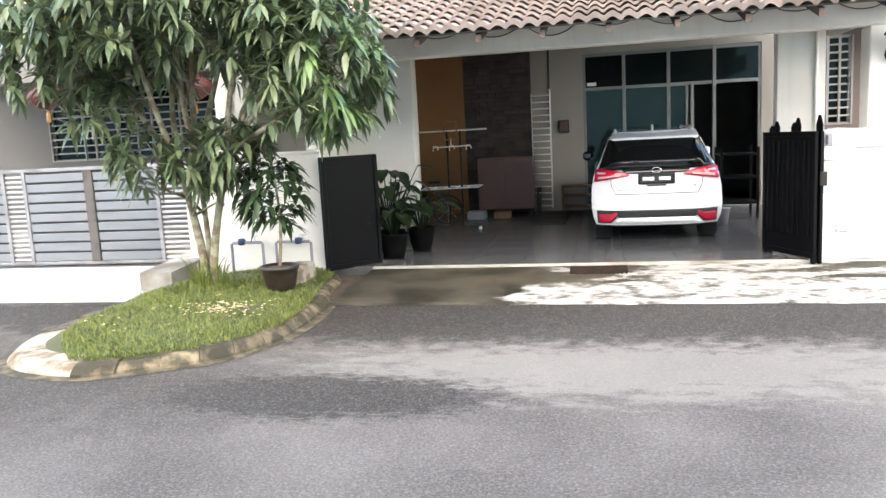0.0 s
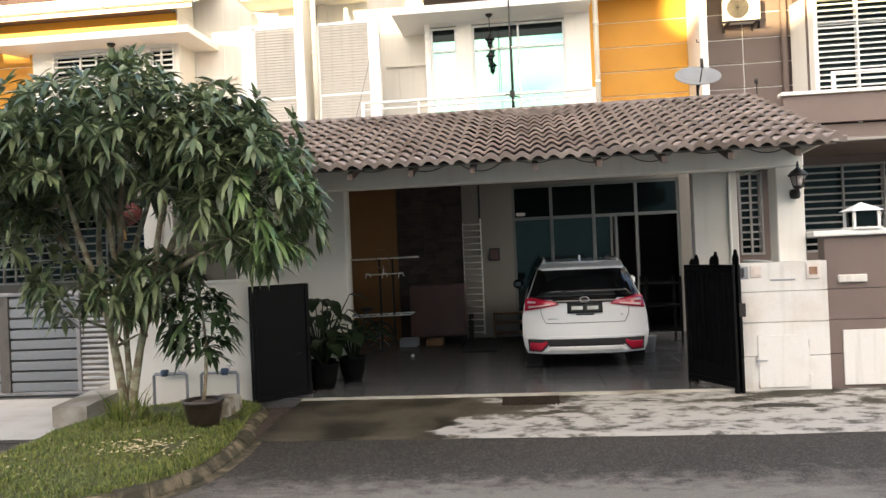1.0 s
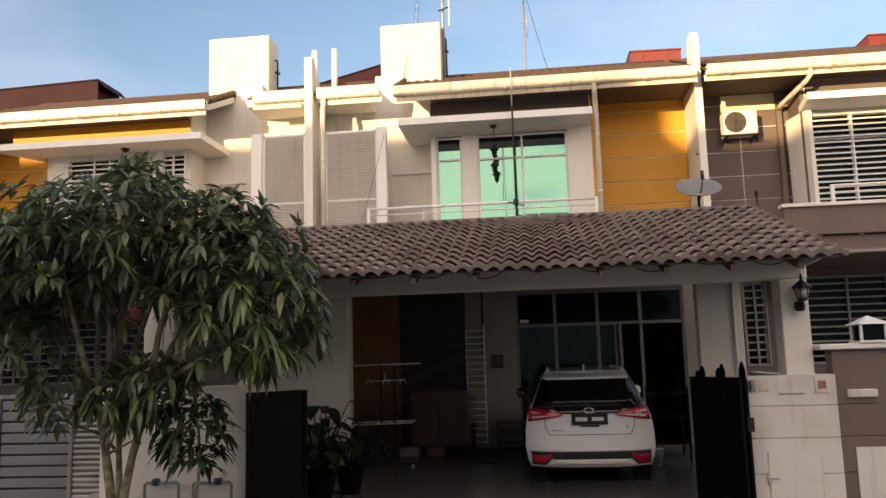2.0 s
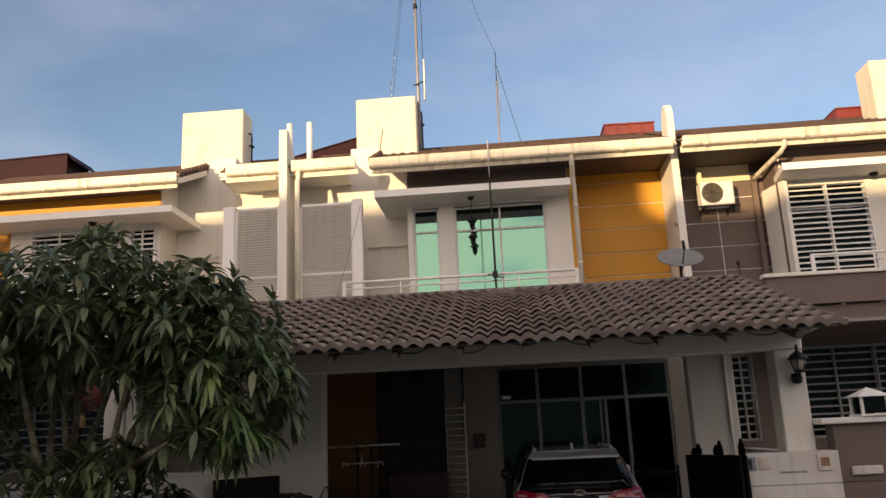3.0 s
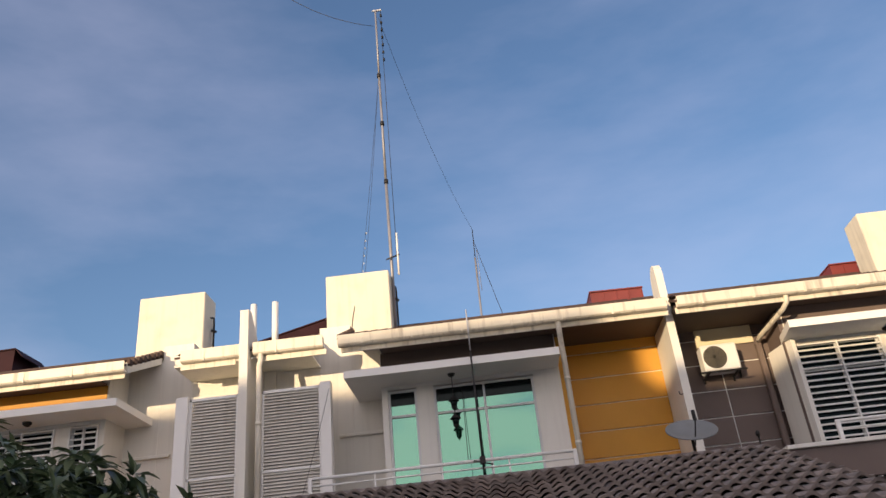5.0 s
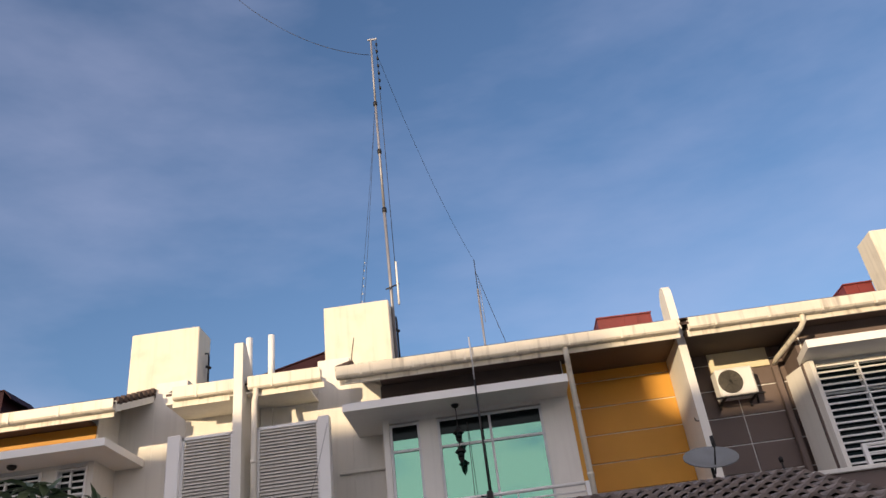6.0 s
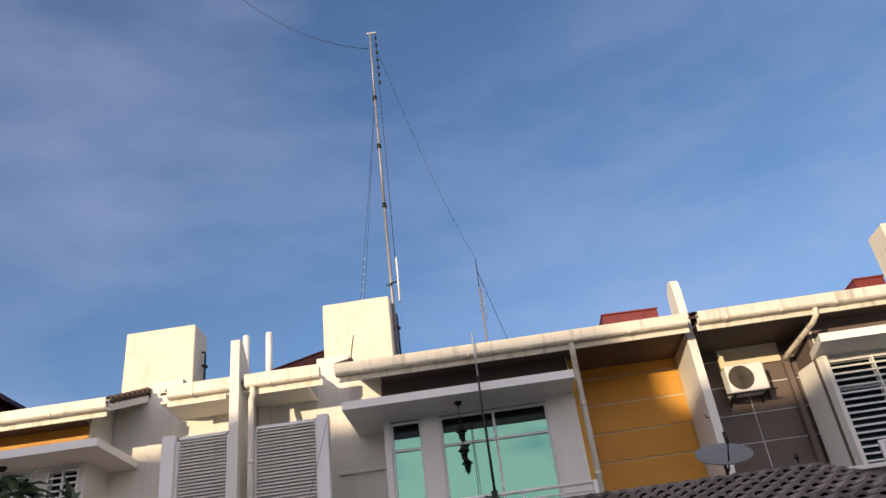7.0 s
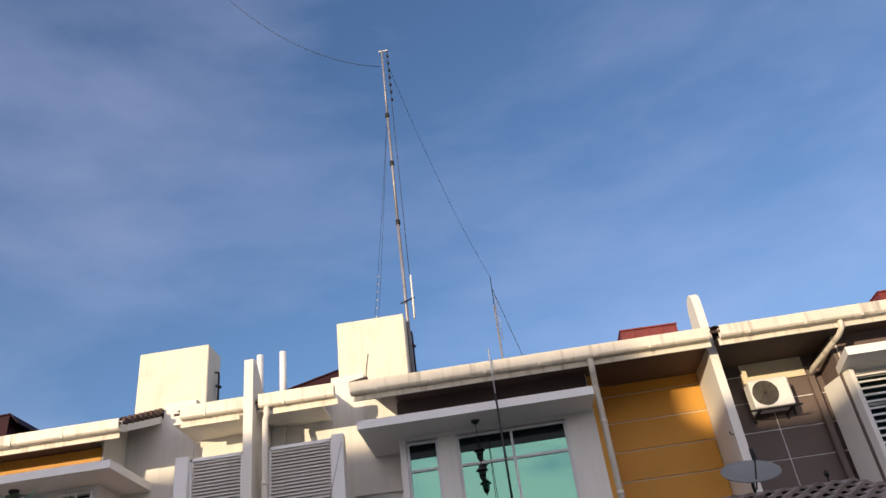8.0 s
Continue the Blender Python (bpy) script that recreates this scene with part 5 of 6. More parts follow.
blobs = [((-3.92, 6.65, 2.95), (1.66, 1.5, 0.74), 330), ((-3.0, 6.5, 3.06), (0.62, 0.65, 0.46), 75), ((-2.55, 6.45, 2.42), (0.68, 0.75, 0.76), 110), ((-3.70, 6.6, 3.74), (0.30, 0.32, 0.26), 18),
         ((-5.1, 6.6, 2.84), (0.95, 1.0, 0.64), 135), ((-4.5, 6.2, 2.25), (0.7, 0.5, 0.25), 22), ((-4.9, 6.3, 2.2), (0.5, 0.5, 0.3), 12), ((-3.2, 6.2, 2.2), (0.5, 0.6, 0.25), 16),
         ((-4.1, 6.75, 3.02), (1.25, 1.15, 0.36), 190), ((-5.0, 6.7, 2.85), (0.6, 0.7, 0.4), 45), ((-4.0, 6.5, 1.55), (0.35, 0.3, 0.25), 14), ((-3.55, 6.5, 1.75), (0.4, 0.3, 0.22), 16), ((-4.5, 6.4, 1.68), (0.28, 0.3, 0.34), 17), ((-3.72, 6.55, 1.68), (0.5, 0.35, 0.32), 26)]
rng = np.random.default_rng(21)
vs, fs, tips = [], [], []
for (cx, cy, cz), (rx, ry, rz), n in blobs:
    for i in range(n):
        d = Vector(rng.normal(0, 1, 3))
        d.normalize()
        r = 0.55 + 0.5 * rng.random() ** 0.7
        r *= 1 + 0.16 * noise.noise(d * 2.3 + Vector((cx, cy, cz)))
        p = Vector((cx + d.x * rx * r, cy + d.y * ry * r, cz + d.z * rz * r))
        if abs(p.x + 3.85) < 0.7 and 1.95 < p.z < 2.5 and p.y < 7.2:
            continue
        tips.append(p)
        ax = Vector((d.x * 0.9, d.y * 0.9, d.z * 0.5 + 0.35))
        leaf_whorl(vs, fs, p, ax, int(rng.integers(11, 17)), 0.208, 0.062, rng, 0.28)
young = Mesh()
yv, yf = [], []
for i in range(20):
    d = Vector(rng.normal(0, 1, 3)).normalized()
    p = Vector((-2.26 + 0.30 * d.x, 6.30 + 0.55 * d.y, 2.36 + 0.42 * d.z))
    leaf_whorl(yv, yf, p, Vector((d.x, d.y, 0.3)), 13, 0.215, 0.058, rng, 0.65)
young.v, young.f, young.smooth = yv, yf, [True] * len(yf)
tagged(part("young_leaves", young, LEAF_YOUNG, mt, "fresh brighter green hanging leaves", fix=False), kind="stuff")
crown = Mesh()
crown.v, crown.f, crown.smooth = vs, fs, [True] * len(fs)
tagged(part("crown", crown, LEAF, mt, "crown of long drooping dark green leaves", fix=False), kind="stuff")
ends = [Vector(b) for _, b, _, _ in stems]
targets = [((-4.9, 6.5, 2.6), 0), ((-4.5, 7.3, 2.9), 0), ((-4.35, 6.2, 2.9), 0), ((-3.75, 6.6, 3.5), 1), ((-3.7, 7.2, 3.1), 1), ((-3.85, 6.2, 3.0), 1),
           ((-3.2, 6.9, 3.1), 2), ((-2.75, 6.5, 2.5), 2), ((-3.2, 6.2, 2.7), 2), ((-2.5, 6.2, 2.1), 2)]
br_mesh = Mesh()
for i, (t, k) in enumerate(targets):
    path = bent(ends[k], t, 0.12, 6, 40 + i)
    br_mesh.tube(path, [0.040 - 0.026 * j / 6 for j in range(7)], 7)
    for j in range(5):
        tip = min(tips[j::5], key=lambda q: (q - path[-1 - j % 3]).length + 0.2 * random.Random(i * 7 + j).random())
        br_mesh.tube(bent(path[-1 - j % 3], tip, 0.05, 3, i * 9 + j), [0.013, 0.010, 0.008, 0.005], 5)
rt = random.Random(12)
for i in range(16):
    a, b, r0, r1 = stems[i % 3]
    p = Vector(a).lerp(Vector(b), rt.uniform(0.62, 1.0))
    ang_t, reach = rt.uniform(0, 6.28), rt.uniform(0.3, 0.75)
    q = p + Vector((reach * math.cos(ang_t), 0.5 * reach * math.sin(ang_t), rt.uniform(0.15, 0.65)))
    br_mesh.tube(bent(p, q, 0.09, 5, 90 + i), [0.017, 0.015, 0.013, 0.011, 0.008, 0.005], 6)
part("branch", br_mesh, BARK, mt, "reddish brown forked branches")

pt = thing("pot_plant", (-3.24, 6.75, 0.17), "young tree in a round brown glazed pot", "plant")
px, py = -3.24, 6.75
part("pot", Mesh().lathe([(0.12, 0.16), (0.16, 0.24), (0.182, 0.34), (0.19, 0.40), (0.207, 0.41), (0.207, 0.44), (0.182, 0.44), (0.172, 0.39)], px, py, 24), POT, pt, "dark brown glazed pot with a rolled rim")
part("soil", Mesh().lathe([(0.175, 0.40), (0.1, 0.425), (0.0, 0.43)], px, py, 16), SOIL, pt)
part("stem", Mesh().tube(bent((px, py, 0.4), (px + 0.02, py, 1.4), 0.03, 6, 2), [0.022, 0.02, 0.018, 0.016, 0.014, 0.012, 0.008], 8), BARK, pt)
vs, fs = [], []
for i in range(48):
    z = 0.86 + 0.70 * rng.random() ** 0.75
    rr_ = 0.12 + 0.50 * max(0.0, (z - 0.76) / 0.5) if z < 1.26 else 0.62 - 0.9 * (z - 1.26)
    a = rng.uniform(0, 6.28)
    p = Vector((px + rr_ * 0.5 * math.cos(a), py + rr_ * 0.5 * math.sin(a), z - 0.04))
    leaf_whorl(vs, fs, p, Vector((0.5 * math.cos(a), 0.5 * math.sin(a), 0.6)), 8, 0.20, 0.064, rng, 0.5)
lm = Mesh()
lm.v, lm.f, lm.smooth = vs, fs, [True] * len(fs)
tagged(part("foliage", lm, LEAF_DARK, pt, fix=False), kind="stuff")

# ---- water meters on the front wall ----
for x0, x1, xm in ((-4.52, -4.10, -4.38), (-3.92, -3.46, -3.62)):
    wmt = thing("water_meter", (x0, 8.24, 0.02), "galvanised water pipe with a small round meter", "water meter", "water meters")
    part("pipe", Mesh().tube([(x0, 8.24, 0.0), (x0, 8.24, 0.46), (x0 + 0.02, 8.24, 0.48), (x1 - 0.02, 8.24, 0.48), (x1, 8.24, 0.46), (x1, 8.24, 0.0)], 0.019, 8), GREY_BOX, wmt)
    part("meter_body", Mesh().lathe([(0.03, 0.45), (0.048, 0.46), (0.05, 0.51), (0.04, 0.53), (0.0, 0.53)], xm, 8.24, 14), BLUE_BOX, wmt, "dark blue meter body")
    part("tap", Mesh().tube([(x1 - 0.1, 8.24, 0.48), (x1 - 0.1, 8.24, 0.56)], 0.01, 6).box(x1 - 0.14, x1 - 0.06, 8.23, 8.25, 0.555, 0.57, 0.003), GALV, wmt)

# ---- wall lamp on the column ----
wl_ = thing("wall_lamp", (3.13, 8.5, 2.3), "black wrought-iron coach lamp on the white column", "lamp")
cx, cy = 3.13, 8.43
part("bracket", Mesh().lathe([(0.0, 2.24), (0.05, 2.25), (0.062, 2.30), (0.05, 2.35), (0.0, 2.36)], cx - 0.01, 8.52, 14).tube([(cx, 8.53, 2.30), (cx, 8.45, 2.28), (cx, cy, 2.36)], 0.014, 8), DARK_IRON, wl_)
fr = Mesh()
for i in range(6):
    a = i * math.pi / 3
    fr.tube([(cx + 0.055 * math.cos(a), cy + 0.055 * math.sin(a), 2.38), (cx + 0.088 * math.cos(a), cy + 0.088 * math.sin(a), 2.50)], 0.006, 5)
fr.lathe([(0.03, 2.35), (0.06, 2.37), (0.06, 2.385), (0.03, 2.385)], cx, cy, 12)
part("cage", fr, DARK_IRON, wl_)
part("cap", Mesh().lathe([(0.105, 2.495), (0.108, 2.51), (0.075, 2.55), (0.03, 2.58), (0.012, 2.60), (0.018, 2.615), (0.008, 2.66), (0.0, 2.67)], cx, cy, 14), DARK_IRON, wl_)
part("glass", Mesh().lathe([(0.048, 2.385), (0.078, 2.495)], cx, cy, 12), METER, wl_, "pale frosted lamp glass")

# ---- upper storey fittings ----
ch = thing("hanging_lantern", (-0.55, 15.3, 5.6), "black iron double lantern hanging from the canopy", "lamp")
part("chain", Mesh().tube([(-0.55, 15.3, 5.6), (-0.55, 15.3, 6.675)], 0.008, 6), DARK_IRON, ch)
part("ceiling_rose", Mesh().lathe([(0.0, 6.60), (0.05, 6.63), (0.08, 6.674)], -0.55, 15.3, 12), DARK_IRON, ch)
for z in (6.02, 5.68):
    lan = part("lantern", Mesh().lathe([(0.012, z - 0.06), (0.05, z), (0.055, z + 0.02), (0.055, z + 0.005)], -0.55, 15.3, 10), DARK_IRON, ch)
    part("lantern_glass", Mesh().lathe([(0.05, z + 0.02), (0.072, z + 0.13)], -0.55, 15.3, 8), DOOR_GLASS, lan)
    part("lantern_cap", Mesh().lathe([(0.10, z + 0.125), (0.10, z + 0.14), (0.05, z + 0.19), (0.015, z + 0.23), (0.0, z + 0.25)], -0.55, 15.3, 10), DARK_IRON, lan)

part("tank_cable", Mesh().tube([(-2.66, 17.185, 9.12), (-2.71, 17.185, 8.85), (-2.76, 17.185, 8.42)], 0.007, 5), DARK_IRON, own, "thin dark cable on the tank")
part("loose_cable", Mesh().tube(sag((-2.90, 15.29, 6.66), (-3.45, 15.25, 4.62), 0.06), 0.004, 5), DARK_IRON, own, "thin loose cable across the louvres")
part("wall_hook", Mesh().tube([(3.652, 15.34, 5.80), (3.60, 15.34, 5.80), (3.59, 15.34, 5.86)], 0.010, 6), DARK_IRON, own, "small dark hook on the fin")
for hs, x, y in ((right_house, 7.72, 15.5), (left_house, -8.81, 15.3)):
    part("canopy_lamp", Mesh().lathe([(0.0, 6.585), (0.05, 6.60), (0.085, 6.64), (0.09, 6.674)], x, y, 14), DARK_IRON, hs, "dark dome lamp under the canopy")

tp = thing("antenna_pole", (-0.13, 14.76, 4.8), "thin antenna pole clamped to the balcony rail", "antenna")
part("pole", Mesh().tube([(-0.13, 14.76, 4.55), (-0.13, 14.76, 6.9)], 0.017, 8), DARK_IRON, tp)
part("pole_top", Mesh().tube([(-0.13, 14.76, 6.9), (-0.13, 14.76, 7.72)], 0.013, 8), GALV, tp, "pale upper pole")
part("clamp", Mesh().box(-0.18, -0.08, 14.72, 14.82, 4.83, 4.96, 0.006).tube([(-0.28, 14.76, 4.9), (0.04, 14.72, 4.80)], 0.012, 6), DARK_IRON, tp)
part("cord", Mesh().tube(sag((-0.38, 14.80, 4.88), (-0.38, 15.5, 6.4), 0.05), 0.006, 5), DARK_IRON, tp)

ac = thing("air_conditioner", (4.72, 16.3, 6.3), "white outdoor air-conditioner unit on a wall bracket", "air conditioner")
part("case", Mesh().box(4.36, 5.06, 16.02, 16.36, 6.36, 6.90, 0.025), WHITE_CLEAN, ac)
fan = Mesh()
for k in range(7):
    r = 0.04 + 0.03 * k
    fan.tube([(4.60 + r * math.cos(a * math.pi / 14), 16.005, 6.63 + r * math.sin(a * math.pi / 14)) for a in range(29)], 0.006, 5, False)
for k in range(8):
    a = k * math.pi / 4
    fan.tube([(4.60, 16.004, 6.63), (4.60 + 0.22 * math.cos(a), 16.004, 6.63 + 0.22 * math.sin(a))], 0.005, 5)
part("fan_guard", fan, PLASTIC, ac, "dark round fan guard")
part("fan_well", Mesh().tube([(4.60, 16.015, 6.63), (4.60, 16.019, 6.63)], 0.225, 24), FAN, ac)
brk = Mesh()
for x in (4.42, 5.0):
    brk.box(x - 0.02, x + 0.02, 15.98, 16.488, 6.315, 6.355, 0.004)
    brk.box(x - 0.018, x + 0.018, 16.45, 16.488, 6.24, 6.315, 0.004)
brk.box(4.25, 5.15, 15.98, 16.02, 6.32, 6.352, 0.004)
part("bracket", brk, DARK_IRON, ac)
part("drain_pipe", Mesh().tube([(5.10, 16.2, 6.5), (5.13, 16.40, 6.45), (5.13, 16.44, 6.28)], 0.02, 8), PLASTIC, ac)

part("downpipe_bend", Mesh().tube([(5.84, 14.93, 7.36), (5.84, 14.97, 7.22), (5.80, 15.1, 7.14), (5.64, 16.2, 7.02), (5.62, 16.36, 6.96)], 0.048, 10), GUTTER, right_house, "white downpipe bend")
part("downpipe", Mesh().box(5.56, 5.68, 16.34, 16.46, 3.95, 6.95, 0.02), BROWN, right_house, "taupe painted downpipe")
part("bay_wing", Mesh().prism([(5.72, 16.3), (5.90, 15.50), (5.978, 15.50), (5.978, 15.645), (5.915, 15.645), (5.83, 16.3)], 4.55, 6.66, "z"), WHITE, right_house, "white splayed bay side")

# satellite dish on a pole beside the fin
sd = thing("satellite_dish", (3.2, 13.6, 3.9), "grey oval satellite dish on a short mast", "satellite dish")
me = Mesh()
vs, fs = [], []
face = (Matrix.Translation((3.19, 13.55, 4.70)) @ Matrix.Rotation(radians(37), 4, "X") @ Matrix.Rotation(radians(0), 4, "Y"))
for k in range(7):
    r = 0.40 * k / 6
    for j in range(28):
        a = 2 * math.pi * j / 28
        vs.append(face @ Vector((r * 1.0 * math.cos(a), r * 0.92 * math.sin(a), 0.45 * r * r)))
for k in range(6):
    for j in range(28):
        fs.append((k * 28 + j, k * 28 + (j + 1) % 28, (k + 1) * 28 + (j + 1) % 28, (k + 1) * 28 + j))
me.add(vs, fs, True)
me.add([face @ Vector((0.40 * math.cos(2 * math.pi * j / 28), 0.368 * math.sin(2 * math.pi * j / 28), 0.072 - s * 0.014)) for s in (0, 1) for j in range(28)],
       [(j, (j + 1) % 28, 28 + (j + 1) % 28, 28 + j) for j in range(28)], True)
part("dish", me, SINGLE_GREY, sd, fix=False)
part("mast", Mesh().tube([(3.22, 13.72, 3.72), (3.22, 13.72, 4.62), (3.20, 13.62, 4.68)], 0.025, 8), DARK_IRON, sd)
part("feed_arm", Mesh().tube([(3.19, 13.5, 4.50), (3.22, 13.25, 4.86)], 0.012, 6).tube([(3.22, 13.28, 4.84), (3.22, 13.30, 5.0)], 0.03, 8), DARK_IRON, sd)
solid("roof_rod", Mesh().tube([(4.27, 13.8, 3.36), (4.27, 13.8, 4.62)], 0.014, 6).lathe([(0.03, 4.60), (0.035, 4.66), (0.0, 4.70)], 4.27, 13.8, 8), DARK_IRON, "short dark rod standing on the porch roof", "rod", base=(4.27, 13.8, 3.36))

# ---- aerial masts on the roofs ----
ms = thing("aerial_mast", (-1.78, 17.6, 9.0), "tall jointed steel aerial mast behind the water tank", "antenna")
part("mast_pole", Mesh().tube([(-1.80, 17.62, 8.6), (-1.80, 17.62, 12.6)], 0.038, 8), MAST, ms)
part("mast_pole", Mesh().tube([(-1.80, 17.62, 12.6), (-1.79, 17.62, 16.0)], 0.033, 8), MAST, ms)
part("mast_pole", Mesh().tube([(-1.79, 17.62, 16.0), (-1.77, 17.62, 18.37)], 0.028, 8), MAST, ms)
for z in (12.6, 14.4, 16.0):
    part("joint_collar", Mesh().tube([(-1.795, 17.62, z - 0.06), (-1.795, 17.62, z + 0.06)], 0.055, 8), DARK_IRON, ms)
part("crossbar", Mesh().box(-1.86, -1.60, 17.60, 17.64, 18.34, 18.39, 0.004), GALV, ms)
ins = Mesh().tube([(-1.62, 17.62, 18.34), (-1.64, 17.62, 16.6), (-1.66, 17.62, 10.2)], 0.008, 5)
part("feed_cable", ins, DARK_IRON, ms)
for i in range(7):
    part("insulator", Mesh().tube([(-1.625, 17.62, 18.2 - i * 0.27), (-1.625, 17.62, 18.12 - i * 0.27)], 0.032, 6), DARK_IRON, ms)
part("side_rod", Mesh().tube([(-1.64, 17.6, 9.98), (-1.63, 17.6, 11.1)], 0.022, 8), WHITE_CLEAN, ms, "short white side aerial")
part("side_arm", Mesh().tube([(-1.90, 17.5, 10.36), (-1.60, 17.62, 10.52)], 0.018, 6), DARK_IRON, ms)
for k, dx in enumerate((0.0, 0.09)):
    a, b = Vector((-1.82, 17.6, 15.8)), Vector((-2.58 + dx, 17.75, 9.96))
    part("guy_wire", Mesh().tube(sag(a, b, 0.12), 0.0045, 5), DARK_IRON, ms)
for i in range(6):
    p = Vector((-2.53, 17.75, 10.05)).lerp(Vector((-1.82, 17.6, 15.8)), 0.03 + i * 0.035)
    part("insulator", Mesh().tube([p, p + Vector((0.005, 0, 0.05))], 0.014, 6), GALV, ms)
m2 = thing("aerial_mast", (0.27, 26, 8.5), "slim white aerial mast on the roof behind", "antenna")
part("mast_pole", Mesh().tube([(0.20, 26, 8.0), (0.26, 26, 14.3)], 0.036, 8), MAST, m2)
part("mast_tip", Mesh().tube([(0.26, 26, 14.3), (0.28, 26, 15.45)], 0.015, 8), DARK_IRON, m2)
part("side_rod", Mesh().tube([(0.36, 26, 13.0), (0.34, 26, 14.6)], 0.011, 6), MAST, m2)
solid("wall_back_block", Mesh().box(-3, 3, 25.5, 30, 0, 8.4, 0), WHITE, "far house block carrying the slim mast", "wall", kind="structure")
solid("aerial_wire", Mesh().tube(sag((-1.70, 17.62, 18.1), (0.28, 26, 15.45), 0.55, 20), 0.0055, 5), DARK_IRON, "thin dark aerial wire sagging between two masts", "cable", base=(-1.7, 17.6, 18))
solid("aerial_wire", Mesh().tube(sag((-1.85, 17.62, 17.8), (-9.0, 17.2, 26.5), 1.75, 24), 0.008, 5), DARK_IRON, "thin dark aerial wire running up from the mast", "cable", base=(-1.85, 17.6, 18))
solid("guy_wire", Mesh().tube(sag((0.27, 26, 15.0), (1.6, 25.0, 9.0), 0.1), 0.010, 5), DARK_IRON, "thin guy wire of the slim mast", "cable", base=(0.27, 26, 15))

# ---- lanterns in the left porch ----
for x in (-7.92, -5.55):
    ln = thing("paper_lantern", (x, 9.62, 2.5), "round red paper lantern hanging from the porch beam", "lantern", "red lanterns")
    n = 14
    prof = [(0.05, 2.36)] + [(0.26 * math.sin(math.pi * (0.12 + 0.76 * i / n)) + (0.006 if i % 2 else 0), 2.37 + 0.34 * i / n) for i in range(n + 1)] + [(0.05, 2.72)]
    part("paper", Mesh().lathe(prof, x, 9.55, 20), LANTERN, ln)
    part("tassel", Mesh().lathe([(0.012, 2.16), (0.045, 2.18), (0.035, 2.30), (0.012, 2.36)], x, 9.55, 10), GOLD, ln, "gold tassel")
    part("cord", Mesh().tube([(x, 9.55, 2.72), (x, 9.60, 2.95), (x, 9.72, 3.0)], 0.006, 5), DARK_IRON, ln)

# ---- car ----
CX, CY, CZ = 0.79, 9.86, 0.12
W_TAB = [(0.24, 0.79), (0.34, 0.83), (0.50, 0.855), (0.72, 0.85), (0.90, 0.82), (1.00, 0.775), (1.10, 0.725), (1.26, 0.665), (1.37, 0.615), (1.43, 0.57), (1.47, 0.50)]
Y_TAB = [(0.24, 0.04), (0.30, 0.01), (0.46, 0.0), (0.60, 0.04), (0.80, 0.07), (0.96, 0.10), (1.04, 0.14), (1.24, 0.30), (1.37, 0.40), (1.47, 0.52)]


def table(tab, v):
    for (a, b), (c, d) in zip(tab, tab[1:]):
        if v <= c:
            return b + (d - b) * max(0.0, (v - a)) / (c - a)
    return tab[-1][1]


def half_width(z):
    return table(W_TAB, z)


def rear(x, z, proud=0.0):
    """A point of the car's back at x from its middle and height z above the floor."""
    u = min(1.0, abs(x) / half_width(z))
    return (CX + x, CY + table(Y_TAB, z) + 0.17 * u ** 4 + 0.03 * u * u - proud, CZ + z)


def rear_patch(poly, proud, depth=0.02, div=10):
    """A panel on the car's back: the polygon (x, z) cut in strips, following the curved surface."""
    me = Mesh()
    xs = [p[0] for p in poly]
    x0, x1 = min(xs), max(xs)

    def span(x):
        hits = []
        for (ax, az), (bx, bz) in zip(poly, poly[1:] + poly[:1]):
            if min(ax, bx) - 1e-9 <= x <= max(ax, bx) + 1e-9:
                hits += [az, bz] if abs(bx - ax) < 1e-9 else [az + (bz - az) * (x - ax) / (bx - ax)]
        return min(hits), max(hits)

    stops = sorted({round(x0 + (x1 - x0) * i / div, 5) for i in range(div + 1)} | {round(x, 5) for x in xs})
    nz = 4
    vs, fs = [], []
    for x in stops:
        lo, hi = span(x)
        for k in range(nz + 1):
            vs.append(rear(x, lo + (hi - lo) * k / nz, proud))
    for i in range(len(stops) - 1):
        for k in range(nz):
            a = i * (nz + 1) + k
            fs.append((a, a + 1, a + nz + 2, a + nz + 1))
    m = len(vs)
    vs += [(x, y + depth, z) for x, y, z in vs]
    fs += [tuple(m + i for i in q[::-1]) for q in fs]
    for i in range(len(stops) - 1):
        for k in (0, nz):
            a, b = i * (nz + 1) + k, (i + 1) * (nz + 1) + k
            fs.append((a, b, m + b, m + a))
    for i in (0, len(stops) - 1):
        for k in range(nz):
            a = i * (nz + 1) + k
            fs.append((a, a + 1, m + a + 1, m + a))
    return me.add(vs, fs, True)


car = thing("car", (CX, CY + 2.1, CZ), "white compact car with black rear window and red tail lamps", "car")
# shell: rings of half outlines from the back to the nose
zs = [0.24, 0.28, 0.34, 0.42, 0.50, 0.60, 0.72, 0.82, 0.90, 0.96, 1.00, 1.05, 1.10, 1.16, 1.24, 1.31, 1.37, 1.43, 1.47]
stations = [0.0, 0.05, 0.15, 0.35, 0.7, 1.2, 1.9, 2.6, 3.0, 3.4, 3.8, 4.05, 4.18]


def top_at(s):
    return table([(0, 1.47), (1.9, 1.49), (2.5, 1.43), (3.3, 1.00), (3.9, 0.92), (4.18, 0.72)], s)


shell = Mesh()
vs, fs, ring = [], [], 0
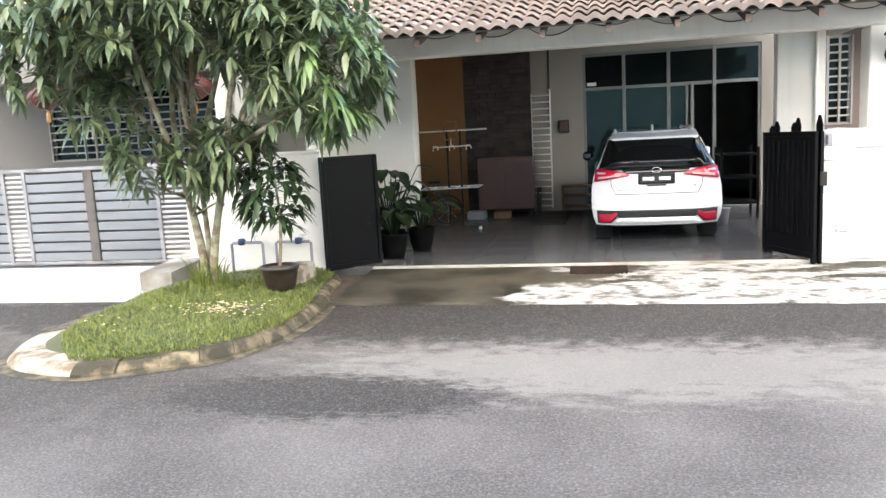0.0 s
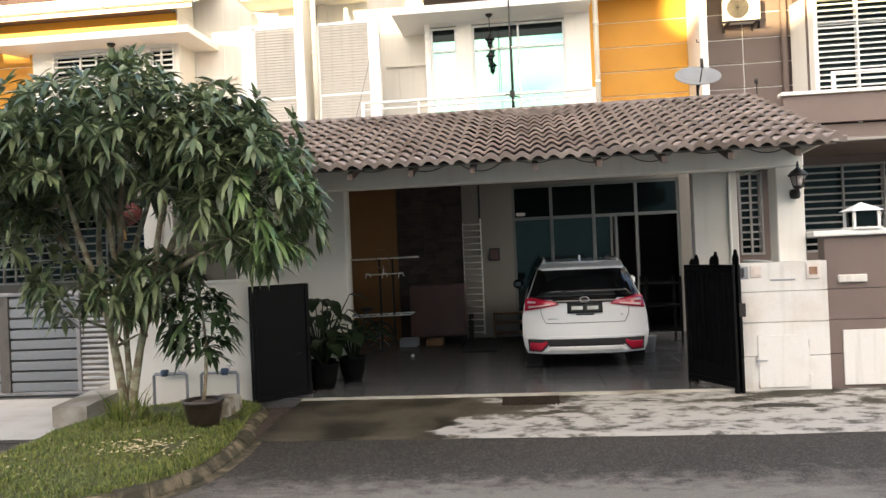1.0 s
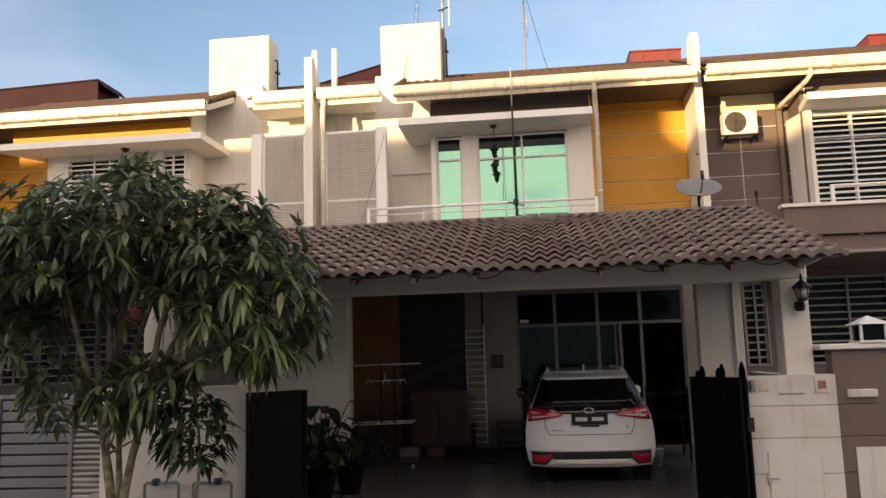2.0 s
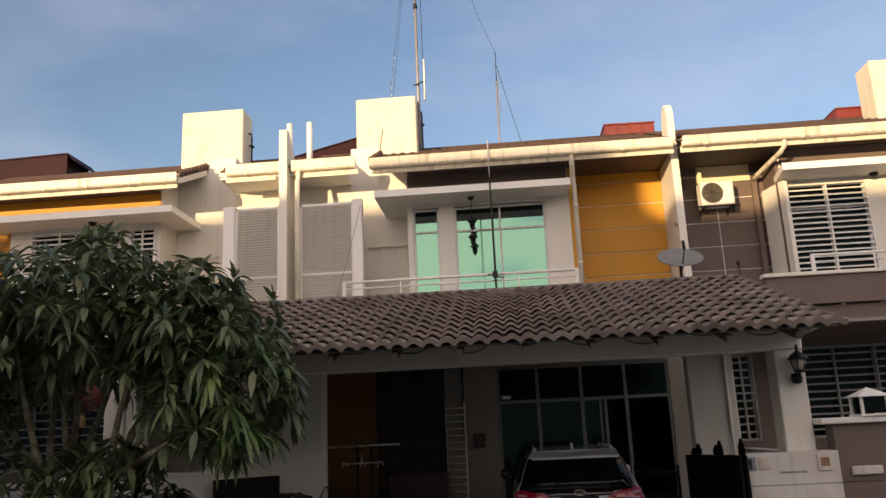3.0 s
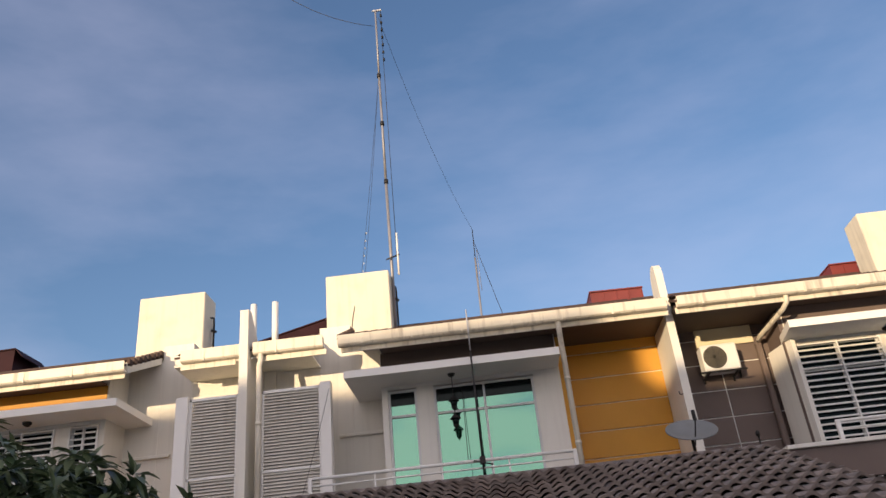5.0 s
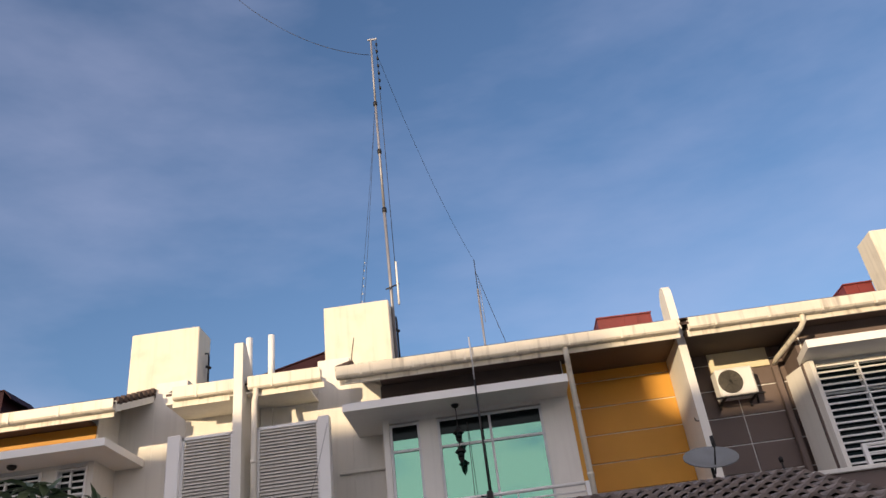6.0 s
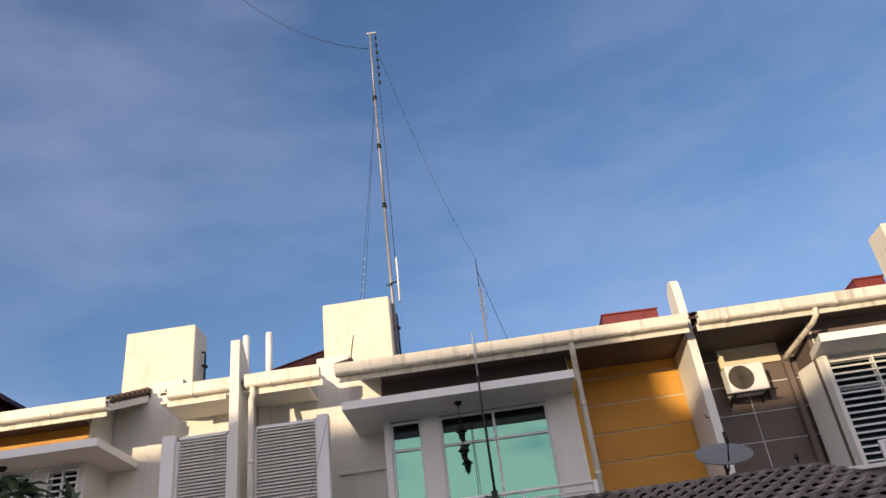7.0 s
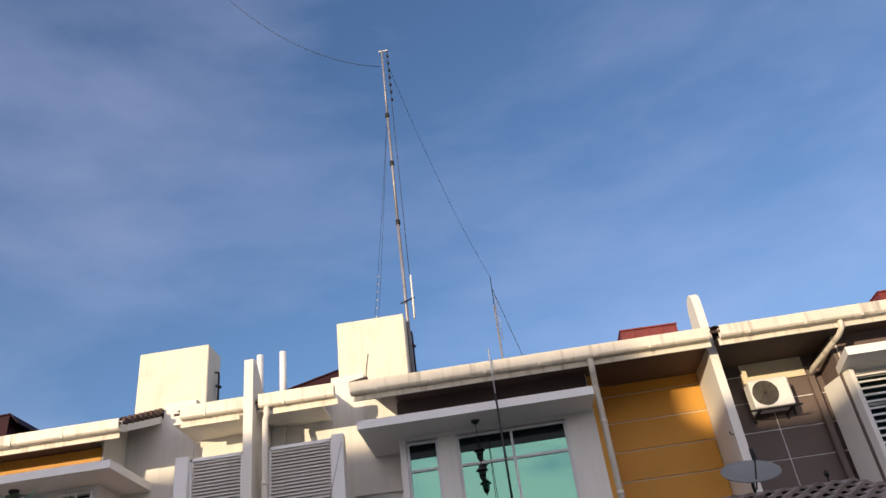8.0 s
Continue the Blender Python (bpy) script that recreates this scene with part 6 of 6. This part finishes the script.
for s in stations:
    row = []
    for z in zs:
        zz = min(z, top_at(s))
        w = half_width(z) * (1.0 if s < 3.4 else 1.0 - 0.12 * ((s - 3.4) / 0.78) ** 2)
        if z > top_at(s):
            w *= 0.55
        row.append((w, zz))
    full = [(-w, z) for w, z in row] + [(w, z) for w, z in row[::-1]]
    ring = len(full)
    for x, z in full:
        vs.append(rear(x, z) if s == 0.0 else (CX + x, max(rear(x, z)[1] + 0.002, CY + s + (0.0 if s > 0.6 else table(Y_TAB, z) * 0.9)), CZ + z))
for i in range(len(stations) - 1):
    for j in range(ring):
        fs.append((i * ring + j, i * ring + (j + 1) % ring, (i + 1) * ring + (j + 1) % ring, (i + 1) * ring + j))
shell.add(vs, fs, True)
# the back itself
nx = 16
vs = [rear(half_width(z) * (2 * i / nx - 1), z) for z in zs for i in range(nx + 1)]
fs = [(k * (nx + 1) + i, k * (nx + 1) + i + 1, (k + 1) * (nx + 1) + i + 1, (k + 1) * (nx + 1) + i) for k in range(len(zs) - 1) for i in range(nx)]
shell.add(vs, fs, True)
part("body", shell, CAR_WHITE, car, "glossy white car body", fix=True)
part("rear_window", rear_patch([(-0.655, 1.03), (0.655, 1.03), (0.575, 1.36), (-0.575, 1.36)], 0.022), CAR_GLASS, car, "black tinted rear window")
part("window_surround", rear_patch([(-0.765, 0.975), (0.765, 0.975), (0.715, 1.10), (0.655, 1.26), (0.605, 1.378), (-0.605, 1.378), (-0.655, 1.26), (-0.715, 1.10)], 0.014), CAR_BLACK, car, "gloss black surround")
part("garnish", rear_patch([(-0.40, 0.925), (0.40, 0.925), (0.46, 1.01), (-0.46, 1.01)], 0.024), CAR_BLACK, car, "gloss black strip between the lamps")
spo = Mesh().prism([(CY + 0.30, CZ + 1.37), (CY + 0.30, CZ + 1.40), (CY + 0.60, CZ + 1.475), (CY + 0.60, CZ + 1.43)], CX - 0.56, CX + 0.56, "x")
part("spoiler", spo, CAR_WHITE, car)
part("roof_panel", Mesh().prism([(CY + 0.58, CZ + 1.43), (CY + 0.58, CZ + 1.476), (CY + 1.9, CZ + 1.50), (CY + 2.4, CZ + 1.45)], CX - 0.47, CX + 0.47, "x"), CAR_WHITE, car)
for sx in (-1, 1):
    part("roof_rail", Mesh().tube([(CX + sx * 0.52, CY + 0.55, CZ + 1.45), (CX + sx * 0.51, CY + 0.7, CZ + 1.50), (CX + sx * 0.50, CY + 1.9, CZ + 1.52), (CX + sx * 0.49, CY + 2.1, CZ + 1.47)], 0.022, 8), CAR_WHITE, car)
    lamp = part("tail_lamp", rear_patch([(sx * 0.815, 0.825), (sx * 0.80, 0.985), (sx * 0.72, 1.01), (sx * 0.40, 0.945), (sx * 0.34, 0.90), (sx * 0.62, 0.855)], 0.030), RED_LENS, car, "red tail lamp cluster")
    part("lamp_stripe", rear_patch([(sx * 0.76, 0.86), (sx * 0.76, 0.89), (sx * 0.46, 0.912), (sx * 0.46, 0.902)], 0.036), CLEAR_LENS, lamp, "clear reversing lens")
    part("lamp_stripe", rear_patch([(sx * 0.77, 0.93), (sx * 0.77, 0.96), (sx * 0.66, 0.95), (sx * 0.66, 0.93)], 0.036), CLEAR_LENS, lamp)
    part("reflector_surround", rear_patch([(sx * 0.775, 0.27), (sx * 0.785, 0.445), (sx * 0.44, 0.445), (sx * 0.50, 0.37), (sx * 0.60, 0.27)], 0.022), PLASTIC, car)
    part("fog_lamp", rear_patch([(sx * 0.755, 0.28), (sx * 0.76, 0.40), (sx * 0.60, 0.395), (sx * 0.53, 0.425), (sx * 0.515, 0.385), (sx * 0.61, 0.285)], 0.030), RED_LENS, car, "red rear fog lamp")
    mir = Mesh().box(CX + sx * 0.84, CX + sx * 1.01, CY + 2.55, CY + 2.75, CZ + 1.02, CZ + 1.17, 0.04)
    part("mirror", mir, CAR_BLACK if sx < 0 else CAR_WHITE, car, "door mirror")
    sg = Mesh().prism([(CY + 0.55, CZ + 1.06), (CY + 2.95, CZ + 1.06), (CY + 2.45, CZ + 1.35), (CY + 0.80, CZ + 1.35)], CX + sx * 0.755, CX + sx * 0.62, "x")
    sg.v = [(CX + sx * (0.765 - 0.12 * (z - CZ - 1.06) / 0.34) if abs(x - CX) > 0.7 else x, y, z) for x, y, z in sg.v]
    part("side_window", sg, CAR_GLASS, car)
    for y in (0.66, 3.30):
        n = 28
        tyre = Mesh()
        vs = []
        for xx, r in ((0.60, 0.20), (0.60, 0.29), (0.62, 0.315), (0.80, 0.315), (0.82, 0.29), (0.82, 0.20)):
            vs += [(CX + sx * xx, CY + y + r * math.cos(2 * math.pi * j / n), CZ + 0.315 + r * math.sin(2 * math.pi * j / n)) for j in range(n)]
        tyre.add(vs, [(k * n + j, k * n + (j + 1) % n, ((k + 1) % 6) * n + (j + 1) % n, ((k + 1) % 6) * n + j) for k in range(6) for j in range(n)], True)
        wh = part("tyre", tyre, RUBBER, car)
        rim = Mesh().tube([(CX + sx * 0.64, CY + y, CZ + 0.315), (CX + sx * 0.80, CY + y, CZ + 0.315)], 0.20, 20)
        part("rim", rim, STEEL, wh)
part("bumper_insert", rear_patch([(-0.50, 0.345), (0.50, 0.345), (0.52, 0.445), (-0.52, 0.445)], 0.020), PLASTIC, car, "black lower bumper insert")
part("skid_plate", rear_patch([(-0.56, 0.275), (0.56, 0.275), (0.47, 0.345), (-0.47, 0.345)], 0.032), WHITE_CLEAN, car, "silver skid strip")
part("bumper_lip", rear_patch([(-0.80, 0.445), (0.80, 0.445), (0.81, 0.485), (-0.81, 0.485)], 0.028), CAR_WHITE, car)
part("underside", Mesh().box(CX - 0.57, CX + 0.57, CY + 0.15, CY + 4.0, CZ + 0.21, CZ + 0.30, 0.01), PLASTIC, car)
plate = part("number_plate", rear_patch([(-0.235, 0.785), (0.235, 0.785), (0.235, 0.92), (-0.235, 0.92)], 0.030), PLASTIC, car, "black number plate")
for a, b in ((-0.18, -0.03), (0.03, 0.18)):
    part("plate_bar", rear_patch([(a, 0.83), (b, 0.83), (b, 0.878), (a, 0.878)], 0.036, 0.003, 2), WHITE_CLEAN, plate, "plain pale bar")
part("plate_lamp_strip", rear_patch([(-0.12, 0.755), (0.12, 0.755), (0.12, 0.775), (-0.12, 0.775)], 0.012), PLASTIC, car)
part("badge", Mesh().tube([(CX + 0.062 * math.cos(a * math.pi / 10), rear(0, 0.965)[1] - 0.034, CZ + 0.965 + 0.036 * math.sin(a * math.pi / 10)) for a in range(21)], 0.008, 6, False), CHROME, car, "plain oval chrome badge")
part("badge_bar", rear_patch([(-0.50, 0.705), (-0.36, 0.705), (-0.36, 0.722), (-0.50, 0.722)], 0.004, 0.003, 2), STEEL, car)
part("badge_bar", rear_patch([(0.48, 0.735), (0.51, 0.735), (0.51, 0.765), (0.48, 0.765)], 0.004, 0.003, 2), STEEL, car)
seam = Mesh()
path = [(-0.60, 0.93), (-0.585, 0.76), (-0.53, 0.655), (0.53, 0.655), (0.585, 0.76), (0.60, 0.93)]
pts = []
for (ax, az), (bx, bz) in zip(path, path[1:]):
    pts += [rear(ax + (bx - ax) * i / 8, az + (bz - az) * i / 8, 0.004) for i in range(8)]
part("tailgate_seam", seam.tube(pts, 0.0045, 4), PLASTIC, car, "dark tailgate gap")
part("wiper", Mesh().tube([rear(0.0, 1.04, 0.035), rear(-0.16, 1.055, 0.035), rear(-0.30, 1.09, 0.032)], 0.009, 6), PLASTIC, car)
part("fin_aerial", Mesh().prism([(CY + 0.75, CZ + 1.475), (CY + 0.95, CZ + 1.48), (CY + 0.78, CZ + 1.56)], CX - 0.014, CX + 0.014, "x"), CAR_WHITE, car)

# ---- things in the porch ----
FZ = 0.121
dr = thing("clothes_rack", (-2.3, 12.0, FZ), "folding clothes rack with a white bar and trays", "clothes rack")
part("top_bar", Mesh().tube([(-2.97, 12.0, 1.74), (-1.75, 12.0, 1.75)], 0.013, 8), WHITE_CLEAN, dr, "white horizontal bar")
sq = Mesh()
for a, b in (((-2.46, 1.60), (-2.46, 1.90)), ((-2.46, 1.90), (-2.25, 1.90)), ((-2.25, 1.90), (-2.25, 1.60)), ((-2.46, 1.60), (-2.25, 1.60))):
    sq.tube([(a[0], 11.98, a[1]), (b[0], 11.98, b[1])], 0.014, 6)
part("hanger_frame", sq, WOOD, dr)
for k in (-2.62, -2.34, -2.06):
    hk = Mesh().tube([(k - 0.04, 11.98, 1.42), (k - 0.03, 11.98, 1.50), (k + 0.03, 11.98, 1.50), (k + 0.05, 11.98, 1.44)], 0.010, 6)
    part("hook", hk, WHITE_CLEAN, dr)
part("hook_bar", Mesh().tube([(-2.64, 11.98, 1.48), (-2.04, 11.98, 1.49)], 0.010, 6).tube([(-2.35, 11.98, 1.48), (-2.35, 11.98, 1.62)], 0.010, 6), WHITE_CLEAN, dr)
for x in (-2.42, -2.20):
    part("post", Mesh().tube([(x, 12.0, 0.16), (x, 12.0, 1.74)], 0.017, 8), DARK_IRON, dr)
tr = Mesh()
for y in (11.75, 12.2):
    tr.tube([(-2.88, y, 0.80), (-1.88, y, 0.82)], 0.012, 6)
for i in range(6):
    x = -2.86 + i * 0.195
    tr.tube([(x, 11.75, 0.80 + i * 0.004), (x, 12.2, 0.80 + i * 0.004)], 0.009, 6)
part("tray", tr, WHITE_CLEAN, dr, "white wire drying tray")
for sx in (-1, 1):
    part("foot", Mesh().tube([(-2.31 + sx * 0.11, 12.0, 0.18), (-2.31 + sx * 0.42, 11.8, 0.165)], 0.016, 6), DARK_IRON, dr)
    part("castor", Mesh().lathe([(0.02, FZ), (0.03, FZ + 0.02), (0.02, FZ + 0.045)], -2.31 + sx * 0.42, 11.8, 10), WHITE_CLEAN, dr)

cab = thing("cabinet", (-1.66, 13.6, FZ), "low brown laminate cabinet on short legs", "cabinet")
part("body", Mesh().box(-2.17, -1.15, 13.5, 13.95, 0.26, 1.20, 0.008), MAROON, cab)
part("door", Mesh().box(-2.15, -1.665, 13.482, 13.499, 0.29, 1.17, 0.004), MAROON, cab)
part("door", Mesh().box(-1.655, -1.17, 13.482, 13.499, 0.29, 1.17, 0.004), MAROON, cab)
for x in (-2.10, -1.22):
    for y in (13.55, 13.9):
        part("leg", Mesh().box(x - 0.025, x + 0.025, y - 0.025, y + 0.025, FZ, 0.26, 0.004), DARK_IRON, cab)
solid("storage_box", Mesh().box(-2.33, -2.0, 13.1, 13.4, FZ, 0.27, 0.015), GREY_BOX, "grey plastic box on the porch floor", "box", base=(-2.16, 13.25, FZ))
solid("storage_box", Mesh().box(-1.85, -1.55, 13.15, 13.42, FZ, 0.25, 0.015), WOOD, "low brown box under the cabinet", "box", base=(-1.7, 13.3, FZ))
solid("door_mat", Mesh().box(-1.15, -0.52, 12.2, 14.1, FZ, FZ + 0.018, 0.006), PLASTIC, "long dark door mat", "mat", base=(-0.83, 13.1, FZ))
solid("leaning_board", Mesh().prism([(14.0, FZ), (14.03, FZ), (14.27, 0.62), (14.24, 0.62)], -1.14, -1.05, "x"), PLASTIC, "dark board leaning on the wall", "board", base=(-1.1, 14.1, FZ))

gdr = thing("grille_door", (-0.98, 14.15, 0.2), "white steel grille door folded open on the wall", "grille")
fr = Mesh()
fr.box(-0.855, -0.825, 14.10, 14.13, 0.20, 2.42, 0.004)
fr.box(-1.20, -1.185, 14.20, 14.22, 0.22, 2.36, 0.004)
part("frame", fr, WHITE_CLEAN, gdr)
for i in range(18):
    z = 0.24 + i * 0.122
    part("rung", Mesh().tube([(-1.19, 14.21, z), (-0.84, 14.115, z)], 0.013, 6), WHITE_CLEAN, gdr)
solid("conduit", Mesh().tube([(-0.86, 14.28, 1.7), (-0.86, 14.28, 3.6)], 0.018, 8), DARK_IRON, "dark conduit on the porch wall", "pipe", base=(-0.86, 14.28, 1.7))
ic = thing("wall_box", (-0.6, 14.27, 1.6), "small dark picture box on the porch wall", "box")
part("frame", Mesh().box(-0.70, -0.50, 14.25, 14.30, 1.60, 1.84, 0.006), PLASTIC, ic)
part("face", Mesh().box(-0.675, -0.525, 14.244, 14.25, 1.63, 1.81, 0.003), MAROON, ic)
sh = thing("shoe_rack", (-0.4, 14.1, FZ), "low wooden shoe rack", "rack")
for z in (0.20, 0.40, 0.58):
    part("shelf", Mesh().box(-0.66, -0.05, 13.95, 14.25, z, z + 0.035, 0.005), WOOD, sh)
for x in (-0.66, -0.08):
    part("side", Mesh().box(x, x + 0.03, 13.95, 14.25, FZ, 0.62, 0.005), WOOD, sh)

# potted plants with broad leaves
rng = np.random.default_rng(5)


def broad_plant(x, y, n, tall, label):
    p = thing("potted_plant", (x, y, FZ), label, "plant", "porch plants")
    part("pot", Mesh().lathe([(0.12, FZ), (0.16, FZ + 0.15), (0.18, FZ + 0.30), (0.195, FZ + 0.31), (0.195, FZ + 0.335), (0.165, FZ + 0.335), (0.15, FZ + 0.28)], x, y, 18), POT_SHADED, p)
    part("soil", Mesh().lathe([(0.16, FZ + 0.29), (0.0, FZ + 0.31)], x, y, 12), SOIL, p)
    for i in range(n):
        a = 2 * math.pi * i / n + rng.uniform(-0.4, 0.4)
        out, hgt = rng.uniform(0.12, 0.42), tall * rng.uniform(0.45, 1.0)
        tip = Vector((x + out * math.cos(a), y + out * math.sin(a), FZ + 0.3 + hgt))
        base = Vector((x + 0.03 * math.cos(a), y + 0.03 * math.sin(a), FZ + 0.3))
        part("stalk", Mesh().tube([base, base.lerp(tip, 0.5) + Vector((0, 0, 0.08)), tip], [0.012, 0.010, 0.007], 6), LEAF_PORCH_SHADED, p)
        d = Vector((math.cos(a), math.sin(a), rng.uniform(-0.5, 0.1))).normalized()
        side = d.cross(Vector((0, 0, 1))).normalized()
        nrm = side.cross(d).normalized()
        ln, wd = rng.uniform(0.22, 0.34), rng.uniform(0.065, 0.10)
        vs, fs = [], []
        for k in range(7):
            f = k / 6
            w = wd * math.sin(math.pi * (0.08 + 0.92 * f)) ** 0.8 if k < 6 else 0.004
            c = tip + d * ln * f - Vector((0, 0, 0.10 * f * f))
            vs += [c - side * w + nrm * 0.03 * w / wd, c, c + side * w + nrm * 0.03 * w / wd]
        for k in range(6):
            fs += [(3 * k, 3 * k + 3, 3 * k + 4, 3 * k + 1), (3 * k + 1, 3 * k + 4, 3 * k + 5, 3 * k + 2)]
        part("leaf", Mesh().add(vs, fs, True), LEAF_PORCH_SHADED, p, fix=False)


broad_plant(-2.72, 9.3, 24, 0.92, "potted plant with broad shade-darkened leaves on long stalks")
broad_plant(-2.36, 9.55, 18, 0.55, "potted plant with broad shade-darkened leaves on long stalks")
broad_plant(-2.60, 9.0, 16, 0.40, "potted plant with broad shade-darkened leaves on long stalks")

bk = thing("bicycle", (-2.6, 12.55, FZ), "small bicycle with pale tyres parked on the porch", "bicycle")
for x in (-3.36, -2.57):
    wh = part("wheel", Mesh().tube([(x + 0.25 * math.cos(a * math.pi / 14), 12.55, FZ + 0.27 + 0.25 * math.sin(a * math.pi / 14)) for a in range(29)], 0.018, 8, False), PLASTIC, bk)
    sp = Mesh()
    for k in range(8):
        a = k * math.pi / 4
        sp.tube([(x, 12.55, FZ + 0.27), (x + 0.25 * math.cos(a), 12.55, FZ + 0.27 + 0.25 * math.sin(a))], 0.003, 4)
    part("spokes", sp, STEEL, wh)
bf = Mesh()
for a, b in (((-3.36, 0.39), (-3.24, 0.85)), ((-3.25, 0.78), (-2.90, 0.40)), ((-2.90, 0.40), (-2.57, 0.39)), ((-2.90, 0.40), (-2.77, 0.85)), ((-3.25, 0.78), (-2.79, 0.75)), ((-2.77, 0.78), (-2.57, 0.39))):
    bf.tube([(a[0], 12.55, a[1]), (b[0], 12.55, b[1])], 0.016, 8)
part("frame", bf, BLUE_BOX, bk)
part("saddle", Mesh().box(-2.89, -2.67, 12.50, 12.60, 0.85, 0.90, 0.02), PLASTIC, bk)
part("handlebar", Mesh().tube([(-3.22, 12.35, 0.92), (-3.24, 12.55, 0.88), (-3.22, 12.75, 0.92)], 0.013, 8), STEEL, bk)

# made-up rack in place of the unclear dark shapes beside the car
rk = thing("stand_in_rack", (2.2, 12.6, FZ), "made-up dark rack in place of unclear shapes beside the car", "rack")
for x in (1.95, 2.5):
    for y in (12.3, 12.9):
        part("post", Mesh().box(x - 0.02, x + 0.02, y - 0.02, y + 0.02, FZ, 1.25, 0.003), BLACK_METAL, rk)
for z in (0.35, 0.75, 1.12):
    part("shelf", Mesh().box(1.93, 2.52, 12.28, 12.92, z, z + 0.03, 0.004), BLACK_METAL, rk)
solid("bucket", Mesh().lathe([(0.09, FZ), (0.13, FZ + 0.24), (0.14, FZ + 0.25), (0.12, FZ + 0.24), (0.08, FZ + 0.02)], 1.85, 11.6, 16), GREY_BOX, "pale grey bucket beside the car", "bucket", base=(1.85, 11.6, FZ))
